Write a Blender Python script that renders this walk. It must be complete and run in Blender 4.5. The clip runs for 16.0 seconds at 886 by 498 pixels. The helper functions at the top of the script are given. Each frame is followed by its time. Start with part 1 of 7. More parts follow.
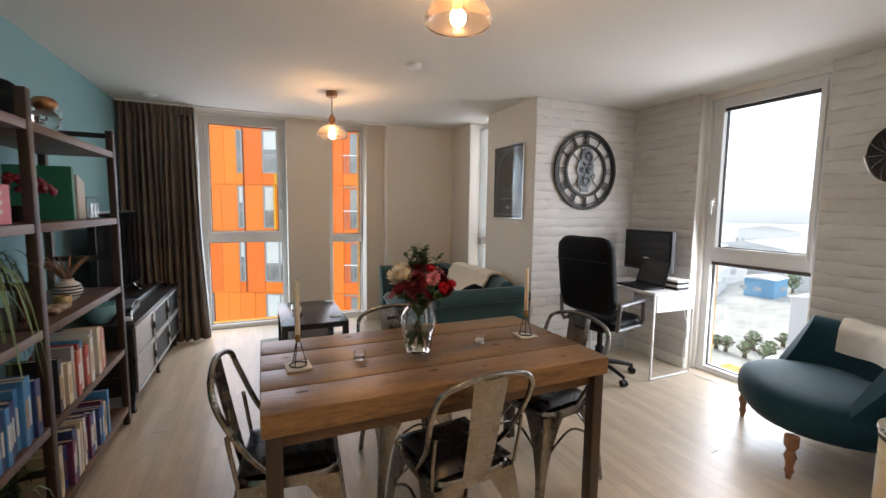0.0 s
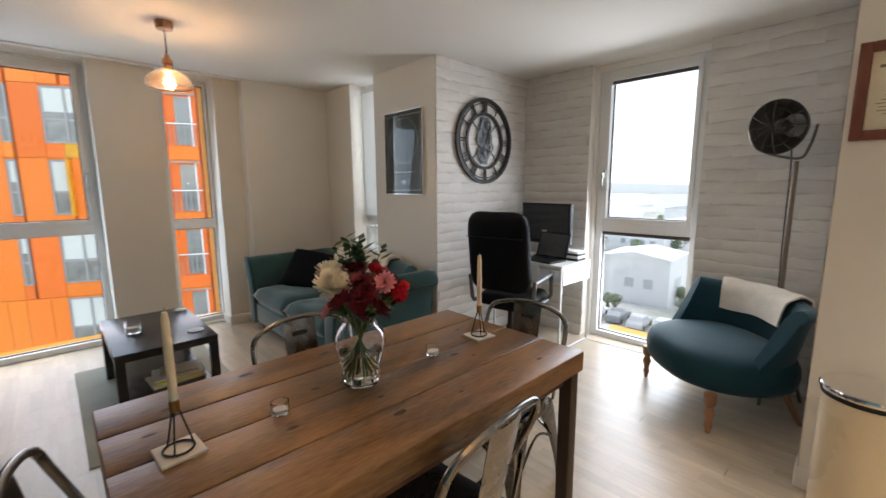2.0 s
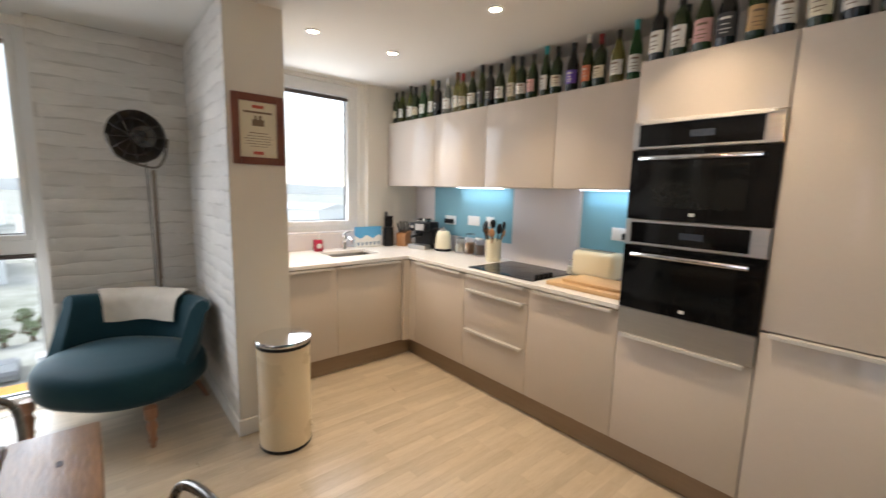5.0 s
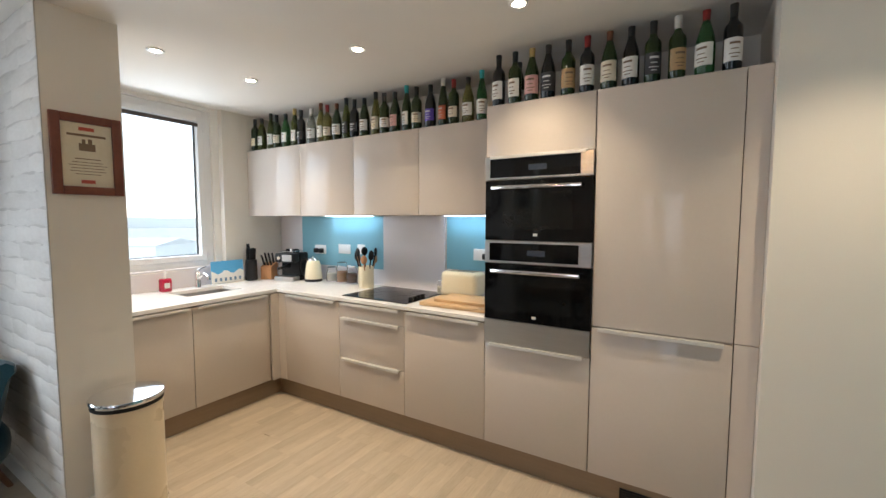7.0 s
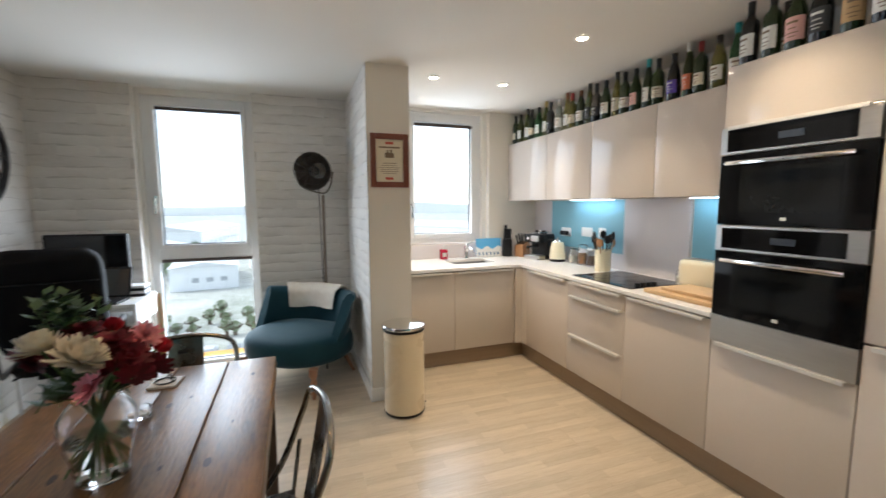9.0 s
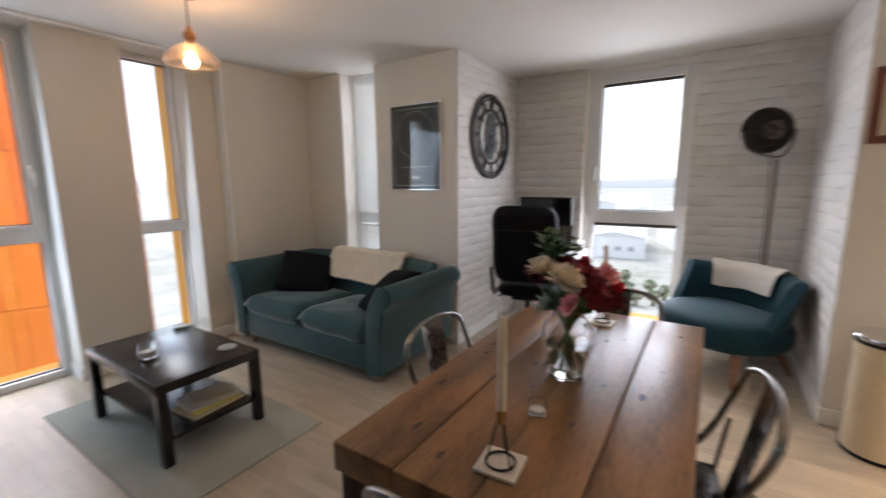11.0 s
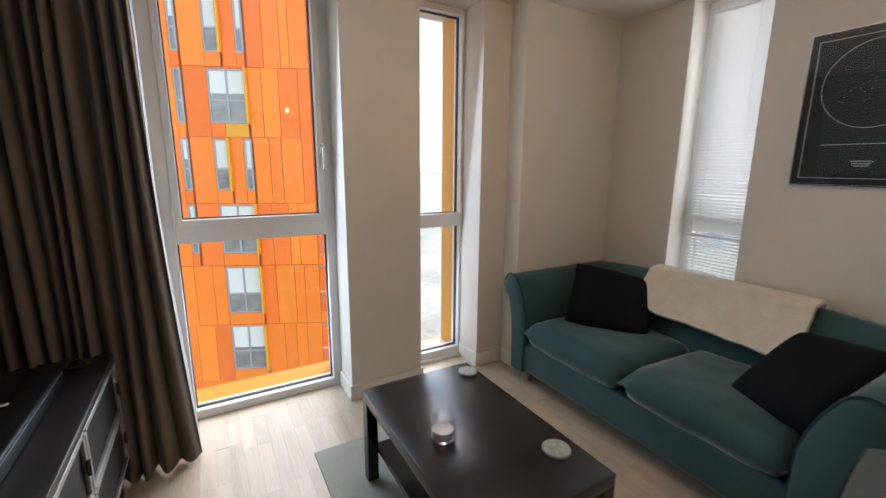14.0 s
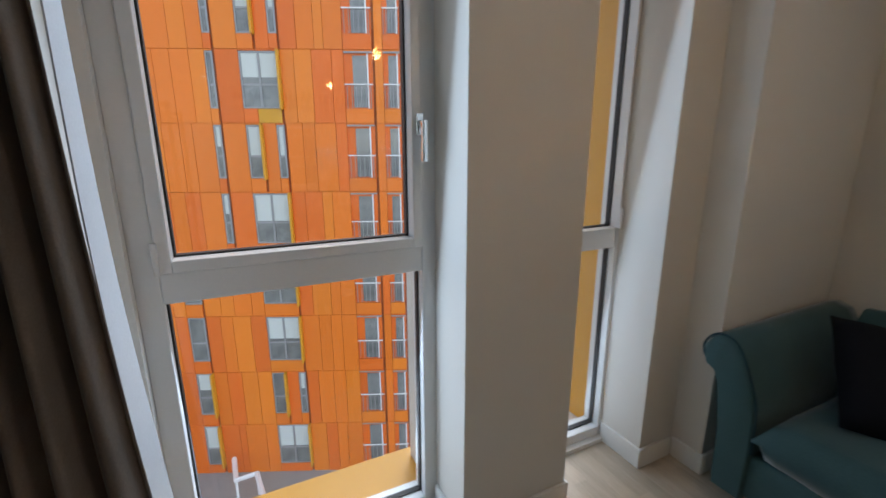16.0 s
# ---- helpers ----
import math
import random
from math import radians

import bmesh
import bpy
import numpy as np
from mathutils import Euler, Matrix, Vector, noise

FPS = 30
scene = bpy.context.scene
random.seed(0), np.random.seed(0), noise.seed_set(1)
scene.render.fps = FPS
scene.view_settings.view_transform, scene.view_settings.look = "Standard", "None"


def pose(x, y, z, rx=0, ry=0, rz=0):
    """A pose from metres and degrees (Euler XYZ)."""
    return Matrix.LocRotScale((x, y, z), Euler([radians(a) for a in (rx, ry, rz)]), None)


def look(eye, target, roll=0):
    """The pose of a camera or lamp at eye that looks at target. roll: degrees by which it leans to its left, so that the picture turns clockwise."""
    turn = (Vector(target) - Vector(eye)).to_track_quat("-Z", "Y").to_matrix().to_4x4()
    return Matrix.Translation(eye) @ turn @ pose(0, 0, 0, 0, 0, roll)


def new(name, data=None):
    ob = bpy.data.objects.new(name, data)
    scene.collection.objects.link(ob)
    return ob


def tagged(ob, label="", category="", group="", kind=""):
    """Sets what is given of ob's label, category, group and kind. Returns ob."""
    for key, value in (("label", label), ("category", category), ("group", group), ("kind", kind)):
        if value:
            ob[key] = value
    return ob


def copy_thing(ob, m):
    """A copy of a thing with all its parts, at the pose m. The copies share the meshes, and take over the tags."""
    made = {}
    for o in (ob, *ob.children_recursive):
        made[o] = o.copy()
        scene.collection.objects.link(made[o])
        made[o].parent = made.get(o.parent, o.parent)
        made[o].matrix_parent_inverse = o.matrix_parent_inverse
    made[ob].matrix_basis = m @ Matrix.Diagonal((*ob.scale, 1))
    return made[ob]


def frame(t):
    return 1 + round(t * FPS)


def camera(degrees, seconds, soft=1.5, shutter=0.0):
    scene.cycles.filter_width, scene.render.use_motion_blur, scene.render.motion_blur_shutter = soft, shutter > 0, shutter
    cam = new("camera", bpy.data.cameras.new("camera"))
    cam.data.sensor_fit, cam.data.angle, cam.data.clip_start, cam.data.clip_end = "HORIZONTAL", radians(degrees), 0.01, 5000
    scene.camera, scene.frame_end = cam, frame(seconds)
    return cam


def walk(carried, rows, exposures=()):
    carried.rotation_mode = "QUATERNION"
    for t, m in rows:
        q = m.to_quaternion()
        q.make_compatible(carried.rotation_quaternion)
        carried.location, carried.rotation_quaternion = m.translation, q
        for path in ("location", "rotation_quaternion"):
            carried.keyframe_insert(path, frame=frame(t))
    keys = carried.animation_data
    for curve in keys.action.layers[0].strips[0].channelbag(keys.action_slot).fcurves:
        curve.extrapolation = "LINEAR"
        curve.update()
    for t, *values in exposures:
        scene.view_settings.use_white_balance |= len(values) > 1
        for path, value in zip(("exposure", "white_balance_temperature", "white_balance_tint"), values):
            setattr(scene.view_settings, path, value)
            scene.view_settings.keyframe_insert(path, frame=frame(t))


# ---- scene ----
cam = camera(93.8, 16.0, shutter=0.4)
PATH = [
    (0, (0.285, 0.269, 1.427), (1.087, 2.091, 1.237), 0.7),
    (0.5, (0.285, 0.4, 1.446), (1.181, 2.175, 1.227), 0.2),
    (1, (0.235, 0.583, 1.438), (1.254, 2.288, 1.202), -0.1),
    (1.5, (0.26, 0.705, 1.42), (1.415, 2.316, 1.15), -0.2),
    (2, (0.24, 0.894, 1.42), (1.6, 2.329, 1.119), -0.3),
    (2.5, (0.211, 1.085, 1.424), (1.798, 2.263, 1.116), 0.4),
    (3, (0.142, 1.261, 1.416), (1.978, 1.998, 1.12), 0.6),
    (3.5, (0.104, 1.332, 1.448), (2.061, 1.583, 1.123), 1.2),
    (4, (0.132, 1.475, 1.45), (2.08, 1.187, 1.115), 1.35),
    (4.5, (0.165, 1.56, 1.466), (1.953, 0.722, 1.15), 1.35),
    (5, (0.186, 1.629, 1.48), (1.692, 0.343, 1.197), 1.5),
    (5.2, (0.19, 1.64, 1.48), (1.585, 0.23, 1.21), 1.4),
    (7.3, (0.125, 1.719, 1.479), (1.164, 0.017, 1.337), 0.1),
    (7.5, (0.103, 1.708, 1.479), (1.222, 0.056, 1.332), 0.0),
    (7.8, (0.052, 1.678, 1.477), (1.319, 0.137, 1.313), 0.0),
    (8, (-0.018, 1.623, 1.463), (1.379, 0.202, 1.304), 0.2),
    (8.2, (-0.088, 1.582, 1.463), (1.452, 0.317, 1.295), 0.2),
    (10.3, (-0.438, 1.545, 1.438), (1.522, 1.848, 1.183), -0.4),
    (10.5, (-0.423, 1.575, 1.431), (1.492, 2.086, 1.165), -0.3),
    (11, (-0.391, 1.671, 1.422), (1.267, 2.741, 1.098), -0.5),
    (11.5, (-0.336, 1.86, 1.417), (0.995, 3.309, 1.055), -0.7),
    (12, (-0.25, 2.055, 1.439), (0.805, 3.713, 1.066), 0.0),
    (12.5, (-0.155, 2.278, 1.434), (0.766, 4.019, 1.083), 1.2),
    (13, (-0.077, 2.53, 1.434), (0.804, 4.295, 1.105), 1.8),
    (13.5, (-0.094, 2.837, 1.43), (0.859, 4.556, 1.059), 1.0),
    (14, (-0.113, 3.109, 1.428), (0.864, 4.81, 1.037), 0.4),
    (14.5, (-0.054, 3.403, 1.43), (0.839, 5.152, 1.049), 0.8),
    (15, (-0.015, 3.675, 1.423), (0.794, 5.463, 1.034), 1.2),
    (15.5, (-0.036, 4.018, 1.438), (0.87, 5.756, 1.04), 1.5),
    (16, (-0.035, 4.329, 1.433), (0.815, 6.08, 0.976), -0.1),
]
walk(cam, [(t, look(eye, target, roll)) for t, eye, target, roll in PATH], [(0, 1.68, 6530, 16), (2, 1.60, 6400, 14), (3, 1.68, 6300, 15), (4, 1.66, 6200, 13), (5, 1.56, 6400, 13), (7.5, 1.60, 5950, 9), (8, 1.62, 5950, 9), (10.5, 1.60, 6250, 16), (11, 1.58, 6350, 19), (12, 1.76, 6250, 17), (12.5, 1.80, 6300, 16), (13.5, 1.66, 6420, 17), (15, 1.32, 6400, 18), (16, 0.96, 6000, 14)])

# ---- world and light ----
world = bpy.data.worlds.new("overcast_sky")
scene.world = world
world.use_nodes = True
wn = world.node_tree
sky = wn.nodes.new("ShaderNodeTexSky")
sky.sky_type, sky.sun_disc = "NISHITA", False
sky.sun_elevation, sky.sun_rotation = radians(48), radians(150)
sky.air_density, sky.dust_density = 1.0, 0.6
pale = wn.nodes.new("ShaderNodeHueSaturation")  # a thin bright overcast
pale.inputs["Saturation"].default_value, pale.inputs["Value"].default_value = 0.45, 0.92
wn.links.new(sky.outputs[0], pale.inputs["Color"])
wn.links.new(pale.outputs[0], wn.nodes["Background"].inputs[0])
wn.nodes["Background"].inputs[1].default_value = 0.15
sun = new("sun", bpy.data.lights.new("sun", "SUN"))
sun.data.energy, sun.data.angle, sun.data.color = 1.4, radians(40), (1.0, 0.96, 0.9)
sun.matrix_world = look((0, 0, 0), (-math.sin(radians(150)) * 0.67, math.cos(radians(150)) * -0.67 * -1, -0.74))


def area_lamp(name, eye, target, w, h, energy, colour=(1, 1, 1)):
    lamp = new(name, bpy.data.lights.new(name, "AREA"))
    lamp.data.shape, lamp.data.size, lamp.data.size_y = "RECTANGLE", w, h
    lamp.data.energy, lamp.data.color = energy, colour
    lamp.matrix_world = look(eye, target)
    return lamp


def point_lamp(name, eye, energy, colour, size=0.02):
    lamp = new(name, bpy.data.lights.new(name, "POINT"))
    lamp.data.energy, lamp.data.color, lamp.data.shadow_soft_size = energy, colour, size
    lamp.location = eye
    return lamp


# daylight that comes in by each window
DAY = (0.86, 0.93, 1.0)
NDAY = (0.64, 0.83, 1.0)
area_lamp("daylight_north_wide", (0.13, 5.61, 1.15), (0.13, 2.0, 0.6), 0.8, 2.1, 4.8, NDAY)
area_lamp("daylight_north_slim", (1.28, 5.61, 1.15), (1.28, 2.0, 0.6), 0.36, 2.1, 1.5, NDAY)
area_lamp("daylight_east", (3.895, 2.28, 1.12), (1.0, 2.28, 0.42), 0.75, 2.0, 10.5, DAY)
area_lamp("daylight_blind", (2.9, 4.52, 1.5), (0, 4.52, 1.2), 0.35, 1.8, 3.0, DAY)
area_lamp("daylight_kitchen", (3.865, 0.05, 1.75), (0, 0.05, 1.2), 0.75, 1.2, 3.8, DAY)

# ---- mesh helpers ----


def thing(name, m, label, category, group="", kind=""):
    """An Empty at the base of a thing, which parents its parts."""
    ob = new(name)
    ob.empty_display_size = 0.05
    ob.matrix_basis = m
    return tagged(ob, label, category, group, kind)


def part(name, bm, material, parent=None, label="", smooth=None, m=None):
    """Links a bmesh as one mesh object."""
    me = bpy.data.meshes.new(name)
    bmesh.ops.recalc_face_normals(bm, faces=bm.faces)
    if smooth is not None:
        lim = radians(smooth)
        for f in bm.faces:
            f.smooth = True
        for e in bm.edges:
            if len(e.link_faces) == 2 and e.calc_face_angle(0) > lim:
                e.smooth = False
    bm.to_mesh(me)
    bm.free()
    if isinstance(material, (list, tuple)):
        for one in material:
            me.materials.append(one)
    else:
        me.materials.append(material)
    ob = new(name, me)
    if parent is not None:
        ob.parent = parent
    if m is not None:
        ob.matrix_basis = m
    if label:
        ob["label"] = label
    return ob


def again(ob, parent, m=None, name=None):
    """Another part on the same mesh."""
    o = new(name or ob.name.split(".")[0], ob.data)
    o.parent = parent
    if m is not None:
        o.matrix_basis = m
    return o


def box(lo, hi, bevel=0.0, seg=2, bm=None):
    bm = bm or bmesh.new()
    lo, hi = Vector(lo), Vector(hi)
    made = bmesh.ops.create_cube(bm, size=1, matrix=Matrix.LocRotScale((lo + hi) / 2, None, hi - lo))
    if bevel > 0:
        vs = made["verts"]
        es = list({e for v in vs for e in v.link_edges})
        bmesh.ops.bevel(bm, geom=es, offset=bevel, segments=seg, profile=0.5, affect="EDGES", clamp_overlap=True)
    return bm


def rod(p0, p1, r0, r1=None, seg=12, bm=None, caps=True):
    bm = bm or bmesh.new()
    p0, p1 = Vector(p0), Vector(p1)
    d = p1 - p0
    m = Matrix.Translation((p0 + p1) / 2) @ d.to_track_quat("Z", "Y").to_matrix().to_4x4()
    bmesh.ops.create_cone(bm, cap_ends=caps, segments=seg, radius1=r0, radius2=r0 if r1 is None else r1, depth=d.length, matrix=m)
    return bm


def ring_faces(bm, rings, closed=False, cap=True, loop=True):
    """Skins rings of vertices of equal number."""
    n = len(rings[0])
    pairs = list(zip(rings, rings[1:]))
    if closed:
        pairs.append((rings[-1], rings[0]))
    for a, b in pairs:
        for i in range(n if loop else n - 1):
            j = (i + 1) % n
            quad = [a[i], a[j], b[j], b[i]]
            if len(set(quad)) == 4:
                bm.faces.new(quad)
    if cap and not closed and loop:
        bm.faces.new(list(reversed(rings[0])))
        bm.faces.new(rings[-1])


def tube(points, r, seg=8, closed=False, bm=None, flat=1.0):
    """A round bar along points; r a number or one for each point."""
    bm = bm or bmesh.new()
    pts = [Vector(p) for p in points]
    n = len(pts)
    rr = r if isinstance(r, (list, tuple)) else [r] * n
    rings, side = [], None
    for i, p in enumerate(pts):
        a = pts[(i - 1) % n] if closed or i else p
        b = pts[(i + 1) % n] if closed or i < n - 1 else p
        d = (b - a).normalized()
        if side is None:
            side = d.orthogonal().normalized()
        side = (side - d * side.dot(d)).normalized()
        up = d.cross(side)
        rings.append([bm.verts.new(p + rr[i] * (math.cos(2 * math.pi * k / seg) * side + flat * math.sin(2 * math.pi * k / seg) * up)) for k in range(seg)])
    ring_faces(bm, rings, closed)
    return bm


def lathe(profile, seg=24, centre=(0, 0), bm=None, squash=1.0, closed=False):
    """Turns (radius, z) pairs round the upright axis."""
    bm = bm or bmesh.new()
    rings = [[bm.verts.new((centre[0] + max(r, 1e-4) * math.cos(2 * math.pi * k / seg), centre[1] + squash * max(r, 1e-4) * math.sin(2 * math.pi * k / seg), z)) for k in range(seg)] for r, z in profile]
    ring_faces(bm, rings, closed)
    return bm


def prism(outline, axis, lo, hi, bm=None):
    """Extrudes an outline of pairs along axis 'x', 'y' or 'z'."""
    bm = bm or bmesh.new()
    put = {"x": lambda a, b, c: (c, a, b), "y": lambda a, b, c: (a, c, b), "z": lambda a, b, c: (a, b, c)}[axis]
    rings = [[bm.verts.new(put(a, b, c)) for a, b in outline] for c in (lo, hi)]
    ring_faces(bm, rings)
    return bm


def curve(points, steps=8, closed=False):
    """A smooth line through points (Catmull-Rom)."""
    p = [Vector(q) for q in points]
    n, out = len(p), []
    for i in range(n if closed else n - 1):
        if closed:
            a, b, c, d = p[(i - 1) % n], p[i], p[(i + 1) % n], p[(i + 2) % n]
        else:
            a, b, c, d = p[max(i - 1, 0)], p[i], p[i + 1], p[min(i + 2, n - 1)]
        for s in range(steps):
            t = s / steps
            out.append(0.5 * (2 * b + (c - a) * t + (2 * a - 5 * b + 4 * c - d) * t * t + (3 * b - a - 3 * c + d) * t ** 3))
    if not closed:
        out.append(p[-1])
    return out


def cushion(size, puff=0.5, n=14, power=0.28, wrinkle=0.0, seed=0, bm=None, m=None, corner=0.0):
    """A soft block: flat in its middle, rounded to a seam at its rim."""
    bm = bm or bmesh.new()
    m = m or Matrix()
    sx, sy, sz = size
    grid = {}
    for face in (1, -1):
        for i in range(n + 1):
            for j in range(n + 1):
                u, v = 2 * i / n - 1, 2 * j / n - 1
                edge = i in (0, n) or j in (0, n)
                if edge and face < 0:
                    grid[(face, i, j)] = grid[(1, i, j)]
                    continue
                lift = ((1 - u ** 4) * (1 - v ** 4)) ** power
                pinch = 1 - 0.05 * (1 - puff) * (u * u * (1 - v * v) + v * v * (1 - u * u))
                q = Vector((u * sx / 2 * pinch * (1 - corner * v ** 6), v * sy / 2 * pinch * (1 - corner * u ** 6), face * lift * sz / 2))
                if wrinkle:
                    q += Vector((0, 0, 1)) * wrinkle * lift * noise.noise(Vector((q.x * 7 + seed, q.y * 7, face * 3)))
                grid[(face, i, j)] = bm.verts.new(m @ q)
    for face in (1, -1):
        for i in range(n):
            for j in range(n):
                q = [grid[(face, i, j)], grid[(face, i + 1, j)], grid[(face, i + 1, j + 1)], grid[(face, i, j + 1)]]
                bm.faces.new(q if face > 0 else list(reversed(q)))
    return bm


def sheet(fn, nu, nv, thick=0.0, bm=None, closed_u=False):
    """A surface point by point from fn(u, v), u and v from 0 to 1, with a thickness."""
    bm = bm or bmesh.new()
    rows = [[bm.verts.new(fn(i / nu, j / nv)) for j in range(nv + 1)] for i in range(nu + (0 if closed_u else 1))]
    faces = []
    for i in range(nu):
        a, b = rows[i], rows[(i + 1) % len(rows)]
        for j in range(nv):
            faces.append(bm.faces.new((a[j], b[j], b[j + 1], a[j + 1])))
    if thick:
        bmesh.ops.recalc_face_normals(bm, faces=faces)
        bmesh.ops.solidify(bm, geom=faces, thickness=thick)
    return bm


def text_on(words, size, m, material, parent, name="lettering", depth=0.0006, align="CENTER"):
    """Letters as a mesh, in the plane of m (x along the line, z out of it)."""
    cu = bpy.data.curves.new(name, "FONT")
    cu.body, cu.size, cu.extrude, cu.align_x, cu.align_y = words, size, depth, align, "CENTER"
    cu.resolution_u = 2
    tmp = bpy.data.objects.new(name, cu)
    scene.collection.objects.link(tmp)
    me = bpy.data.meshes.new_from_object(tmp.evaluated_get(bpy.context.evaluated_depsgraph_get()))
    bpy.data.objects.remove(tmp)
    me.materials.clear()
    me.materials.append(material)
    ob = new(name, me)
    ob.parent = parent
    ob.matrix_basis = m
    return ob


# ---- materials ----


def mat(name, c, c2=None, rough=0.5, metal=0.0, scale=4.0, fine=90.0, bump=0.0, stretch=(1, 1, 1), rvar=0.08, mix=0.6, piece=0.0, island=0.0, **more):
    """A surface with a broad mottle between two colours, a fine grain, uneven gloss and fine relief, in metres."""
    m = bpy.data.materials.new(name)
    m.use_nodes = True
    t = m.node_tree
    b = t.nodes["Principled BSDF"]
    N, L = t.nodes.new, t.links.new
    c2 = c2 or tuple(min(1, v * 1.12) for v in c)
    co = N("ShaderNodeTexCoord")
    mp = N("ShaderNodeMapping")
    mp.inputs["Scale"].default_value = stretch
    L(co.outputs["Object"], mp.inputs["Vector"])
    info = N("ShaderNodeObjectInfo")
    shift = N("ShaderNodeVectorMath")
    shift.operation = "MULTIPLY_ADD"
    L(info.outputs["Random"], shift.inputs[0])
    shift.inputs[1].default_value = (7.3 if piece else 0, 11.1 if piece else 0, 5.7 if piece else 0)
    L(mp.outputs[0], shift.inputs[2])
    vec = shift.outputs[0]
    broad = N("ShaderNodeTexNoise")
    broad.inputs["Scale"].default_value, broad.inputs["Detail"].default_value = scale, 5
    L(vec, broad.inputs["Vector"])
    grain = N("ShaderNodeTexNoise")
    grain.inputs["Scale"].default_value, grain.inputs["Detail"].default_value = fine, 3
    L(vec, grain.inputs["Vector"])
    blend = N("ShaderNodeMath")
    blend.operation = "MULTIPLY_ADD"
    blend.inputs[1].default_value = 1 - mix
    L(grain.outputs["Fac"], blend.inputs[0])
    w = N("ShaderNodeMath")
    w.operation = "MULTIPLY"
    w.inputs[1].default_value = mix
    L(broad.outputs["Fac"], w.inputs[0])
    L(w.outputs[0], blend.inputs[2])
    ramp = N("ShaderNodeMapRange")
    ramp.inputs["From Min"].default_value, ramp.inputs["From Max"].default_value = 0.3, 0.7
    L(blend.outputs[0], ramp.inputs["Value"])
    mixc = N("ShaderNodeMix")
    mixc.data_type = "RGBA"
    mixc.inputs[6].default_value, mixc.inputs[7].default_value = (*c, 1), (*c2, 1)
    L(ramp.outputs[0], mixc.inputs[0])
    col = mixc.outputs[2]
    if piece or island:
        hsv = N("ShaderNodeHueSaturation")
        mr = N("ShaderNodeMapRange")
        if not island:
            L(info.outputs["Random"], mr.inputs["Value"])
        else:
            geo = N("ShaderNodeNewGeometry")
            L(geo.outputs["Random Per Island"], mr.inputs["Value"])
        k = island or piece
        mr.inputs["To Min"].default_value, mr.inputs["To Max"].default_value = 1 - k, 1 + k
        L(mr.outputs[0], hsv.inputs["Value"])
        L(col, hsv.inputs["Color"])
        col = hsv.outputs[0]
    L(col, b.inputs["Base Color"])
    rr = N("ShaderNodeMapRange")
    rr.inputs["To Min"].default_value, rr.inputs["To Max"].default_value = max(0.02, rough - rvar), min(1, rough + rvar)
    L(broad.outputs["Fac"], rr.inputs["Value"])
    L(rr.outputs[0], b.inputs["Roughness"])
    b.inputs["Metallic"].default_value = metal
    if bump:
        bp = N("ShaderNodeBump")
        bp.inputs["Strength"].default_value, bp.inputs["Distance"].default_value = 1.0, bump
        L(blend.outputs[0], bp.inputs["Height"])
        L(bp.outputs[0], b.inputs["Normal"])
    for key, value in more.items():
        b.inputs[key.replace("_", " ")].default_value = value
    return m


def glow(name, c, strength):
    m = bpy.data.materials.new(name)
    m.use_nodes = True
    b = m.node_tree.nodes["Principled BSDF"]
    b.inputs["Base Color"].default_value = (*c, 1)
    b.inputs["Emission Color"].default_value, b.inputs["Emission Strength"].default_value = (*c, 1), strength
    return m


def clear(name, c=(1, 1, 1), rough=0.0, ior=1.45):
    m = bpy.data.materials.new(name)
    m.use_nodes = True
    b = m.node_tree.nodes["Principled BSDF"]
    b.inputs["Base Color"].default_value = (*c, 1)
    b.inputs["Transmission Weight"].default_value = 1.0
    b.inputs["Roughness"].default_value, b.inputs["IOR"].default_value = rough, ior
    return m


def pane_glass(name):
    """Thin window glass: see-through, with a Fresnel gloss."""
    m = bpy.data.materials.new(name)
    m.use_nodes = True
    t = m.node_tree
    t.nodes.remove(t.nodes["Principled BSDF"])
    tr, gl, mx, lw, pw, sc = (t.nodes.new(n) for n in ("ShaderNodeBsdfTransparent", "ShaderNodeBsdfGlossy", "ShaderNodeMixShader", "ShaderNodeLayerWeight", "ShaderNodeMath", "ShaderNodeMath"))
    tr.inputs[0].default_value = (0.96, 0.98, 0.97, 1)
    gl.inputs["Roughness"].default_value = 0.02
    lw.inputs["Blend"].default_value = 0.5
    pw.operation, pw.inputs[1].default_value = "POWER", 5
    sc.operation, sc.inputs[1].default_value, sc.inputs[2].default_value = "MULTIPLY_ADD", 0.8, 0.04
    t.links.new(lw.outputs["Facing"], pw.inputs[0])
    t.links.new(pw.outputs[0], sc.inputs[0])
    t.links.new(sc.outputs[0], mx.inputs[0])
    t.links.new(tr.outputs[0], mx.inputs[1])
    t.links.new(gl.outputs[0], mx.inputs[2])
    t.links.new(mx.outputs[0], t.nodes["Material Output"].inputs[0])
    return m


PAINT = mat("white_wall_paint", (0.70, 0.662, 0.60), (0.745, 0.707, 0.645), 0.75, scale=1.2, fine=260, bump=0.0006)
CEIL = mat("ceiling_paint", (0.70, 0.67, 0.62), (0.75, 0.72, 0.67), 0.85, scale=0.9, fine=220, bump=0.0005)
TEAL = mat("teal_wall_paint", (0.19, 0.37, 0.40), (0.22, 0.41, 0.44), 0.7, scale=1.2, fine=260, bump=0.0006)
PAPER = mat("brick_wallpaper_ground", (0.48, 0.455, 0.42), (0.58, 0.555, 0.52), 0.7, scale=9, fine=120, bump=0.001)
BRICK = mat("white_brick_face", (0.60, 0.575, 0.535), (0.72, 0.695, 0.66), 0.7, scale=7, fine=45, bump=0.0022, stretch=(0.45, 0.45, 1.6), piece=0.05)
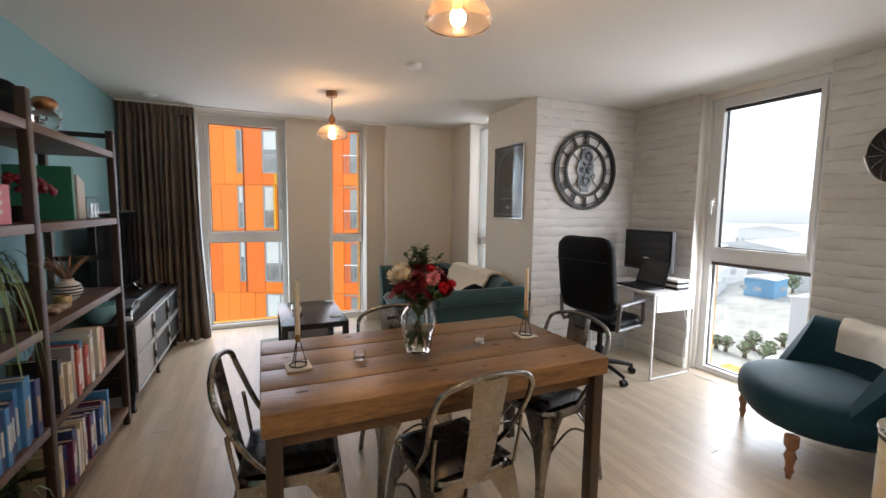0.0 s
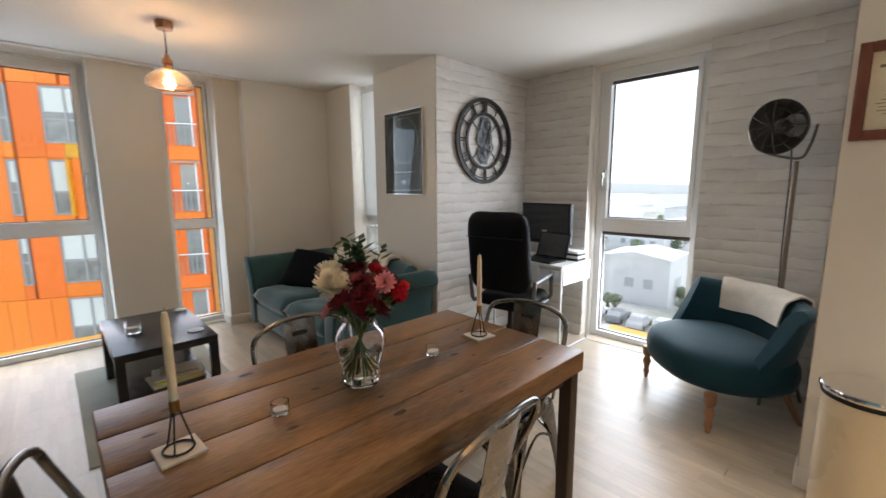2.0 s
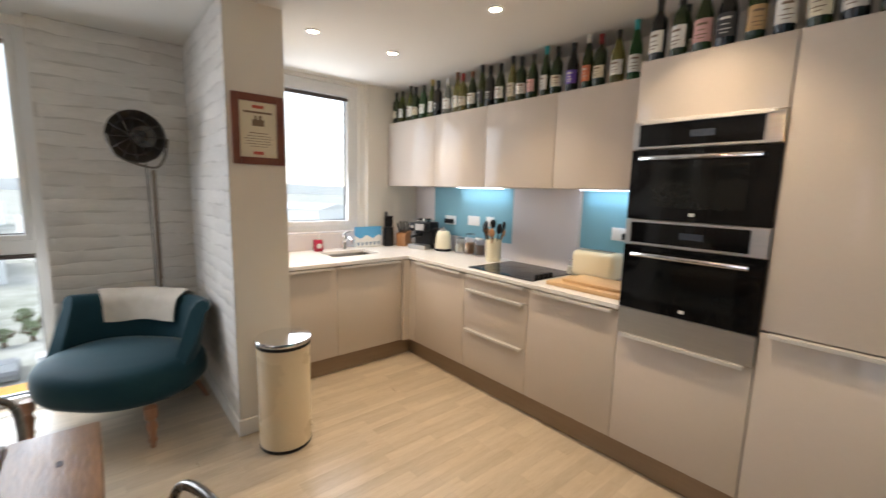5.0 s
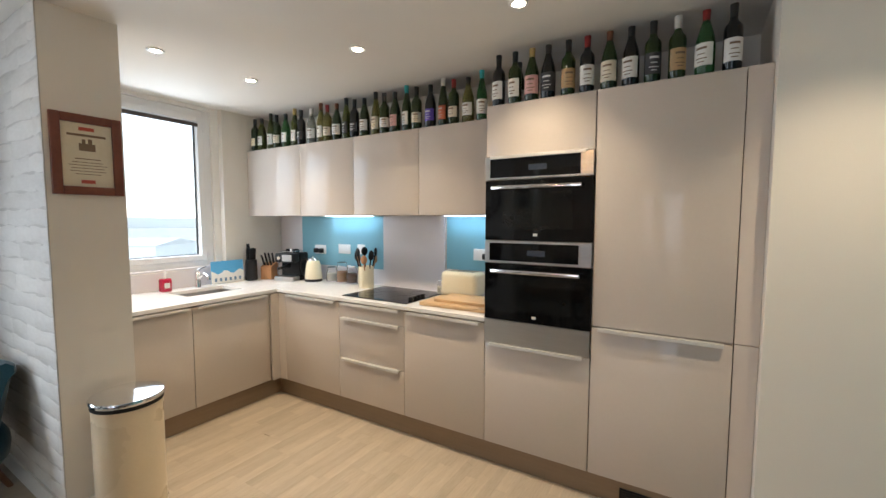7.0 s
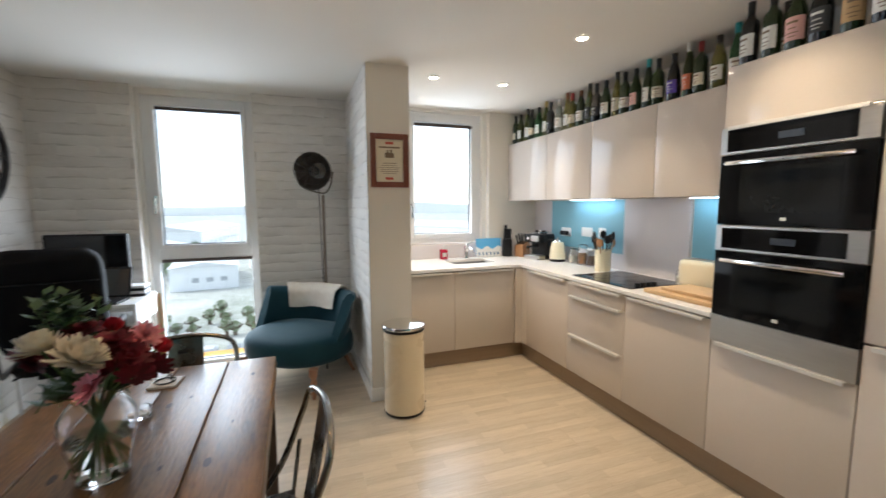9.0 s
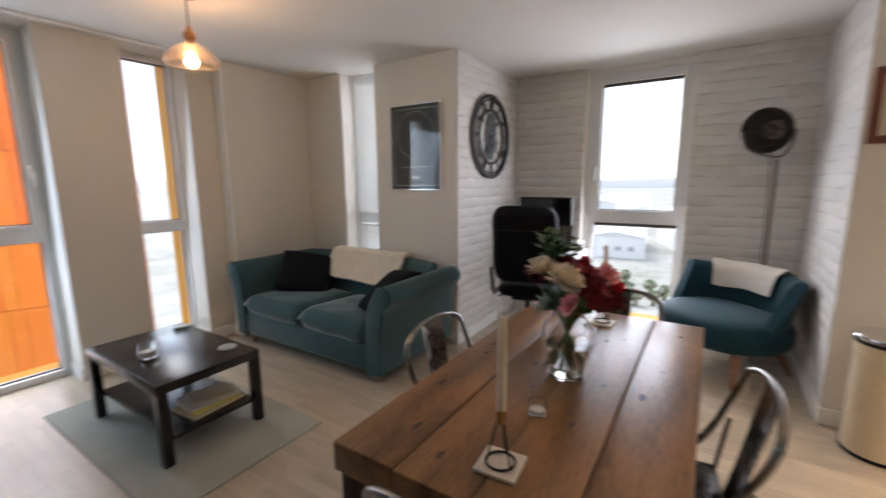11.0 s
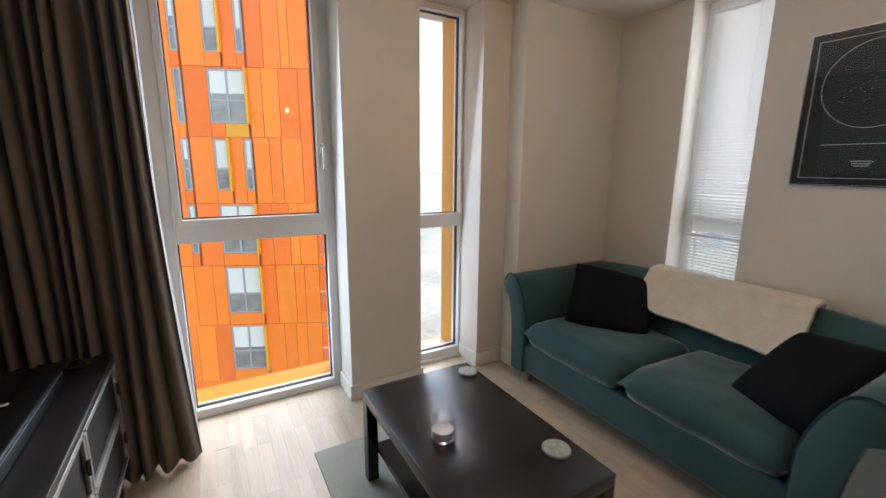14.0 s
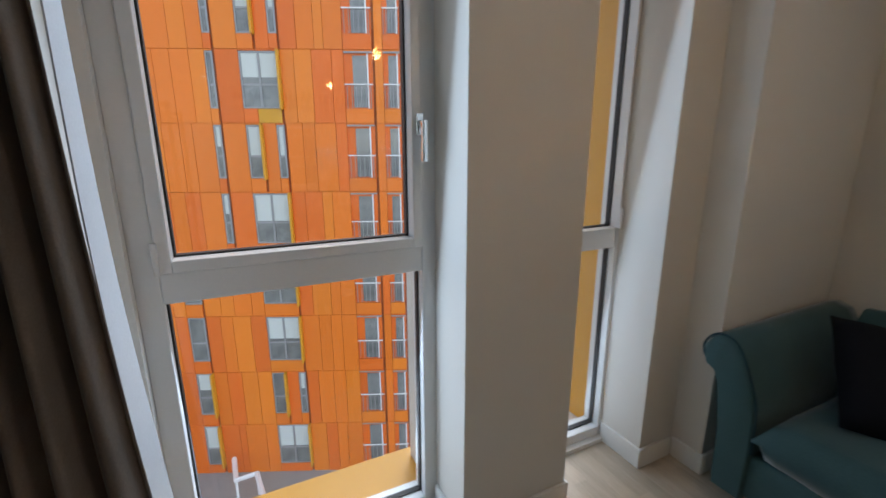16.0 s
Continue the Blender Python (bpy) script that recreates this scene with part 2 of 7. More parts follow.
TRIM = mat("white_gloss_trim", (0.80, 0.78, 0.74), (0.84, 0.82, 0.78), 0.35, scale=3, fine=150, bump=0.0002)
UPVC = mat("white_window_frame", (0.74, 0.75, 0.75), (0.80, 0.80, 0.80), 0.32, scale=3, fine=120, bump=0.0002)
PANE = pane_glass("window_glass")
RUBBER = mat("black_rubber", (0.015, 0.015, 0.017), (0.03, 0.03, 0.03), 0.55)
PLANK = mat("oak_laminate", (0.42, 0.345, 0.25), (0.57, 0.485, 0.375), 0.34, scale=2.6, fine=26, bump=0.0003, stretch=(7, 0.6, 1), piece=0.01, island=0.085, rvar=0.08, mix=0.6, Coat_Weight=0.3, Coat_Roughness=0.22)
JOINT = mat("floor_joint", (0.24, 0.185, 0.125), (0.30, 0.235, 0.165), 0.7)
CHROME = mat("chrome", (0.80, 0.80, 0.80), (0.85, 0.85, 0.85), 0.12, 1.0, scale=6, rvar=0.05)
STEEL = mat("brushed_steel", (0.50, 0.49, 0.47), (0.58, 0.57, 0.55), 0.32, 1.0, scale=6, fine=160, stretch=(1, 1, 12), bump=0.0001)
BLACK = mat("black_plastic", (0.006, 0.006, 0.007), (0.011, 0.011, 0.012), 0.38, scale=20, Specular_IOR_Level=0.3)
WHITE = mat("white_plastic", (0.80, 0.80, 0.79), (0.84, 0.84, 0.83), 0.35)
YELLOW = mat("yellow_metal_reveal", (0.62, 0.30, 0.012), (0.68, 0.34, 0.018), 0.4, scale=2)

# ---- the large structure ----
XW, XE, XP, YC, YN, YS, H = -0.98, 3.81, 2.59, 3.45, 5.42, -1.07, 2.45


def wall(name, boxes, material=PAINT, label="plain painted wall"):
    bm = bmesh.new()
    for lo, hi in boxes:
        box(lo, hi, bm=bm)
    return tagged(part(name, bm, material), label, "wall", kind="structure")


OUT = 0.30
wall("wall_west", [((XW - 0.2, -0.62, 0), (XW, 5.75, H))], TEAL, "teal painted wall behind the bookcase and television")
wall("wall_north", [((XW - 0.2, 5.75, 0), (-0.36, 5.95, H)), ((XW, YN + 0.03, 0), (-0.36, 5.75, H)),
                    ((0.575, YN, 0), (1.05, 5.95, H)),
                    ((1.50, YN, 0), (1.72, 5.95, H)), ((1.72, 5.27, 0), (3.0, 5.95, H))],
     PAINT, "white painted wall with piers between two tall windows")
wall("wall_alcove", [((2.60, 4.76, 0), (3.0, 5.27, H))], PAINT, "white painted wall beside the slim window")
wall("wall_picture", [((XP, YC + 0.004, 0), (3.0, 4.32, H))], PAINT, "white painted wall behind the sofa")
wall("wall_nook", [((3.0, YC + 0.004, 0), (XE + OUT, YC + 0.2, H))], PAINT, "outer wall behind the clock")
wall("wall_east", [((XE + 0.004, 2.75, 0), (XE + OUT, YC + 0.004, H)), ((XE + 0.004, 0.62, 0), (XE + OUT, 1.85, H)),
                   ((XE, -0.47, 0), (XE + OUT, 0.62, 1.05)), ((XE, YS - 0.2, 0), (XE + OUT, -0.47, H))],
     PAINT, "outer wall with a tall window and a kitchen window")
wall("wall_stub", [((2.68, 0.728, 0), (XE + 0.004, 1.036, H))], PAINT, "white painted wall end between kitchen and sitting room")
wall("wall_south", [((-0.10, YS - 0.2, 0), (XE, YS, H)), ((XW, -0.62, 0), (-0.10, -0.40, H)), ((-0.30, YS - 0.2, 0), (-0.10, -0.62, H))],
     PAINT, "white painted wall behind the kitchen units")

floor = tagged(part("floor", box((XW - 0.1, -1.1, -0.10), (4.05, 5.85, -0.0045)), JOINT), "pale oak laminate floor of long narrow boards", "floor", kind="structure")
ceiling = tagged(part("ceiling", box((XW - 0.2, YS - 0.2, H), (4.2, 5.95, H + 0.2)), CEIL), "plain white painted ceiling", "ceiling", kind="structure")


def window(name, axis, at, lo, hi, bottom, top, rail, label, handle_side=1, sash=0.035):
    """A tall window: outer frame, an upper opening sash and a fixed lower light. It looks along +axis."""
    root = thing(name, Matrix(), label, "window", kind="structure")

    def bx(a0, a1, d0, d1, z0, z1, bev=0.004, bm=None):
        if axis == "y":
            return box((a0, at + d0, z0), (a1, at + d1, z1), bev, bm=bm)
        return box((at + d0, a0, z0), (at + d1, a1, z1), bev, bm=bm)

    f = 0.062
    fr = bmesh.new()
    for a0, a1, z0, z1 in ((lo, lo + f, bottom, top), (hi - f, hi, bottom, top), (lo + f, hi - f, bottom, bottom + 0.05), (lo + f, hi - f, top - 0.05, top)):
        bx(a0, a1, -0.05, 0.05, z0, z1, bm=fr)
    if rail:
        bx(lo + f, hi - f, -0.05, 0.05, rail - 0.045, rail + 0.045, bm=fr)
    part("window_frame", fr, UPVC, root)
    z0 = (rail + 0.045) if rail else bottom + 0.05
    z1 = top - 0.05
    s = bmesh.new()
    a0, a1 = lo + f, hi - f
    for q0, q1, y0, y1 in ((a0, a0 + sash, z0, z1), (a1 - sash, a1, z0, z1), (a0 + sash, a1 - sash, z0, z0 + sash), (a0 + sash, a1 - sash, z1 - sash, z1)):
        bx(q0, q1, -0.062, 0.02, y0, y1, bm=s)
    part("sash", s, UPVC, root)
    g = bmesh.new()
    gk = 0.006
    q0, q1, y0, y1 = a0 + sash, a1 - sash, z0 + sash, z1 - sash
    lights = [(q0, q1, y0, y1)] + ([(a0, a1, bottom + 0.05, rail - 0.045)] if rail else [])
    for q0, q1, y0, y1 in lights:
        for b0, b1, w0, w1 in ((q0, q0 + gk, y0, y1), (q1 - gk, q1, y0, y1), (q0, q1, y0, y0 + gk), (q0, q1, y1 - gk, y1)):
            bx(b0, b1, -0.012, 0.012, w0, w1, 0, bm=g)
    part("gasket", g, RUBBER, root)
    for q0, q1, y0, y1 in lights:
        p = part("pane", bx(q0, q1, -0.003, 0.003, y0, y1, 0), PANE, root)
        p.visible_shadow = False
    if handle_side:
        a = (a1 - 0.01) if handle_side > 0 else (a0 + 0.01)
        hz = 1.52 if rail else 1.45
        hb = bx(a - 0.012, a + 0.012, -0.075, -0.062, hz - 0.035, hz + 0.035, 0.003)
        bx(a - 0.008, a + 0.008, -0.108, -0.075, hz - 0.008, hz + 0.012, 0.003, bm=hb)
        bx(a - 0.010, a + 0.010, -0.118, -0.100, hz - 0.12, hz + 0.012, 0.005, bm=hb)
        part("handle", hb, CHROME, root, "chrome lever handle")
    hinge = bmesh.new()
    a = lo + f if handle_side > 0 else hi - f
    for hz in ((rail or bottom) + 0.09, top - 0.15):
        if axis == "y":
            rod((a, at - 0.068, hz - 0.045), (a, at - 0.068, hz + 0.045), 0.008, bm=hinge)
        else:
            rod((at - 0.068, a, hz - 0.045), (at - 0.068, a, hz + 0.045), 0.008, bm=hinge)
    part("hinge", hinge, UPVC, root, smooth=40)
    return root


window("window_1", "y", 5.70, -0.322, 0.585, 0.0, 2.44, 1.062, "tall white framed window facing an orange building")
window("window_2", "y", 5.70, 1.06, 1.545, 0.02, 2.47 - 0.01, 1.05, "slim tall white framed window", 0, 0.004)
window("window_3", "x", 3.98, 1.86, 2.72, 0.0, 2.40, 1.045, "tall white framed window beside the desk", 1)
window("window_4", "x", 2.82, 4.32, 4.76, 0.0, 2.42, 1.05, "slim white framed window with a white blind", 0, 0.004)
window("window_5", "x", 3.95, -0.41, 0.46, 1.06, 2.42, 0, "white framed kitchen window over the sink", 1, 0.05)

# heads over the windows, in the outer leaf
hd = bmesh.new()
for lo, hi in (((-0.36, 5.62, 2.44), (0.575, 5.95, H)), ((3.9, 1.85, 2.40), (4.11, 2.75, H)), ((2.78, 4.32, 2.42), (3.0, 4.76, H)),
               ((3.87, -0.47, 2.42), (4.11, 0.62, H)), ((3.87, 0.46, 1.05), (4.11, 0.62, 2.42)), ((3.87, -0.47, 1.05), (4.11, -0.41, 2.42)),
               ((-0.36, 5.62, 0), (-0.322, 5.95, 2.44)), ((3.9, 1.85, 0), (4.11, 1.86, 2.4)), ((3.9, 2.72, 0), (4.11, 2.75, 2.4)), ((1.05, 5.62, 0), (1.06, 5.95, H)), ((1.05, 5.62, 0), (1.5, 5.95, 0.02))):
    box(lo, hi, bm=hd)
tagged(part("trim_window_head", hd, TRIM), "white lining round the window openings", "trim", kind="structure")

# ---- outside: ground, the orange building, the town ----
ORANGES = [mat("orange_cladding_" + n, c, c2, 0.42, scale=1.2, fine=30, piece=0.06) for n, c, c2 in (
    ("deep", (0.76, 0.150, 0.008), (0.80, 0.165, 0.010)), ("mid", (0.80, 0.190, 0.008), (0.84, 0.205, 0.010)), ("amber", (0.82, 0.215, 0.010), (0.86, 0.235, 0.012)))]
DARKGAP = mat("cladding_backing", (0.30, 0.07, 0.015), (0.36, 0.09, 0.02), 0.8)
GREYFRAME = mat("grey_metal_frame", (0.30, 0.30, 0.30), (0.36, 0.36, 0.36), 0.4, 0.2)
# pale mottle in the base colour stands in for reflected sky
FARGLASS = mat("reflecting_far_glass", (0.10, 0.105, 0.10), (0.30, 0.31, 0.29), 0.06, scale=0.7, fine=3, Specular_IOR_Level=1.0)
BLINDCLOTH = mat("pale_roller_blind", (0.58, 0.62, 0.58), (0.68, 0.72, 0.68), 0.8)
GROUND = mat("pale_town_ground", (0.26, 0.28, 0.22), (0.60, 0.59, 0.56), 0.9, scale=0.11, fine=1.1)
PAVE = mat("pale_paving", (0.24, 0.24, 0.22), (0.34, 0.33, 0.31), 0.8, scale=0.3, fine=6)
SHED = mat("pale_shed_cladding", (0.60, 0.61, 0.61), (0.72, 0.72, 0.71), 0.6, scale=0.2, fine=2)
# distance haze put into the base colour of the far sheds
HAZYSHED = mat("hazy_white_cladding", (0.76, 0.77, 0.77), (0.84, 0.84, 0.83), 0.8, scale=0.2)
SHEDBLUE = mat("blue_shed_cladding", (0.16, 0.36, 0.55), (0.20, 0.42, 0.62), 0.6, scale=0.2)
# leaf greens lightened to carry the haze over the town
LEAF = mat("tree_leaves", (0.20, 0.26, 0.14), (0.30, 0.36, 0.21), 0.7, scale=3, fine=20, island=0.3)
BARK = mat("bark", (0.10, 0.075, 0.05), (0.16, 0.12, 0.08), 0.9, scale=8, bump=0.01)
SHEDGLASS = mat("dull_shed_glass", (0.36, 0.38, 0.39), (0.46, 0.48, 0.49), 0.3, scale=0.5)
GZ = -15.0
tagged(part("ground", box((-2500, -2500, GZ - 1), (2500, 2500, GZ)), GROUND), "pale open ground of the town far below", "ground", kind="structure")
tagged(part("pavement", box((-14, 7.5, GZ), (20, 34, GZ + 0.12)), PAVE), "pale paved yard between the two buildings", "pavement", kind="structure")

ang = radians(24)
FAC = Matrix.Translation((8.216, 21.228, 0)) @ Matrix.Rotation(-ang, 4, "Z")  # local x along the front, local -y towards the flat
tower = thing("orange_building", FAC, "tall apartment building clad in bright orange panels", "building")
tower.location.z = GZ
TZ = -GZ
STOREY, TOP = 2.94, 26.46
LEFT, RIGHT = -24.0, -1.5
part("wall", box((LEFT, 0.10, 0), (RIGHT, 11, TOP + 2.95)), DARKGAP, tower)
part("roof", box((LEFT - 0.1, 0.0, TOP + 2.95), (RIGHT + 0.1, 11.1, TOP + 3.3), 0.03), GREYFRAME, tower, "flat grey roof edge")
win_mesh, pan_mesh = {}, {}
rng = random.Random(5)


def cladding(x0, x1, z0, z1):
    if x1 - x0 < 0.05:
        return
    k = (round(x1 - x0, 3), round(z1 - z0, 3), rng.randrange(3))
    if k not in pan_mesh:
        pan_mesh[k] = part("panel", box((0.008, 0, 0.008), (k[0] - 0.008, 0.09, k[1] - 0.008), 0.006, 1), ORANGES[k[2]], tower)
        pan_mesh[k].location = (x0, 0, z0)
    else:
        again(pan_mesh[k], tower, Matrix.Translation((x0, 0, z0)))


def far_window(x0, x1, z0, z1, fin=True, blind=0.0, cross=True):
    w = new("window")
    w.parent, w.location = tower, (x0, 0.03, z0)
    a, b = x1 - x0, z1 - z0
    f = bmesh.new()
    for p, q in (((0, 0, 0), (0.07, 0.1, b)), ((a - 0.07, 0, 0), (a, 0.1, b)), ((0.07, 0, 0), (a - 0.07, 0.1, 0.07)), ((0.07, 0, b - 0.07), (a - 0.07, 0.1, b))):
        box(p, q, bm=f)
    if cross:
        box((a / 2 - 0.045, 0, 0.07), (a / 2 + 0.045, 0.1, b - 0.07), bm=f)
    box((0.07, 0.01, b * 0.42 - 0.04), (a - 0.07, 0.1, b * 0.42 + 0.04), bm=f)
    part("frame", f, GREYFRAME, w)
    part("pane", box((0.05, 0.045, 0.05), (a - 0.05, 0.055, b - 0.05)), FARGLASS, w)
    if blind:
        part("blind", box((0.08, 0.036, b * (1 - blind)), (a - 0.08, 0.042, b - 0.08)), BLINDCLOTH, w, "pale roller blind")
    if fin:
        part("fin", box((a + 0.005, -0.28, -0.06), (a + 0.10, 0.06, b + 0.04), 0.01, 1), YELLOW, w, "yellow metal fin")


PAIRS = (1, 5, 7)  # storeys with a slim pair in place of the wide window
for row in range(9):
    z0 = row * STOREY
    z1 = z0 + STOREY
    sill, head = z0 + 0.60, z1 - 0.07
    wins = [(-8.52, -6.92, True, True)] if row not in PAIRS else [(-8.52, -7.87, True, False), (-7.22, -6.88, False, False)]
    wins += [(-9.90, -9.58, False, False)] if row > 3 else [(-12.20, -11.42, row in (0, 1), False)]
    wins += [(-17.0, -15.4, True, True), (-19.6, -19.1, False, False), (-14.1, -13.7, False, False)]
    bays = [(-4.2, -3.0), (-2.55, -1.85)]
    for x0, x1, fin, cross in wins:
        far_window(x0, x1, sill, head, fin, rng.choice((0.45, 0.5, 0.55, 0.58)) if cross else rng.choice((0, 0.4, 0.6)), cross)
    spans = sorted([(w[0], w[1]) for w in wins] + bays)
    x = LEFT
    for a, b in spans + [(RIGHT, RIGHT)]:
        gap = a - x - (0.10 if x > LEFT else 0)
        start = x + (0.10 if x > LEFT else 0)
        if gap > 0.06:
            n = max(1, round(gap / 0.72))
            cuts = [0] + sorted(min(0.93, max(0.07, (i + rng.uniform(-0.28, 0.28)) / n)) for i in range(1, n)) + [1]
            for c, d in zip(cuts, cuts[1:]):
                cladding(round(start + c * gap, 2), round(start + d * gap, 2), z0, z1)
        if b > a:
            if row == 6 and -9 < a < -8:
                cladding(a, b - 1.0, z0, sill)
                part("panel", box((b - 0.99, 0, z0 + 0.01), (b - 0.01, 0.09, sill - 0.01), 0.006, 1), YELLOW, tower, "yellow cladding panel")
            else:
                cladding(a, b, z0, sill)
            cladding(a, b, head, z1)
        x = b
    for a, b in bays:  # deep balconies with a glass rail
        bal = new("balcony")
        bal.parent, bal.location = tower, (a, 0.095, sill)
        w, h = b - a, head - sill
        part("recess", box((0, 0.004, 0), (w, 0.02, h)), ORANGES[0], bal, "orange back wall")
        part("door", box((w * 0.30, -0.012, 0.05), (w * 0.80, 0.002, h - 0.15)), FARGLASS, bal, "glazed balcony door")
        part("post", box((w * 0.80, -0.03, 0), (w * 0.80 + 0.06, 0.0, h)), WHITE, bal)
        part("soffit", box((0, -0.09, h - 0.06), (w, 0.0, h)), GREYFRAME, bal)
        part("rail", box((0, -0.10, 0.95), (w, -0.06, 1.0)), WHITE, bal)
        for k in range(6):
            part("baluster", box((w * (k + 0.5) / 6 - 0.012, -0.09, 0.0), (w * (k + 0.5) / 6 + 0.012, -0.07, 0.95)), GREYFRAME, bal)

# yellow linings and fins outside this flat's own windows
fb = bmesh.new()
for lo, hi in (((1.494, 5.756, 0.0), (1.60, 5.93, 2.6)), ((-0.32, 5.76, -0.06), (0.60, 6.0, 0.012)), ((1.05, 5.76, -0.06), (1.53, 6.0, 0.012)),
               ((4.04, 2.70, 0.0), (4.115, 2.74, 2.3)), ((4.04, 1.86, -0.06), (4.30, 2.66, 0.012))):
    box(lo, hi, 0.004, bm=fb)
tagged(part("trim_yellow_reveal", fb, YELLOW), "yellow metal linings outside the windows", "trim", kind="structure")

# white zigzag handrail and low tanks in the yard below
RAILPTS = ((-1.69, 25.18, -13.7), (-1.61, 23.57, -13.7), (-0.7, 23.6, -13.7), (-0.47, 21.77, -13.7))
hb = tube(RAILPTS, 0.13, 6)
for p in RAILPTS:
    rod((p[0], p[1], GZ + 0.1), p, 0.06, bm=hb)
tagged(part("handrail", hb, WHITE), "white zigzag handrail in the paved yard", "handrail")

rt = random.Random(11)


def shed(x, y, w, d, h, turn, material, label):
    s = thing("warehouse", pose(x, y, GZ, 0, 0, turn), label, "building", "town buildings")
    part("wall", box((-w / 2, -d / 2, 0), (w / 2, d / 2, h)), material, s)
    part("roof", prism([(-d / 2 - 0.3, h), (d / 2 + 0.3, h), (0, h + d * 0.09)], "x", -w / 2 - 0.3, w / 2 + 0.3), SHED, s)
    for i in range(max(2, int(w / 7))):
        part("window", box((-w / 2 + 3 + i * 6.5, -d / 2 - 0.06, h * 0.35), (-w / 2 + 6 + i * 6.5, -d / 2, h * 0.55)), SHEDGLASS, s)
        part("window", box((-w / 2 - 0.06, -d / 2 + 2 + i * 2.5, h * 0.35), (-w / 2, -d / 2 + 3.2 + i * 2.5, h * 0.55)), SHEDGLASS, s)
    return s


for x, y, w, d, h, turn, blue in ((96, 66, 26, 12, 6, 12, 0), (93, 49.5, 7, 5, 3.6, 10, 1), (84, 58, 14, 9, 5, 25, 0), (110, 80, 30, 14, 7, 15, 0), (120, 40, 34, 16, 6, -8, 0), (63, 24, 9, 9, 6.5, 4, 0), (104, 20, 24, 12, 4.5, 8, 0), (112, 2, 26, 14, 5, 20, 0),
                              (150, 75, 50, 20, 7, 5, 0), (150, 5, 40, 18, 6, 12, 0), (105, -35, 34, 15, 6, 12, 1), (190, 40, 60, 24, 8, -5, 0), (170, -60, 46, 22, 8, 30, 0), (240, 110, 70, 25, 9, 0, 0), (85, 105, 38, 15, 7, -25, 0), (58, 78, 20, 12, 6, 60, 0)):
    shed(x, y, w, d, h, turn, SHEDBLUE if blue else (SHED if x < 100 else HAZYSHED), "blue clad warehouse in the hazy town" if blue else "pale clad warehouse, coloured paler for haze when far")


def tree(x, y, h, seed):
    r = random.Random(seed)
    t = thing("tree", pose(x, y, GZ), "broad green leafy tree in the town below", "tree", "trees in the town")
    tb = tube(curve([(0, 0, 0), (0.1, 0.05, h * 0.3), (-0.1, 0.1, h * 0.62)], 4), [0.28 - 0.024 * i for i in range(9)], 7)
    for i in range(6):
        a = i * 1.05 + r.random()
        tube(curve([(0, 0, h * (0.3 + 0.05 * i)), (0.9 * math.cos(a), 0.9 * math.sin(a), h * (0.45 + 0.05 * i)), (h * 0.27 * math.cos(a), h * 0.27 * math.sin(a), h * (0.58 + 0.05 * i))], 3), [0.12 - 0.015 * k for k in range(7)], 5, bm=tb)
    part("trunk", tb, BARK, t)
    cb = bmesh.new()
    for i in range(520):
        a, q = r.random() * 6.283, r.random() ** 0.5
        lift = r.uniform(-1, 1)
        rad = h * 0.42 * (1 - 0.6 * lift * lift) * (0.75 + 0.25 * math.sin(3 * a + seed))
        p = Vector((rad * q * math.cos(a), rad * q * math.sin(a), h * (0.60 + 0.34 * lift)))
        m = Matrix.Translation(p) @ Euler((r.random() * 6, r.random() * 6, r.random() * 6)).to_matrix().to_4x4()
        s = h * r.uniform(0.025, 0.06)
        vs = [cb.verts.new(m @ Vector(v)) for v in ((-s, 0, 0), (0, -s * 0.6, s * 0.2), (s, 0, 0), (0, s * 0.6, s * 0.2))]
        cb.faces.new(vs)
    part("crown", cb, LEAF, t, "uneven green crown")


for i in range(26):  # a green belt beyond the car park
    tree(56 + 11 * rt.random() + 0.12 * i, 4 + 1.0 * i, rt.uniform(1.6, 2.8), i)
for i in range(8):
    tree(50 + 4 * rt.random(), 24 + 1.1 * i, rt.uniform(1.8, 2.8), 30 + i)
for i in range(30):
    tree(rt.uniform(85, 175), rt.uniform(-45, 85), rt.uniform(4.0, 7.5), 40 + i)

TYRE = mat("car_tyre", (0.02, 0.02, 0.02), (0.03, 0.03, 0.03), 0.8)


def parked_car(x, y, turn, paint, label):
    c = thing("parked_car", pose(x, y, GZ, 0, 0, turn), label, "car", "cars in the car park")
    part("body", prism([(-2.1, 0.3), (2.1, 0.3), (2.15, 0.62), (1.95, 0.85), (0.95, 0.95), (-1.9, 0.98), (-2.12, 0.75)], "y", -0.86, 0.86), paint, c, smooth=30)
    part("cabin", prism([(-1.75, 0.985), (0.9, 0.955), (0.25, 1.42), (-1.25, 1.45)], "y", -0.76, 0.76), SHEDGLASS, c, "glazed cabin", smooth=30)
    part("roof", box((-1.22, -0.74, 1.452), (0.22, 0.74, 1.48), 0.012), paint, c)
    for sx in (-1.3, 1.3):
        for sy in (-0.87, 0.79):
            part("wheel", rod((sx, sy, 0.32), (sx, sy + 0.08, 0.32), 0.32, seg=14), TYRE, c)


CARP = [mat("car_paint_" + n, c, None, 0.3, scale=2) for n, c in (("silver", (0.45, 0.46, 0.47)), ("white", (0.75, 0.75, 0.74)), ("red", (0.35, 0.05, 0.04)), ("grey", (0.16, 0.17, 0.18)))]
for i in range(9):
    k = (0, 1, 3, 0, 2, 1, 0, 3, 1)[i]
    parked_car(48.5 + 0.4 * (i % 2) + 0.1 * i, 2.5 + 2.75 * i, 4, CARP[k], ("silver", "white", "red", "dark grey")[k] + " car parked far below the flat")

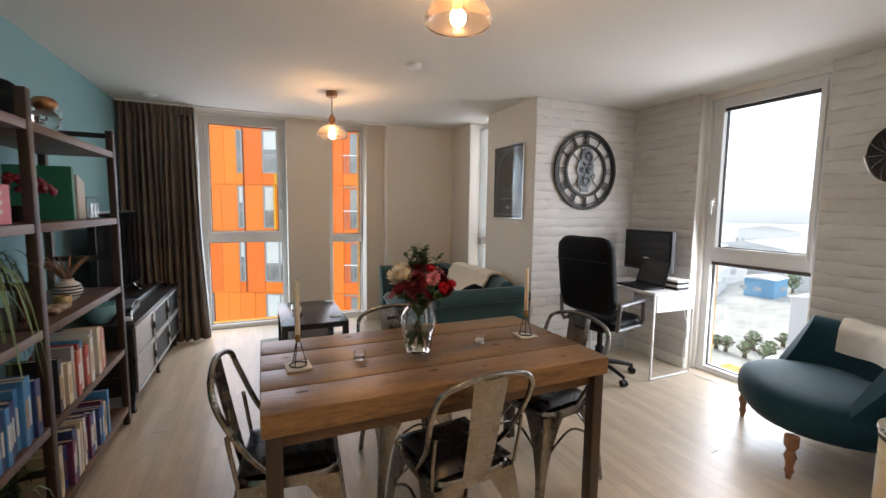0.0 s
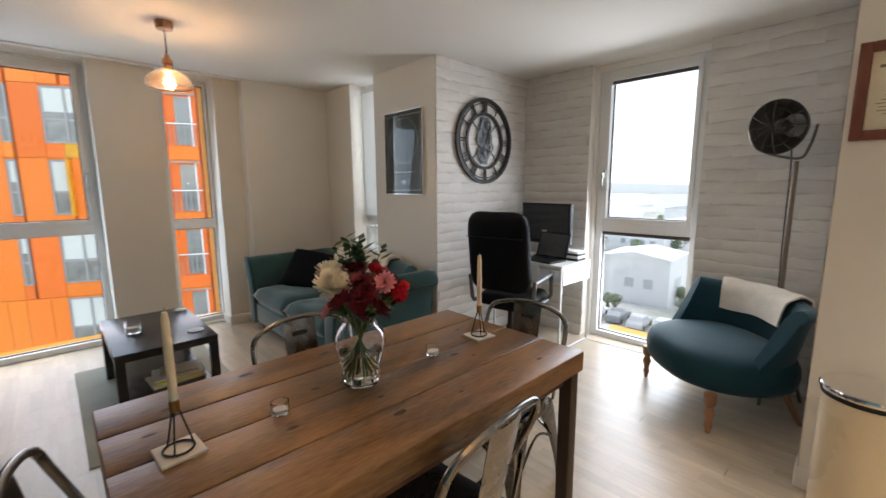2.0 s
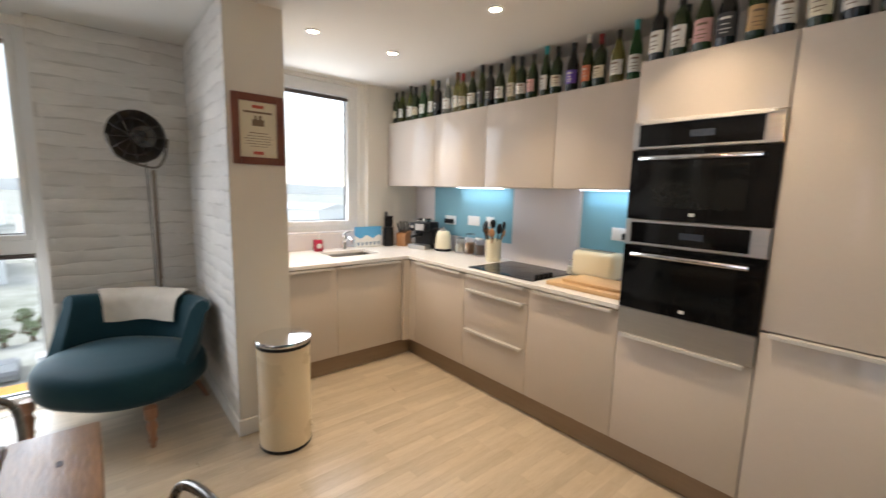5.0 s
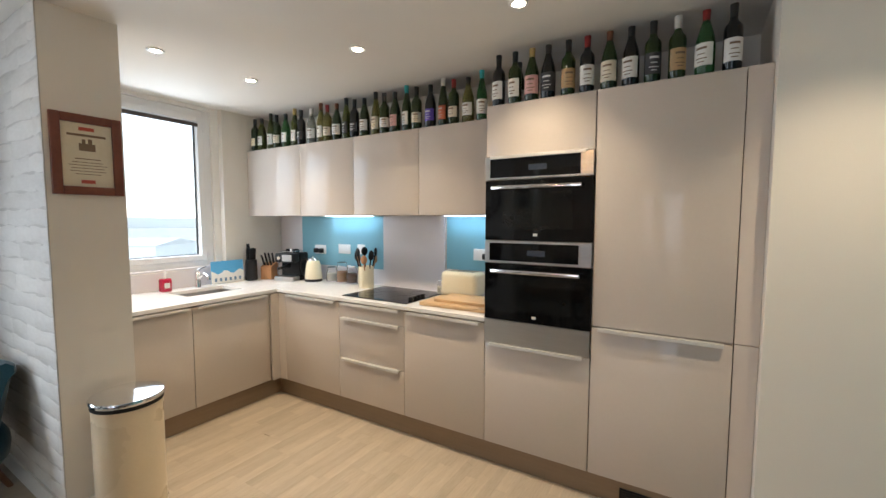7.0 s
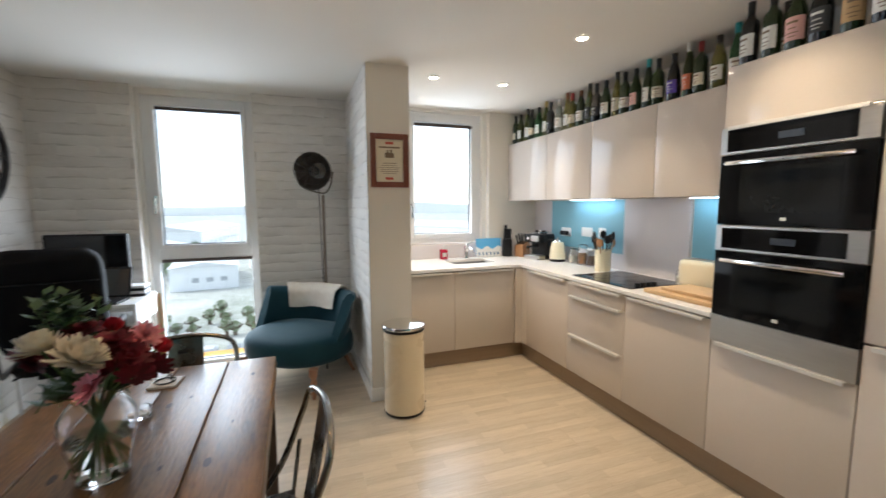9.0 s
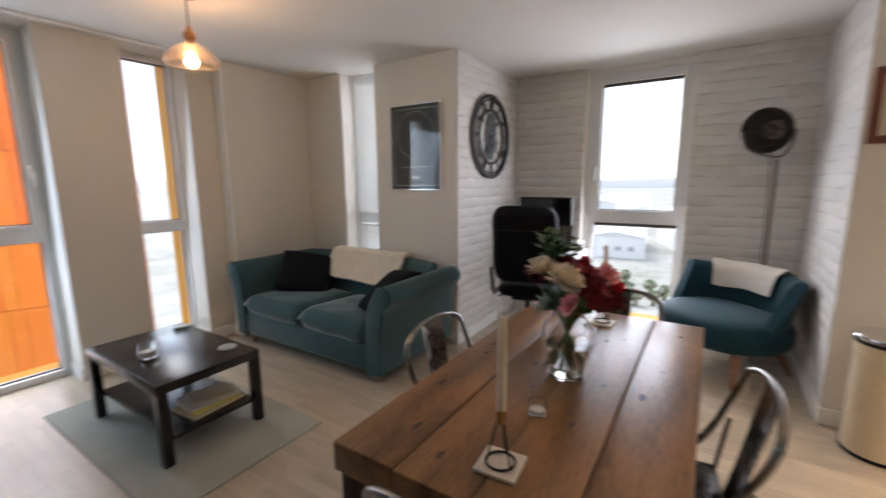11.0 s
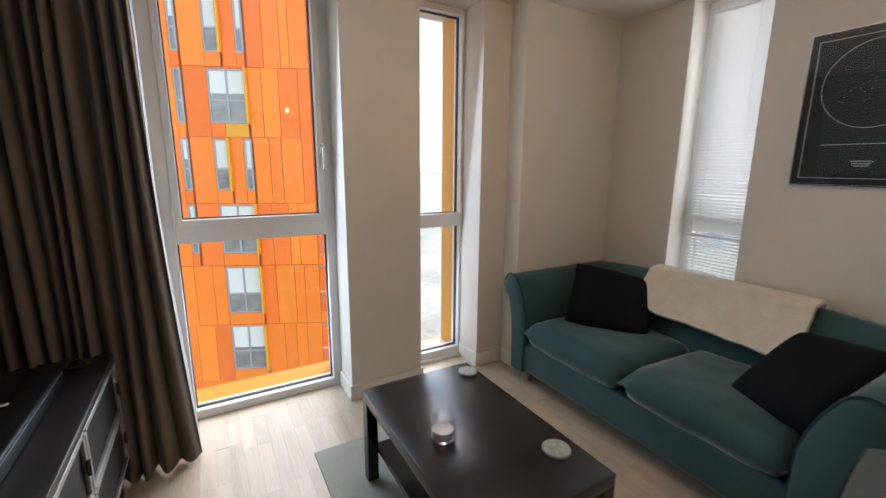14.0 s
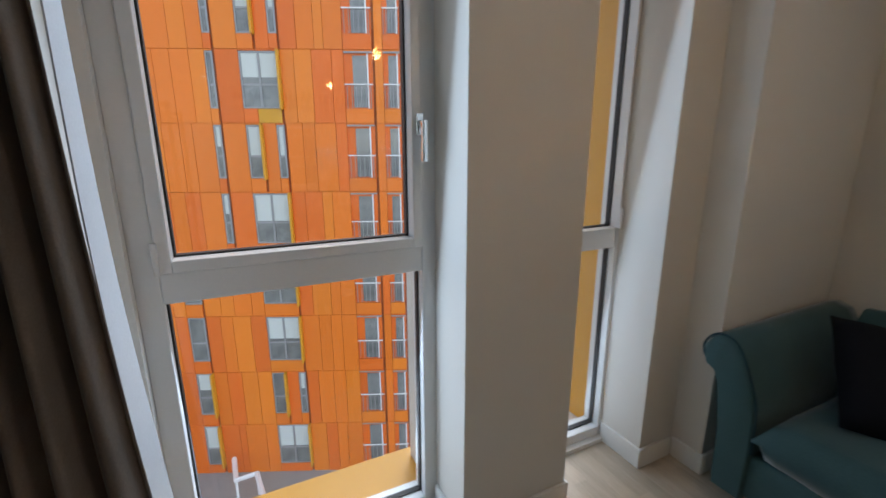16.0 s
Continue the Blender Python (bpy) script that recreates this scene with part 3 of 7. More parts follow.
# the far rise behind the town; its near-white colour stands in for haze
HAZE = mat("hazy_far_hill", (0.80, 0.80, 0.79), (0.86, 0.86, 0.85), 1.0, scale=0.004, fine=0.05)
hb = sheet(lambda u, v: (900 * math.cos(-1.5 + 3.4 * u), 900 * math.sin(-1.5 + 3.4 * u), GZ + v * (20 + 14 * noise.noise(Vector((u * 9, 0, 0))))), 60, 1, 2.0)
tagged(part("backdrop", hb, HAZE), "low rise on the horizon, coloured near white as haze", "hill", kind="structure")

# ---- materials of the furniture ----
TABLE = mat("stained_pine_top", (0.045, 0.020, 0.007), (0.33, 0.172, 0.064), 0.35, scale=2.2, fine=24, bump=0.003, stretch=(0.9, 5, 5), piece=0.22, rvar=0.15, mix=0.66, Specular_IOR_Level=0.5)
TABLEEDGE = mat("stained_pine_edge", (0.05, 0.022, 0.009), (0.16, 0.08, 0.036), 0.45, scale=4, fine=30, bump=0.0012, stretch=(1, 6, 6))
KNOT = mat("dark_knot", (0.035, 0.016, 0.008), (0.07, 0.03, 0.014), 0.5, scale=30)
DARKLEG = mat("dark_table_leg", (0.030, 0.017, 0.011), (0.055, 0.032, 0.02), 0.5, scale=5, fine=40, stretch=(6, 6, 0.8))
GUN = mat("worn_gunmetal", (0.16, 0.15, 0.135), (0.33, 0.315, 0.29), 0.27, 1.0, scale=9, fine=60, rvar=0.14, bump=0.0003)
PADBLACK = mat("black_leather_pad", (0.006, 0.006, 0.008), (0.013, 0.013, 0.016), 0.28, scale=14, fine=140, bump=0.0006)
VELVET = mat("teal_velvet", (0.032, 0.076, 0.081), (0.054, 0.112, 0.118), 0.75, scale=5, fine=160, bump=0.0012, Specular_IOR_Level=0.15, Sheen_Weight=0.6, Sheen_Roughness=0.35)
VELVETDK = mat("petrol_velvet", (0.008, 0.036, 0.050), (0.014, 0.052, 0.068), 0.7, scale=5, fine=160, bump=0.001, Specular_IOR_Level=0.15, Sheen_Weight=0.22, Sheen_Roughness=0.35)
CUSHBLK = mat("black_cushion_cloth", (0.005, 0.006, 0.008), (0.010, 0.011, 0.014), 0.85, scale=9, fine=200, bump=0.001, Specular_IOR_Level=0.1)
FUR = mat("cream_fur", (0.66, 0.58, 0.45), (0.80, 0.74, 0.62), 0.95, scale=14, fine=120, bump=0.006, Sheen_Weight=0.4)
WOOL = mat("cream_wool", (0.64, 0.58, 0.49), (0.76, 0.70, 0.62), 0.95, scale=14, fine=150, bump=0.003)
LACK = mat("black_brown_foil", (0.008, 0.006, 0.0055), (0.015, 0.012, 0.011), 0.24, scale=3, fine=60, stretch=(1, 6, 6), rvar=0.06)
RUGM = mat("grey_green_rug", (0.30, 0.31, 0.26), (0.44, 0.44, 0.38), 0.95, scale=3, fine=160, bump=0.004)
CURT = mat("taupe_curtain", (0.100, 0.078, 0.060), (0.150, 0.120, 0.094), 0.85, scale=6, fine=220, bump=0.0012, Specular_IOR_Level=0.15, Sheen_Weight=0.12)
LINING = mat("pale_curtain_lining", (0.36, 0.36, 0.36), (0.44, 0.44, 0.44), 0.9, fine=200)
TVTOP = mat("near_black_wood", (0.012, 0.009, 0.008), (0.024, 0.018, 0.015), 0.35, scale=4, fine=30, stretch=(6, 1, 6), bump=0.0006)
BROWNWOOD = mat("dark_brown_wood", (0.05, 0.025, 0.014), (0.15, 0.076, 0.042), 0.5, scale=4, fine=30, stretch=(6, 1, 6), bump=0.0008)
POSTWOOD = mat("bookcase_post_wood", (0.022, 0.012, 0.008), (0.055, 0.03, 0.018), 0.5, scale=4, fine=30, stretch=(6, 6, 1), bump=0.0008)
WORNMETAL = mat("worn_bare_metal", (0.26, 0.25, 0.24), (0.46, 0.44, 0.41), 0.42, 0.7, scale=14, fine=60, rvar=0.15, bump=0.0006)
MESHBLK = mat("dark_cabinet_front", (0.010, 0.009, 0.0085), (0.026, 0.023, 0.02), 0.55, scale=30, Specular_IOR_Level=0.25)
SCREEN = mat("black_glossy_screen", (0.004, 0.004, 0.005), (0.006, 0.006, 0.007), 0.08, scale=3, rvar=0.03)
GLASS = clear("clear_glass")
WATER = clear("water", (0.96, 0.99, 0.95), 0.0, 1.33)
WAX = mat("ivory_wax", (0.80, 0.70, 0.50), (0.84, 0.75, 0.56), 0.5, scale=8, Subsurface_Weight=0.2)
MARBLE = mat("pale_stone_coaster", (0.60, 0.56, 0.50), (0.74, 0.71, 0.66), 0.5, scale=12, fine=60)
IRON = mat("black_iron", (0.02, 0.019, 0.018), (0.045, 0.04, 0.037), 0.5, 0.5, scale=30, bump=0.0004)
BRASS = mat("aged_brass", (0.42, 0.26, 0.10), (0.55, 0.36, 0.16), 0.35, 1.0, scale=20)
COPPER = mat("aged_copper", (0.30, 0.15, 0.08), (0.44, 0.24, 0.13), 0.38, 1.0, scale=20)
OAKLEG = mat("turned_beech", (0.25, 0.115, 0.06), (0.36, 0.18, 0.10), 0.4, scale=8, fine=50, stretch=(6, 6, 1))
DESKW = mat("white_desk_foil", (0.78, 0.78, 0.77), (0.83, 0.83, 0.82), 0.3, scale=4)
CREAMBIN = mat("cream_enamel", (0.72, 0.60, 0.42), (0.77, 0.66, 0.48), 0.28, scale=3, rvar=0.04)
REDWOOD = mat("red_brown_frame", (0.13, 0.035, 0.02), (0.20, 0.06, 0.035), 0.35, scale=6, fine=40)
PAPERC = mat("cream_paper", (0.66, 0.60, 0.46), (0.74, 0.68, 0.54), 0.8, scale=6)
INK = mat("brown_ink", (0.16, 0.11, 0.07), (0.22, 0.15, 0.10), 0.8)
REDINK = mat("red_ink", (0.45, 0.08, 0.05), (0.52, 0.10, 0.07), 0.8)
POSTER = mat("black_poster", (0.012, 0.013, 0.017), (0.02, 0.021, 0.026), 0.6, scale=4)
LINEW = mat("white_print", (0.62, 0.62, 0.60), (0.7, 0.7, 0.68), 0.7)


def colour(name, c, rough=0.55, **k):
    return mat(name, c, None, rough, scale=12, **k)


# ---- dining table ----
dt = thing("dining_table", pose(1.0, 2.045, 0), "rustic brown stained pine dining table with dark legs", "table")
L2, W2 = 0.735, 0.395
bw = 2 * W2 / 4
rk = random.Random(3)
for i in range(4):
    y0 = -W2 + i * bw
    b = box((-L2 + rk.uniform(0, 0.004), y0 + 0.0013, 0.683), (L2 - rk.uniform(0, 0.004), y0 + bw - 0.0013, 0.765), 0.005, 3)
    board = part("board", b, TABLE, dt, smooth=40)
    board.location.z = rk.uniform(-0.0012, 0.0012)
    for k in range(4):
        kx, ky = rk.uniform(-0.68, 0.68), y0 + rk.uniform(0.04, bw - 0.04)
        n = 14
        rr = rk.uniform(0.005, 0.012)
        kb = bmesh.new()
        kb.faces.new([kb.verts.new((kx + rr * (1.7 + 0.7 * rk.random()) * math.cos(6.283 * j / n), ky + rr * (0.7 + 0.4 * rk.random()) * math.sin(6.283 * j / n), 0.7656)) for j in range(n)])
        part("knot", kb, KNOT, board)
for lo, hi in (((-L2 + 0.06, -W2 + 0.05, 0.62), (L2 - 0.06, -W2 + 0.075, 0.6825)), ((-L2 + 0.06, W2 - 0.075, 0.62), (L2 - 0.06, W2 - 0.05, 0.6825))):
    part("apron", box(lo, hi, 0.004), TABLEEDGE, dt, smooth=40)
for sx in (-1, 1):
    for sy in (-1, 1):
        part("leg", box((sx * 0.695 - 0.027, sy * 0.352 - 0.027, 0), (sx * 0.695 + 0.027, sy * 0.352 + 0.027, 0.6825), 0.004), DARKLEG, dt, smooth=40)


# ---- metal cafe chairs ----
def cafe_chair(m, slotted=True):
    """The back is on the local +y side, the seat looks to -y."""
    c = thing("metal_chair", m, "worn gunmetal cafe chair with a black padded seat", "chair", "chairs round the dining table")
    sb = bmesh.new()
    n = 28
    def sq(k, h, z, p=5.0):
        a = 2 * math.pi * k / n
        ca, sa = math.cos(a), math.sin(a)
        q = (abs(ca) ** p + abs(sa) ** p) ** (-1 / p)
        return (h * ca * q, h * sa * q, z)
    rings = [[sb.verts.new(sq(k, h, z)) for k in range(n)] for h, z in ((0.16, 0.440), (0.165, 0.446), (0.182, 0.444), (0.187, 0.436), (0.188, 0.405), (0.184, 0.400), (0.178, 0.405), (0.176, 0.434))]
    ring_faces(sb, rings, cap=False)
    sb.faces.new(rings[0])
    part("seat", sb, GUN, c, smooth=35)
    part("pad", cushion((0.345, 0.345, 0.05), n=10, m=Matrix.Translation((0, 0, 0.462))), PADBLACK, c, "black padded leather cushion", smooth=60)
    for sx in (-1, 1):
        for sy in (-1, 1):
            lb = bmesh.new()
            ringsl = []
            for s in range(13):
                u = s / 12
                w = 0.112 * (1 - u) ** 2.4 + 0.030
                x0, y0 = sx * (0.182 + 0.038 * u ** 0.8), sy * (0.182 + 0.055 * u ** 0.8)
                z = 0.425 * (1 - u)
                th, ro = 0.004, 0.012
                arc = [(x0 - sx * ro * (1 - math.sin(q)), y0 - sy * ro * (1 - math.cos(q))) for q in (0.0, 0.524, 1.047, 1.571)]
                ins = [(x0 - sx * (th + (ro - th) * (1 - math.sin(q))), y0 - sy * (th + (ro - th) * (1 - math.cos(q)))) for q in (1.571, 0.785, 0.0)]
                line = [(x0 - sx * w, y0)] + arc + [(x0, y0 - sy * w), (x0 - sx * th, y0 - sy * w)] + ins + [(x0 - sx * w, y0 - sy * th)]
                ringsl.append([lb.verts.new((p, q, z)) for p, q in line])
            ring_faces(lb, ringsl)
            part("leg", lb, GUN, c, smooth=30)
    for sx in (-1, 1):
        part("brace", tube(curve([(sx * 0.20, -0.20, 0.22), (sx * 0.19, 0, 0.33), (sx * 0.20, 0.20, 0.22)], 6), 0.006, 6, flat=1), GUN, c, smooth=50)
    for sy in (-1, 1):
        part("brace", tube(curve([(-0.19, sy * 0.20, 0.22), (0, sy * 0.195, 0.33), (0.19, sy * 0.20, 0.22)], 6), 0.006, 6), GUN, c, smooth=50)
    hoop = curve([(-0.178, 0.04, 0.435), (-0.193, 0.14, 0.56), (-0.214, 0.215, 0.72), (-0.178, 0.245, 0.815), (0, 0.262, 0.85), (0.178, 0.245, 0.815), (0.214, 0.215, 0.72), (0.193, 0.14, 0.56), (0.178, 0.04, 0.435)], 8)
    part("hoop", tube(hoop, 0.0115, 8), GUN, c, "bent steel tube back", smooth=60)
    for sx in (-1, 1):
        part("stay", tube(curve([(sx * 0.185, 0.17, 0.43), (sx * 0.192, 0.19, 0.56), (sx * 0.19, 0.20, 0.63)], 5), 0.008, 6), GUN, c, smooth=60)
    sp = sheet(lambda u, v: ((u - 0.5) * (0.125 + 0.025 * v), 0.178 + 0.085 * v ** 0.9 - 0.012 * (1 - (2 * u - 1) ** 2) * -1, 0.43 + 0.412 * v), 6, 8, 0.0025)
    part("splat", sp, GUN, c, "wide flat steel back splat", smooth=50)
    if slotted:
        part("slot", box((-0.035, 0.252, 0.765), (0.035, 0.268, 0.785), 0.006), IRON, c)
    return c


cafe_chair(pose(0.985, 1.74, 0, 0, 0, 180 + 6), False)
ch = cafe_chair(pose(0.375, 1.99, 0, 0, 0, 84))
copy_thing(ch, pose(1.665, 2.02, 0, 0, 0, -90 + 8))
copy_thing(ch, pose(0.995, 2.365, 0, 0, 0, 0))

# ---- flowers, candles on the table ----
TZ2 = 0.766
vase = thing("flower_vase", pose(0.945, 2.04, TZ2), "clear glass vase half full of water", "vase")
prof = [(0.0, 0.001), (0.052, 0.001), (0.058, 0.006), (0.060, 0.03), (0.066, 0.07), (0.078, 0.115), (0.084, 0.145), (0.080, 0.175), (0.062, 0.20), (0.050, 0.215), (0.056, 0.235), (0.064, 0.248)]
inner = [(max(r - 0.004, 0), z if z > 0.03 else 0.014) for r, z in reversed(prof)]
part("glass", lathe(prof + inner, 32), GLASS, vase, smooth=50)
part("water", lathe([(0.0, 0.0145), (0.055, 0.0145), (0.061, 0.07), (0.073, 0.115), (0.0, 0.1155)], 24), WATER, vase, "clear water", smooth=50)

STEM = mat("green_stem", (0.06, 0.13, 0.03), (0.12, 0.22, 0.06), 0.5, scale=20)
FOL = mat("bouquet_leaf", (0.022, 0.068, 0.014), (0.055, 0.13, 0.03), 0.5, scale=20, island=0.25)
CRIM = mat("crimson_petal", (0.11, 0.003, 0.013), (0.21, 0.008, 0.026), 0.6, scale=30, island=0.3)
ROSE = mat("red_rose_petal", (0.48, 0.008, 0.024), (0.62, 0.016, 0.038), 0.55, scale=30, island=0.15)
PINK = mat("pink_petal", (0.70, 0.20, 0.26), (0.80, 0.34, 0.38), 0.6, scale=30, island=0.15)
CREAMP = mat("cream_petal", (0.82, 0.74, 0.58), (0.88, 0.83, 0.72), 0.6, scale=30, island=0.1)
bq = thing("bouquet", pose(0.945, 2.04, TZ2), "mixed bouquet of red roses, crimson, pink and cream flowers", "flowers")
rf = random.Random(21)


def petals(bm, m, n, length, width, tilt, curl, lift=0.0):
    for k in range(n):
        a = 2 * math.pi * (k + 0.35 * rf.random()) / n
        t = tilt + rf.uniform(-0.12, 0.12)
        ln = length * rf.uniform(0.85, 1.1)
        rows = []
        for s in range(4):
            u = s / 3
            d = ln * u
            w = width * (0.42, 0.9, 1.0, 0.5)[s] * 0.5
            ang2 = t + curl * u
            p = Vector((d * math.cos(ang2) * math.cos(a), d * math.cos(ang2) * math.sin(a), lift + d * math.sin(ang2)))
            side = Vector((-math.sin(a), math.cos(a), 0)) * w
            rows.append((bm.verts.new(m @ (p - side)), bm.verts.new(m @ (p + side + Vector((0, 0, 0.0008))))))
        for r0, r1 in zip(rows, rows[1:]):
            bm.faces.new((r0[0], r0[1], r1[1], r1[0]))


def bloom(kind, x, y, z, tx, ty, size):
    m = Matrix.Translation((x, y, z)) @ Euler((ty, tx, rf.random() * 6)).to_matrix().to_4x4()
    bm = bmesh.new()
    if kind == "rose":
        for j, (n, t, c, s) in enumerate(((5, 0.5, 0.7, 1.0), (5, 0.85, 0.6, 0.9), (5, 1.15, 0.5, 0.75), (4, 1.35, 0.3, 0.6))):
            petals(bm, m, n, size * s, size * 1.0, t, c)
        part("rose", bm, ROSE, bq, "deep red rose", smooth=80)
    else:
        layers, material, label = {"mum": (((26, -0.1, 0.2, 1.0), (26, 0.15, 0.3, 1.0), (24, 0.38, 0.4, 0.97), (20, 0.6, 0.5, 0.92), (18, 0.82, 0.5, 0.86), (14, 1.05, 0.4, 0.8), (9, 1.3, 0.25, 0.72)), CREAMP, "cream chrysanthemum"),
                                   "crimson": (((17, 0.02, 0.1, 1.0), (15, 0.25, 0.15, 0.9), (12, 0.55, 0.15, 0.68), (9, 0.9, 0.1, 0.45)), CRIM, "dark crimson daisy"),
                                   "pink": (((15, 0.1, 0.15, 1.0), (12, 0.4, 0.2, 0.75), (8, 0.9, 0.2, 0.45)), PINK, "pink daisy")}[kind]
        for n, t, c, s in layers:
            petals(bm, m, n, size * s, size * (0.27 if kind == "mum" else 0.34), t, c)
        if kind == "crimson":
            bmesh.ops.create_uvsphere(bm, u_segments=8, v_segments=5, radius=size * 0.17, matrix=m @ Matrix.Translation((0, 0, size * 0.08)))
        part(kind + "_flower", bm, material, bq, label, smooth=80)
    part("stem", tube(curve([(x, y, z), (x * 0.35, y * 0.35, 0.23), (-x * 0.5 + rf.uniform(-0.01, 0.01), -y * 0.5 + rf.uniform(-0.01, 0.01), 0.03)], 5), 0.0028, 5), STEM, bq, smooth=60)


for kind, x, y, z, tx, ty, size in (
        ("mum", -0.095, -0.01, 0.345, -0.5, 0.2, 0.062), ("mum", -0.06, 0.07, 0.365, -0.3, -0.3, 0.055), ("crimson", -0.10, -0.075, 0.315, -0.6, 0.6, 0.048),
        ("pink", -0.125, -0.04, 0.285, -0.9, 0.4, 0.042), ("pink", 0.03, -0.105, 0.355, 0.1, 0.9, 0.042), ("pink", 0.105, 0.02, 0.365, 0.6, -0.1, 0.040), ("crimson", -0.02, 0.12, 0.33, -0.1, -0.8, 0.046),
        ("rose", 0.055, -0.12, 0.305, 0.3, 0.9, 0.042), ("rose", 0.045, -0.03, 0.375, 0.1, 0.2, 0.038), ("rose", 0.125, -0.06, 0.31, 0.7, 0.4, 0.036),
        ("crimson", -0.04, -0.09, 0.325, -0.2, 0.7, 0.05), ("crimson", -0.015, -0.13, 0.285, 0, 1.0, 0.05), ("crimson", 0.10, -0.02, 0.34, 0.6, 0.1, 0.05), ("crimson", -0.08, -0.11, 0.285, -0.5, 0.8, 0.045),
        ("crimson", 0.12, 0.06, 0.315, 0.7, -0.4, 0.048), ("crimson", 0.06, 0.10, 0.335, 0.3, -0.6, 0.05), ("crimson", 0.0, 0.02, 0.385, 0, 0, 0.05), ("crimson", 0.14, 0.0, 0.28, 0.9, 0, 0.046), ("crimson", -0.03, -0.06, 0.36, -0.1, 0.4, 0.045)):
    bloom(kind, x, y, z, tx, ty, size)
for i in range(30):
    a = rf.random() * 6.283
    high = i < 12
    r0 = rf.uniform(0.0, 0.06) if high else rf.uniform(0.05, 0.095)
    z0 = rf.uniform(0.36, 0.41) if high else rf.uniform(0.25, 0.30)
    bx0, by0 = (0.03 + r0 * math.cos(a), 0.04 + r0 * math.sin(a)) if high else (r0 * math.cos(a), r0 * math.sin(a))
    tip = Vector((bx0 * (1.7 if high else 1.25), by0 * (1.6 if high else 1.25), z0 + (0.075 if high else -0.03)))
    base = Vector((bx0 * 0.4, by0 * 0.4, 0.24))
    sb = tube(curve([base, (Vector((bx0, by0, z0)) + base) / 2 + Vector((0, 0, 0.02)), Vector((bx0, by0, z0)), tip], 3), 0.0016, 5)
    for k in range(13 if high else 6):
        u = 0.35 + 0.65 * k / 12
        p = base.lerp(tip, u)
        aa = k * 2.4 + a
        d = Vector((math.cos(aa), math.sin(aa), 0.5)).normalized()
        ln = rf.uniform(0.036, 0.056) * (1 if high else 1.15)
        s = d.cross(Vector((0, 0, 1))).normalized() * ln * 0.30
        vs = [sb.verts.new(q) for q in (p, p + d * ln * 0.45 + s, p + d * ln, p + d * ln * 0.45 - s)]
        sb.faces.new(vs)
    part("leaf_sprig", sb, FOL, bq, "small green leaves", smooth=80)


def candle_holder(x, y, turn):
    co = thing("coaster", pose(x, y, TZ2, 0, 0, turn), "pale square stone coaster under a candle holder", "coaster", "stone coasters")
    part("slab", box((-0.05, -0.05, 0), (0.05, 0.05, 0.009), 0.002), MARBLE, co)
    h = thing("candle_holder", pose(x, y, TZ2 + 0.0095, 0, 0, turn), "black wire candle holder with a tall ivory candle", "candle holder", "table candles")
    part("ring", tube([(0.034 * math.cos(a * 0.3142), 0.034 * math.sin(a * 0.3142), 0.003) for a in range(20)], 0.003, 6, True), IRON, h, smooth=60)
    for k in range(3):
        a = k * 2.094
        part("wire", tube([(0.034 * math.cos(a), 0.034 * math.sin(a), 0.003), (0.008 * math.cos(a), 0.008 * math.sin(a), 0.105)], 0.0022, 6), IRON, h)
    part("cup", lathe([(0.0, 0.10), (0.011, 0.10), (0.0125, 0.132), (0.0, 0.132)], 14), BRASS, h, "brass cup", smooth=40)
    part("candle", lathe([(0.0, 0.128), (0.0105, 0.128), (0.0102, 0.24), (0.009, 0.33), (0.0065, 0.352), (0.0, 0.355)], 14), WAX, h, "tall tapered ivory candle", smooth=50)
    part("wick", rod((0, 0, 0.354), (0.001, 0, 0.364), 0.0008, seg=5), IRON, h)


candle_holder(0.412, 2.035, 4)
candle_holder(1.55, 2.05, -5)


def tealight(x, y, z, r, h, label, group):
    t = thing("tealight_glass", pose(x, y, z), label, "candle", group)
    part("glass", lathe([(0, 0.0005), (r * 0.92, 0.0005), (r, 0.006), (r, h), (r - 0.003, h), (r - 0.003, 0.008), (0, 0.008)], 20), GLASS, t, smooth=40)
    part("wax", lathe([(0, 0.0085), (r - 0.006, 0.0085), (r - 0.006, h * 0.45), (0, h * 0.44)], 18), WHITE, t, "white wax", smooth=40)


tealight(0.668, 2.04, TZ2, 0.026, 0.036, "small clear glass tealight on the dining table", "tealights on the dining table")
tealight(1.275, 2.05, TZ2, 0.026, 0.036, "small clear glass tealight on the dining table", "tealights on the dining table")

# ---- rug and coffee table ----
tagged(part("rug", box((0.25, 3.52, 0.0), (1.13, 5.03, 0.011), 0.004), RUGM, smooth=40), "flat grey green rug under the coffee table", "rug")
ct = thing("coffee_table", pose(0.695, 4.30, 0.011), "black brown coffee table with a lower shelf", "table")
part("top", box((-0.275, -0.45, 0.39), (0.275, 0.45, 0.44), 0.003), LACK, ct, smooth=40)
for sx in (-1, 1):
    for sy in (-1, 1):
        part("leg", box((sx * 0.25 - 0.025, sy * 0.425 - 0.025, 0), (sx * 0.25 + 0.025, sy * 0.425 + 0.025, 0.39), 0.002), LACK, ct)
part("shelf", box((-0.225, -0.449, 0.135), (0.225, 0.449, 0.153), 0.002), LACK, ct)
CTZ = 0.4515
rb = random.Random(8)
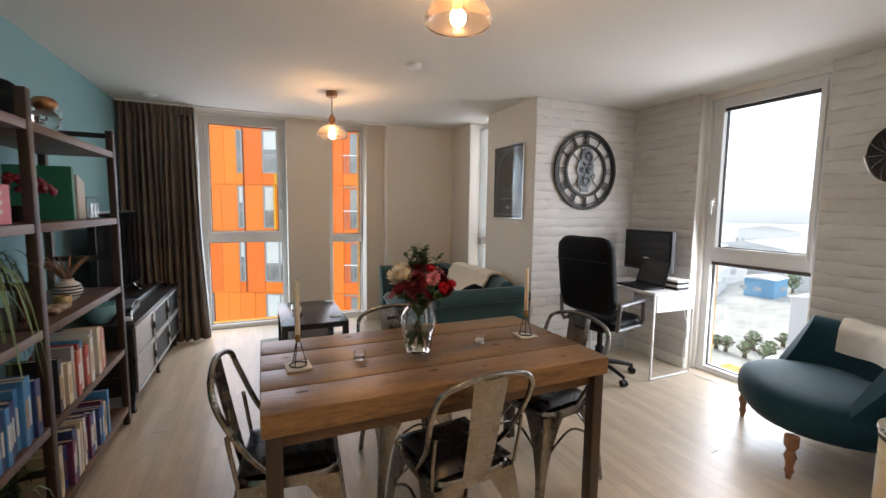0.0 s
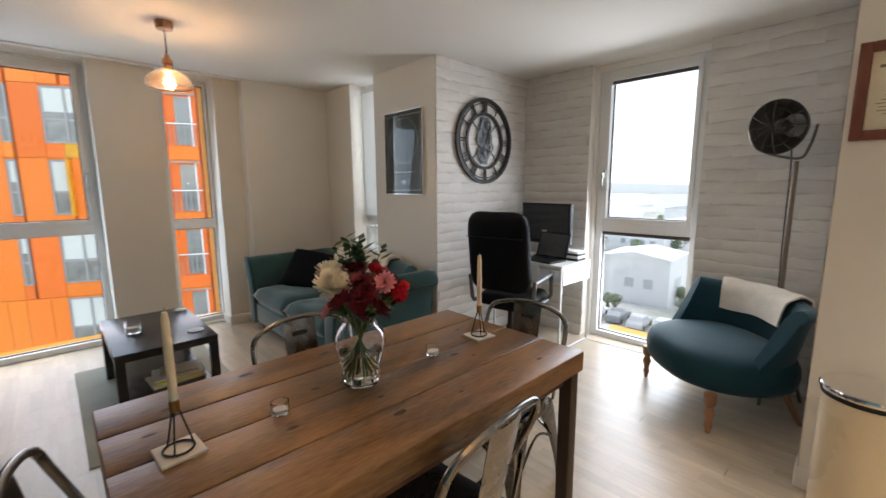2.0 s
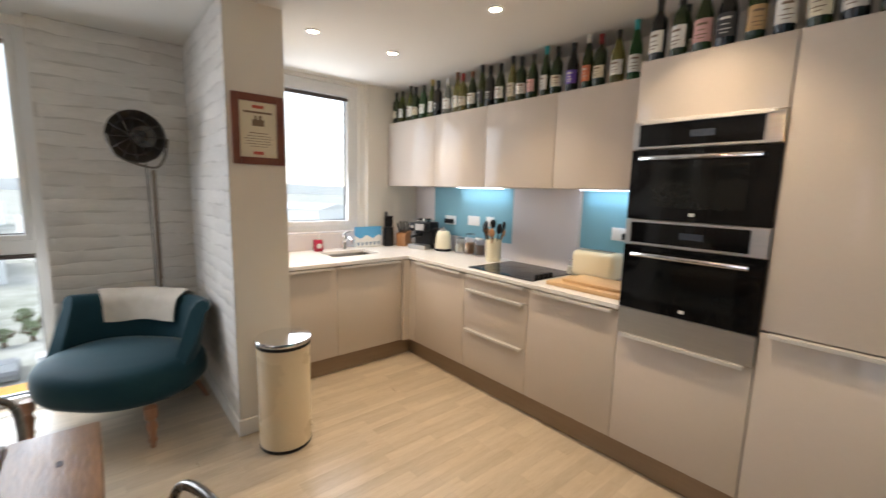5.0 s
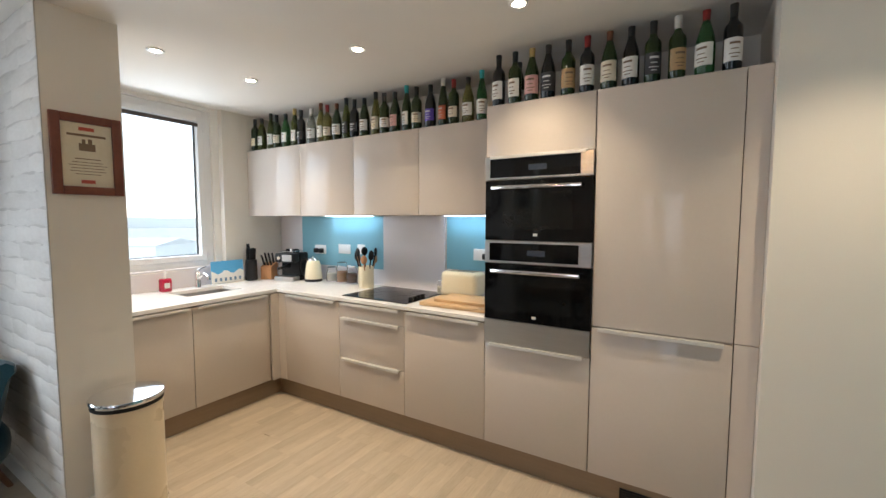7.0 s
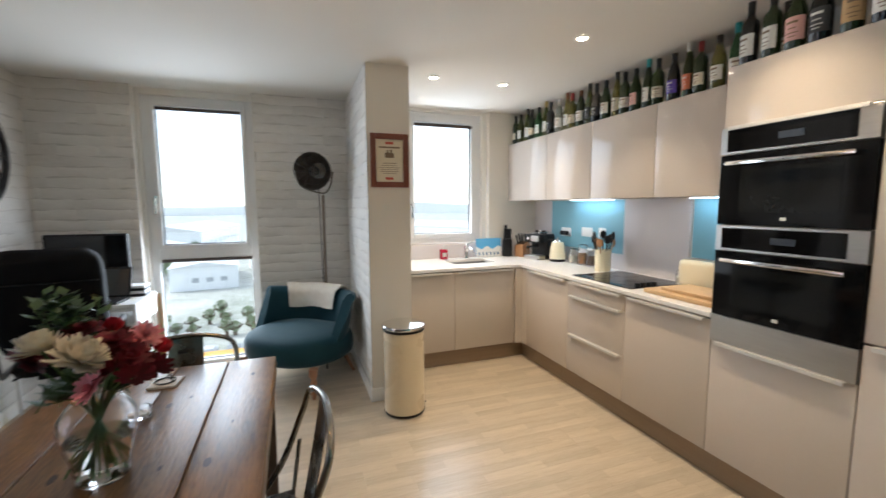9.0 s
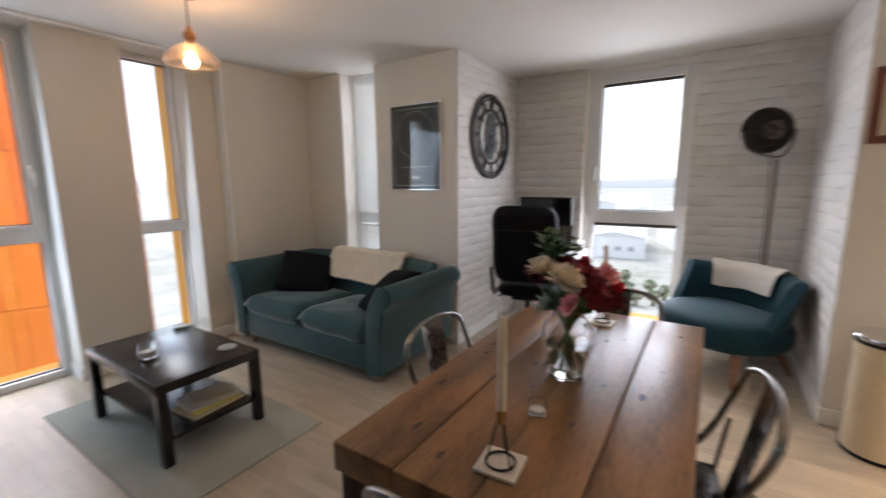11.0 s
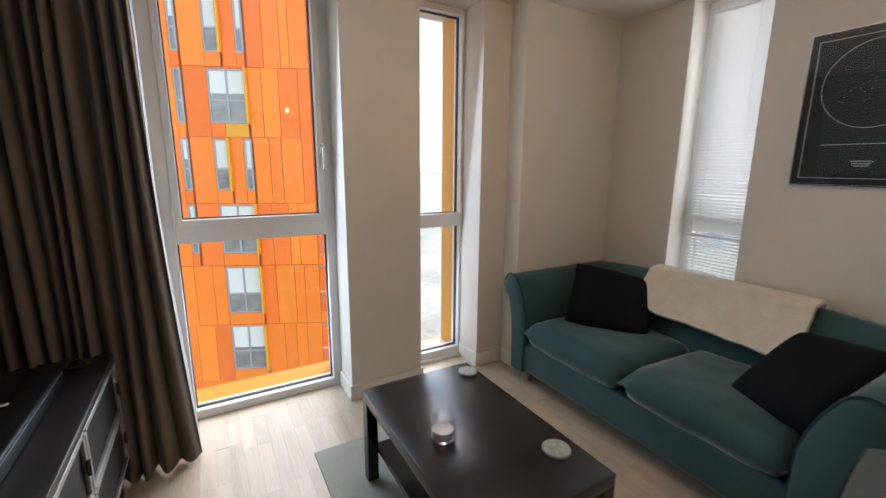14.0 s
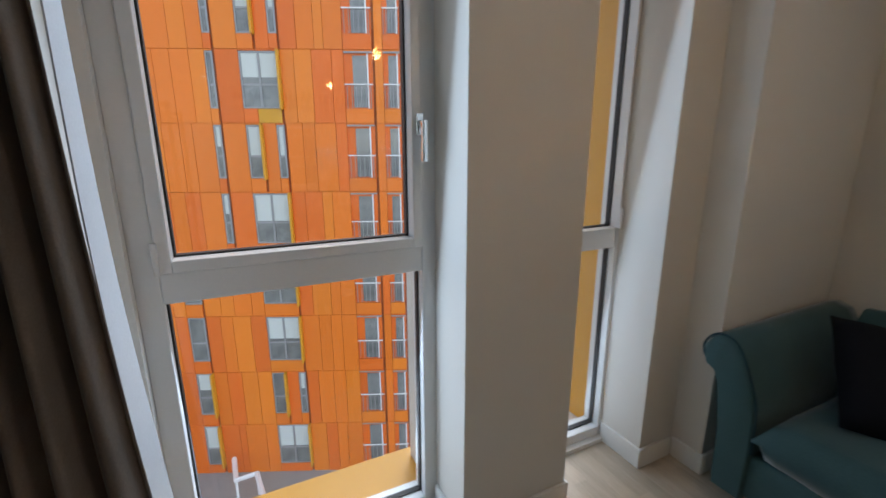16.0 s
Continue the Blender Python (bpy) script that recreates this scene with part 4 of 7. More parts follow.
for i, (c, w, d) in enumerate((((0.62, 0.55, 0.36), 0.30, 0.22), ((0.70, 0.60, 0.10), 0.26, 0.20), ((0.66, 0.64, 0.58), 0.29, 0.21), ((0.5, 0.42, 0.3), 0.22, 0.16))):
    mg = thing("magazine", pose(0.74 + 0.01 * i, 4.02 + 0.012 * i, 0.1645 + i * 0.0125, 0, 0, 4 - 5 * i), "magazine lying in a pile on the lower shelf", "magazine", "magazines under the coffee table")
    part("cover", box((-w / 2, -d / 2, 0), (w / 2, d / 2, 0.012), 0.002), colour("magazine_cover", c), mg)
tealight(0.568, 4.285, CTZ, 0.045, 0.085, "clear glass candle tumbler on the coffee table", "")
for x, y, r in ((0.882, 4.03, 0.05), (0.918, 4.655, 0.045)):
    cs = thing("round_coaster", pose(x, y, CTZ), "round pale mottled stone coaster", "coaster", "round coasters")
    part("disc", lathe([(0, 0), (r, 0), (r, 0.007), (r - 0.002, 0.009), (0, 0.009)], 24), mat("grey_stone", (0.17, 0.20, 0.18), (0.42, 0.45, 0.42), 0.4, scale=60), cs, smooth=40)

# ---- sofa: local x along its length, local -y its front ----
sf = thing("sofa", pose(2.085, 4.33, 0, 0, 0, -90), "teal velvet two seat sofa with rolled arms", "sofa")
part("base", box((-0.80, -0.455, 0.09), (0.80, 0.44, 0.29), 0.025, 3), VELVET, sf, smooth=40)
for sx in (-1, 1):
    prof = [(0.72, 0.09), (0.715, 0.30), (0.72, 0.46), (0.745, 0.56), (0.775, 0.635), (0.82, 0.71), (0.87, 0.73), (0.915, 0.714), (0.945, 0.665), (0.935, 0.615), (0.895, 0.595), (0.865, 0.50), (0.845, 0.36), (0.835, 0.09)]
    ab = bmesh.new()
    rings = []
    for s, (y, k) in enumerate(((-0.475, 0.90), (-0.468, 0.97), (-0.45, 1.0), (-0.2, 1.0), (0.1, 1.0), (0.38, 1.0), (0.455, 0.99), (0.47, 0.93))):
        cx, cz = 0.80, 0.40
        rings.append([ab.verts.new((sx * (cx + (a - cx) * k), y, max(0.088, cz + (z - cz) * (k if z > 0.2 else 1)))) for a, z in prof])
    ring_faces(ab, rings)
    part("arm", ab, VELVET, sf, "rolled velvet arm", smooth=50)
    part("piping", tube(curve([(sx * a, -0.462, z) for a, z in prof[1:-1]], 3), 0.005, 6), VELVETDK, sf, smooth=60)
bb = bmesh.new()
prof = [(0.17, 0.28), (0.20, 0.42), (0.25, 0.56), (0.30, 0.70), (0.355, 0.75), (0.41, 0.75), (0.455, 0.715), (0.462, 0.66), (0.45, 0.56), (0.44, 0.09), (0.30, 0.09)]
rings = []
for s in range(17):
    u = s / 16 * 2 - 1
    dip = 0.012 * (1 - u * u)
    rings.append([bb.verts.new((u * 0.735, y - 0.05 * u ** 6, z + dip * (1 if z > 0.5 else 0))) for y, z in prof])
ring_faces(bb, rings)
part("back", bb, VELVET, sf, "low rolled velvet back", smooth=60)
for k in range(5):
    btn = bmesh.new()
    bmesh.ops.create_uvsphere(btn, u_segments=8, v_segments=6, radius=0.011, matrix=Matrix.Translation((-0.56 + 0.28 * k, 0.232, 0.53)))
    part("button", btn, VELVETDK, sf, smooth=80)
for sx in (-1, 1):
    part("seat_cushion", cushion((0.715, 0.70, 0.20), n=18, power=0.22, wrinkle=0.012, seed=sx * 3, m=Matrix.Translation((sx * 0.3595, -0.135, 0.355)) @ Matrix.Rotation(radians(-2), 4, "X")), VELVET, sf, "plump velvet seat cushion", smooth=70)
for sx in (-1, 1):
    for y in (-0.38, 0.38):
        part("foot", lathe([(0, 0), (0.016, 0), (0.024, 0.088), (0, 0.092)], 12, (sx * 0.74, y)), OAKLEG, sf, "short turned wooden foot", smooth=40)

def lying(centre, up, along):
    """A pose whose x runs up the slope and whose y runs roughly along."""
    x = Vector(up).normalized()
    z = x.cross(Vector(along)).normalized()
    y = z.cross(x)
    return Matrix.Translation(centre) @ Matrix((x, y, z)).transposed().to_4x4()


cu = thing("cushion", lying((2.10, 4.79, 0.585), (0.63, 0.42, 0.66), (-0.82, 0.58, 0)), "large square black cushion on the sofa", "cushion", "black sofa cushions")
part("cover", cushion((0.46, 0.50, 0.16), n=16, power=0.42, wrinkle=0.01, seed=4), CUSHBLK, cu, smooth=80)
cu = thing("cushion", lying((1.985, 3.715, 0.575), (0.698, -0.245, 0.52), (0.606, 0.641, 0.04)), "square black cushion leaning in the sofa corner", "cushion", "black sofa cushions")
part("cover", cushion((0.48, 0.46, 0.15), n=16, power=0.42, wrinkle=0.012, seed=9), CUSHBLK, cu, smooth=80)


def over_back(u, v, y0, y1, front, top, peak):
    """A throw that lies over the sofa back and hangs down its front."""
    s = v * 2
    y = y0 + (y1 - y0) * u
    drop = front * min(1.0, 0.80 + 2.2 * u, 0.62 + 2.0 * (1 - u)) + 0.012 * math.sin(u * 6.5 + 0.6)
    if s < 0.5:
        p = (2.545 - 0.0 * s, top - 0.09 + 0.18 * s)
    elif s < 1.0:
        k = (s - 0.5) * 2
        p = (2.545 - 0.16 * k, top + 0.012 * math.sin(k * 3.14))
    else:
        k = s - 1.0
        p = (2.385 - 0.135 * k * (0.4 + 0.6 * k) - 0.03 * k, top - drop * k)
    w = 0.008 * noise.noise(Vector((y * 8, s * 5, 2)))
    return (p[0] + w - 0.012, y, p[1] + 0.018 + w)


th = part("fur_throw", sheet(lambda u, v: over_back(u, v, 3.86, 4.72, 0.235, 0.768, 0), 30, 26, 0.022), FUR, smooth=80)
tagged(th, "cream fur throw draped over the sofa back", "throw")

# ---- curtain on its rail ----
cur = thing("curtain", pose(0, 0, 0), "floor length taupe pleated curtain, drawn open", "curtain")


def drape(u, v):
    x = -0.965 + 0.655 * u + (0.075 * v * v if u > 0.8 else 0) * (u - 0.8) * 5
    amp = 0.018 + 0.030 * min(1, v * 4)
    ph = u * 12.5 * 2 * math.pi + 0.8 * math.sin(v * 3 + u * 20) + 1.3 * math.sin(u * 11 + 1.0) * min(1, v * 3) + 0.3 * math.sin(u * 31 + v * 2)
    amp *= 0.8 + 0.35 * math.sin(u * 23 + v * 1.5)
    y = 5.285 + amp * math.sin(ph) + 0.02 * math.sin(v * 5 + u * 9) * v - 0.03 * v
    return (x + 0.004 * math.cos(ph) * v, y, 2.425 - 2.41 * v)


part("cloth", sheet(drape, 208, 24, 0.003), CURT, cur, smooth=80)
part("heading", sheet(lambda u, v: (-0.965 + 0.655 * u, 5.278 + 0.014 * math.sin(u * 26 * math.pi) + 0.004 * math.sin(u * 170), 2.43 - 0.09 * v), 150, 3, 0.003), CURT, cur, "gathered heading tape", smooth=80)
part("lining", sheet(lambda u, v: (-0.312 + 0.06 * v * v + 0.006 * math.sin(v * 9), 5.305 + 0.12 * u + 0.012 * math.sin(v * 7 + 3 * u), 2.42 - 2.40 * v), 6, 20, 0.003), LINING, cur, "pale lining at the leading edge", smooth=80)
rl = box((-0.97, 5.272, 2.432), (1.72, 5.296, 2.449), 0.003)
tagged(part("curtain_rail", rl, WHITE), "slim white ceiling curtain rail", "rail")

# ---- television unit: front looks to +x ----
tv = thing("television_unit", pose(-0.52, 3.60, 0), "dark industrial cabinet with worn metal edges", "cabinet")
TL, TD, TH = 1.62, 0.40, 0.64
part("top", box((-TD - 0.02, -0.02, TH - 0.03), (0.012, TL + 0.02, TH), 0.004), TVTOP, tv, smooth=40)
part("body", box((-TD, 0, 0.14), (-0.012, TL, TH - 0.0305), 0.003), MESHBLK, tv)
nd = 3
dw = TL / nd
for i in range(nd):
    for j in range(2):
        z0 = 0.145 + j * 0.232
        y0 = i * dw
        light = (i == 0)
        door = part("door", box((-0.011, y0 + 0.022, z0 + 0.018), (0.0, y0 + dw - 0.022, z0 + 0.212), 0.002), WORNMETAL if light else MESHBLK, tv, "worn metal door" if light else "dark inset door")
        fb = bmesh.new()
        for p, q in (((0, y0 + 0.004, z0), (0.012, y0 + 0.026, z0 + 0.23)), ((0, y0 + dw - 0.026, z0), (0.012, y0 + dw - 0.004, z0 + 0.23)), ((0, y0 + 0.026, z0), (0.012, y0 + dw - 0.026, z0 + 0.02)), ((0, y0 + 0.026, z0 + 0.21), (0.012, y0 + dw - 0.026, z0 + 0.23))):
            box(p, q, 0.002, bm=fb)
        part("door_frame", fb, WORNMETAL, door, "worn metal edge strip")
        hb = rod((0.016, y0 + dw - 0.03, z0 + 0.09), (0.016, y0 + dw - 0.03, z0 + 0.14), 0.006, bm=box((0.010, y0 + dw - 0.04, z0 + 0.10), (0.016, y0 + dw - 0.02, z0 + 0.13), 0.001))
        part("latch", hb, IRON, door, "black latch")
        rv = bmesh.new()
        for yy in (y0 + 0.015, y0 + dw - 0.015):
            for zz in (z0 + 0.01, z0 + 0.115, z0 + 0.22):
                bmesh.ops.create_uvsphere(rv, u_segments=6, v_segments=4, radius=0.005, matrix=Matrix.Translation((0.012, yy, zz)))
        part("rivets", rv, WORNMETAL, door)
for y in (0.05, TL / 2, TL - 0.05):
    for x in (-TD + 0.05, -0.04):
        lg = prism([(x - 0.02, 0.14), (x + 0.025, 0.14), (x + 0.012, 0.03), (x + 0.02, 0.0), (x - 0.012, 0.0), (x - 0.006, 0.05)], "y", y - 0.02, y + 0.02)
        part("foot", lg, IRON, tv, "black curved iron foot")
tvs = thing("television", pose(-0.80, 4.46, TH + 0.001), "large black flat television on a low stand", "television")
part("panel", box((-0.025, -0.55, 0.085), (0.02, 0.55, 0.735), 0.006), BLACK, tvs, smooth=40)
part("screen", box((0.0205, -0.538, 0.10), (0.022, 0.538, 0.725)), SCREEN, tvs, "dark glossy screen")
part("edge_strip", box((-0.01, -0.548, 0.736), (0.012, 0.548, 0.741), 0.001), STEEL, tvs)
for sy in (-1, 1):
    part("stand", tube([(0.0, sy * 0.36, 0.09), (0.03, sy * 0.40, 0.02), (0.12, sy * 0.43, 0.008)], 0.009, 8), CHROME, tvs, "slim chrome foot")
sbx = thing("soundbar", pose(-0.655, 4.55, TH + 0.001), "long black soundbar under the television", "soundbar")
part("case", box((-0.045, -0.45, 0), (0.04, 0.45, 0.06), 0.012, 3), BLACK, sbx, smooth=40)
part("trim", box((0.0405, -0.44, 0.05), (0.042, 0.44, 0.054)), STEEL, sbx)
gc = thing("game_console", pose(-0.70, 3.95, TH + 0.001, 0, 0, 4), "black games console with silver trim", "console")
part("case", box((-0.13, -0.15, 0.004), (0.12, 0.15, 0.055), 0.006), BLACK, gc, smooth=40)
part("slot_trim", box((0.1205, -0.145, 0.028), (0.122, 0.145, 0.033)), STEEL, gc)
lp = thing("laptop", pose(-0.70, 3.95, TH + 0.0575, 0, 0, 8), "closed slate grey laptop on the console", "laptop")
part("shell", box((-0.11, -0.16, 0), (0.11, 0.16, 0.016), 0.005), mat("slate_metal", (0.14, 0.16, 0.19), (0.2, 0.22, 0.25), 0.3, 0.6), lp, smooth=40)
tealight(-0.575, 3.66, TH + 0.001, 0.04, 0.07, "short clear candle glass on the television unit", "")
cd = thing("small_dish", pose(-0.60, 5.12, TH + 0.001), "small shiny metal dish near the window", "dish")
part("bowl", lathe([(0, 0), (0.02, 0), (0.045, 0.02), (0.042, 0.021), (0.018, 0.004), (0, 0.004)], 18), CHROME, cd, smooth=60)

# ---- bookcase: front looks to +x ----
bc = thing("bookcase", pose(-0.552, 0, 0), "open dark wood bookcase with five shelves", "bookcase")
for y in (1.42, 2.45, 3.483):
    for x in (-0.325, 0.0):
        part("post", box((x - 0.018, y - 0.022, 0), (x + 0.018, y + 0.022, 1.88), 0.003), POSTWOOD, bc, smooth=40)
SHELF = (0.125, 0.51, 0.92, 1.35, 1.755)
for z in SHELF:
    for y0, y1 in ((1.443, 2.427), (2.473, 3.46)):
        part("shelf", box((-0.34, y0, z - 0.038), (0.016, y1, z), 0.003), BROWNWOOD, bc, smooth=40)
for y in (1.42, 2.45, 3.483):
    for z in (0.3, 1.1, 1.85):
        part("rail", box((-0.306, y - 0.008, z - 0.015), (-0.019, y + 0.008, z + 0.015), 0.002), IRON, bc)

BOOKC = [colour("book_" + n, c, 0.5) for n, c in (("red", (0.35, 0.03, 0.03)), ("white", (0.62, 0.60, 0.55)), ("navy", (0.03, 0.05, 0.16)), ("blue", (0.06, 0.22, 0.45)), ("plum", (0.14, 0.03, 0.08)), ("black", (0.02, 0.02, 0.022)), ("grey", (0.25, 0.25, 0.25)), ("coral", (0.5, 0.12, 0.09)), ("teal", (0.05, 0.25, 0.28)), ("cream", (0.6, 0.52, 0.38)), ("green", (0.05, 0.2, 0.07)), ("lilac", (0.42, 0.22, 0.42)))]
PAGES = colour("book_pages", (0.62, 0.56, 0.44), 0.9)
rk = random.Random(17)


def book(y, z, w, h, d, material, lean=0.0, x=-0.537):
    b = thing("book", pose(x, y, z, -lean, 0, 0), "upright book with a coloured spine on a shelf", "book", "books on the bookcase")
    part("cover", box((-d, 0, 0), (0, 0.003, h), bm=box((-d, w - 0.003, 0), (0, w, h), bm=box((-0.004, 0.003, 0), (0, w - 0.003, h)))), material, b)
    part("page_block", box((-d + 0.006, 0.0032, 0.004), (-0.0045, w - 0.0032, h - 0.004)), PAGES, b)
    part("title", box((0.0004, w * 0.25, h * 0.25), (0.0012, w * 0.75, h * 0.7)), LINEW if rk.random() < 0.6 else BRASS, b)


for z, y0, y1, pal in ((SHELF[1], 2.541, 3.179, (1, 0, 1, 9, 5, 7, 0, 0, 6, 3, 2, 3)), (SHELF[0], 2.519, 3.157, (1, 1, 2, 3, 6, 9, 2, 4, 4, 3, 8)), (SHELF[0], 1.562, 2.079, (10, 3, 8, 5, 9, 10, 1, 3)), (SHELF[1], 1.595, 2.343, (2, 3, 2, 11, 3, 1, 2))):
    y = y0
    while y < y1:
        w = rk.uniform(0.018, 0.042)
        h = rk.uniform(0.19, 0.26)
        book(y, z, w, h, rk.uniform(0.13, 0.17), BOOKC[rk.choice(pal)], x=-0.537 - rk.uniform(0, 0.025))
        y += w + 0.0025

tagged(part("folder", box((-0.85, 2.97, SHELF[3] + 0.0), (-0.585, 2.995, SHELF[3] + 0.27), 0.002), colour("green_board", (0.02, 0.17, 0.10))), "tall dark green patterned folder leaning on the shelf", "folder")
rd = thing("dried_flowers", pose(-0.67, 2.673, SHELF[3]), "bunch of dark red dried flowers in a black pot", "flowers")
part("pot", lathe([(0, 0), (0.04, 0), (0.05, 0.07), (0.046, 0.07), (0.036, 0.01), (0, 0.01)], 16), BLACK, rd, smooth=50)
fb = bmesh.new()
for i in range(60):
    a, e = rk.random() * 6.28, rk.uniform(0.2, 1.4)
    p = Vector((0.11 * math.cos(a) * math.cos(e), 0.15 * math.sin(a) * math.cos(e), 0.10 + 0.10 * math.sin(e)))
    bmesh.ops.create_icosphere(fb, subdivisions=1, radius=rk.uniform(0.010, 0.02), matrix=Matrix.Translation(p))
part("flower_cluster", fb, CRIM, rd, "dark crimson dried heads")
for i in range(4):
    tagged(part("white_book", box((-0.76, 3.146 + i * 0.026, SHELF[3]), (-0.62, 3.169 + i * 0.026, SHELF[3] + 0.24 - 0.01 * i), 0.002), BOOKC[1]), "slim white hardback book standing on the shelf", "book", "white books")
wf = thing("wire_frame_holder", pose(-0.59, 3.245, SHELF[3]), "small black wire frame with little glass tubes", "ornament")
part("frame", tube([(0, -0.09, 0.004), (0, 0.09, 0.004), (0, 0.09, 0.12), (0, -0.09, 0.12)], 0.003, 5, True), IRON, wf)
for k in range(3):
    part("tube", lathe([(0, 0.006), (0.014, 0.006), (0.014, 0.09), (0.012, 0.09), (0.012, 0.01), (0, 0.01)], 10, (0, -0.05 + k * 0.05)), GLASS, wf, smooth=50)
pb = thing("pink_box", pose(-0.64, 2.288, SHELF[3]), "pink paper box standing on the shelf", "box")
part("box", box((-0.07, -0.13, 0), (0.05, 0.11, 0.15), 0.003), colour("pink_card", (0.62, 0.25, 0.33)), pb)
for k in range(3):
    part("printed_line", box((0.0505, -0.06, 0.04 + k * 0.035), (0.0515, 0.05, 0.055 + k * 0.035)), LINEW, pb)
ht = thing("black_hat", pose(-0.71, 2.607, SHELF[4]), "black felt hat on the top shelf", "hat")
part("felt", lathe([(0, 0.17), (0.06, 0.178), (0.085, 0.16), (0.098, 0.09), (0.102, 0.02), (0.125, 0.006), (0.13, 0.012), (0.128, 0.008), (0.10, 0.0), (0, 0.0)], 28), CUSHBLK, ht, smooth=60)
gl = thing("glass_bulb_lamp", pose(-0.62, 2.827, SHELF[4]), "round glass bulb ornament with a copper cap", "ornament")
part("globe", lathe([(0, 0.0), (0.03, 0.002), (0.052, 0.03), (0.058, 0.06), (0.045, 0.095), (0.028, 0.11), (0, 0.112)], 20), GLASS, gl, smooth=60)
part("cap", lathe([(0.03, 0.11), (0.045, 0.12), (0.05, 0.145), (0.035, 0.165), (0, 0.168)], 20), COPPER, gl, "copper cap", smooth=60)
for k in range(3):
    wc = thing("wine_glass", pose(-0.72 + 0.05 * (k % 2), 2.94 + 0.13 * k, SHELF[4]), "thin stemmed glass on the top shelf", "glass", "glasses on the top shelf")
    part("glass", lathe([(0, 0), (0.032, 0), (0.032, 0.003), (0.004, 0.008), (0.004, 0.08), (0.03, 0.11), (0.034, 0.15), (0.028, 0.18), (0.0265, 0.18), (0.032, 0.15), (0.028, 0.112), (0, 0.09)], 16), GLASS, wc, smooth=50)
rc = thing("red_candle_jar", pose(-0.66, 2.629, SHELF[2]), "tall dark red glass candle jar", "candle")
part("jar", lathe([(0, 0), (0.035, 0), (0.036, 0.15), (0.033, 0.15), (0.032, 0.12), (0, 0.12)], 18), colour("dark_red_glass", (0.12, 0.015, 0.012), 0.15), rc, smooth=40)
vs = thing("striped_vase", pose(-0.66, 3.047, SHELF[2]), "round pale striped vase with dried stems", "vase")
part("body", lathe([(0, 0), (0.03, 0), (0.058, 0.03), (0.064, 0.06), (0.052, 0.09), (0.025, 0.108), (0.028, 0.118), (0.022, 0.118), (0, 0.10)], 22), MARBLE, vs, smooth=60)
sb = bmesh.new()
for k in range(4):
    part("stripe", lathe([(0.0525 + 0.012 * math.sin(0.8 + k * 0.55), 0.03 + k * 0.016), (0.0545 + 0.012 * math.sin(0.9 + k * 0.55), 0.033 + k * 0.016), (0.0525 + 0.012 * math.sin(1.0 + k * 0.55), 0.037 + k * 0.016)], 22), IRON, vs)
DRY = mat("dried_stem", (0.10, 0.05, 0.03), (0.2, 0.11, 0.06), 0.8)
for k in range(16):
    a = rk.random() * 6.28
    q = rk.uniform(0.06, 0.15)
    tube(curve([(0, 0, 0.10), (q * 0.4 * math.cos(a), q * 0.4 * math.sin(a), 0.17), (q * math.cos(a), q * math.sin(a), 0.19 + rk.uniform(0, 0.07))], 4), [0.004, 0.0045, 0.005, 0.006, 0.007, 0.006, 0.005, 0.003, 0.001], 5, bm=sb, flat=0.3)
part("dried_spray", sb, DRY, vs, "brown dried stems", smooth=60)
gp = thing("gold_candle", pose(-0.63, 2.893, SHELF[2]), "small round gold candle pot", "candle")
part("pot", lathe([(0, 0), (0.03, 0), (0.038, 0.03), (0.034, 0.055), (0.03, 0.055), (0.03, 0.045), (0, 0.045)], 18), mat("dull_gold", (0.42, 0.28, 0.10), (0.5, 0.35, 0.15), 0.45, 0.5), gp, smooth=50)
for k in range(5):
    bm = bmesh.new()
    bmesh.ops.create_icosphere(bm, subdivisions=2, radius=0.022 + 0.006 * rk.random(), matrix=Matrix.Diagonal((1.2, 1, 0.75, 1)))
    for v in bm.verts:
        v.co *= 1 + 0.18 * noise.noise(v.co * 60 + Vector((k, 0, 0)))
    zmin = min(v.co.z for v in bm.verts)
    p = tagged(part("crystal_stone", bm, mat("brown_crystal", (0.2, 0.12, 0.08), (0.5, 0.4, 0.3), 0.3, scale=60), smooth=30), "small rough brown stone on the shelf", "stone", "stones on the shelf")
    p.location = (-0.60 - 0.04 * (k % 2), 2.71 + 0.045 * (k // 2) + 0.02 * (k % 2), SHELF[2] - zmin)
tb = thing("teal_bowl", pose(-0.72, 3.70, 0.641), "pale teal ceramic bowl on the television unit", "bowl")
part("bowl", lathe([(0, 0), (0.05, 0), (0.085, 0.05), (0.095, 0.12), (0.09, 0.12), (0.08, 0.05), (0, 0.012)], 24), colour("teal_glaze", (0.22, 0.42, 0.43), 0.3), tb, smooth=50)


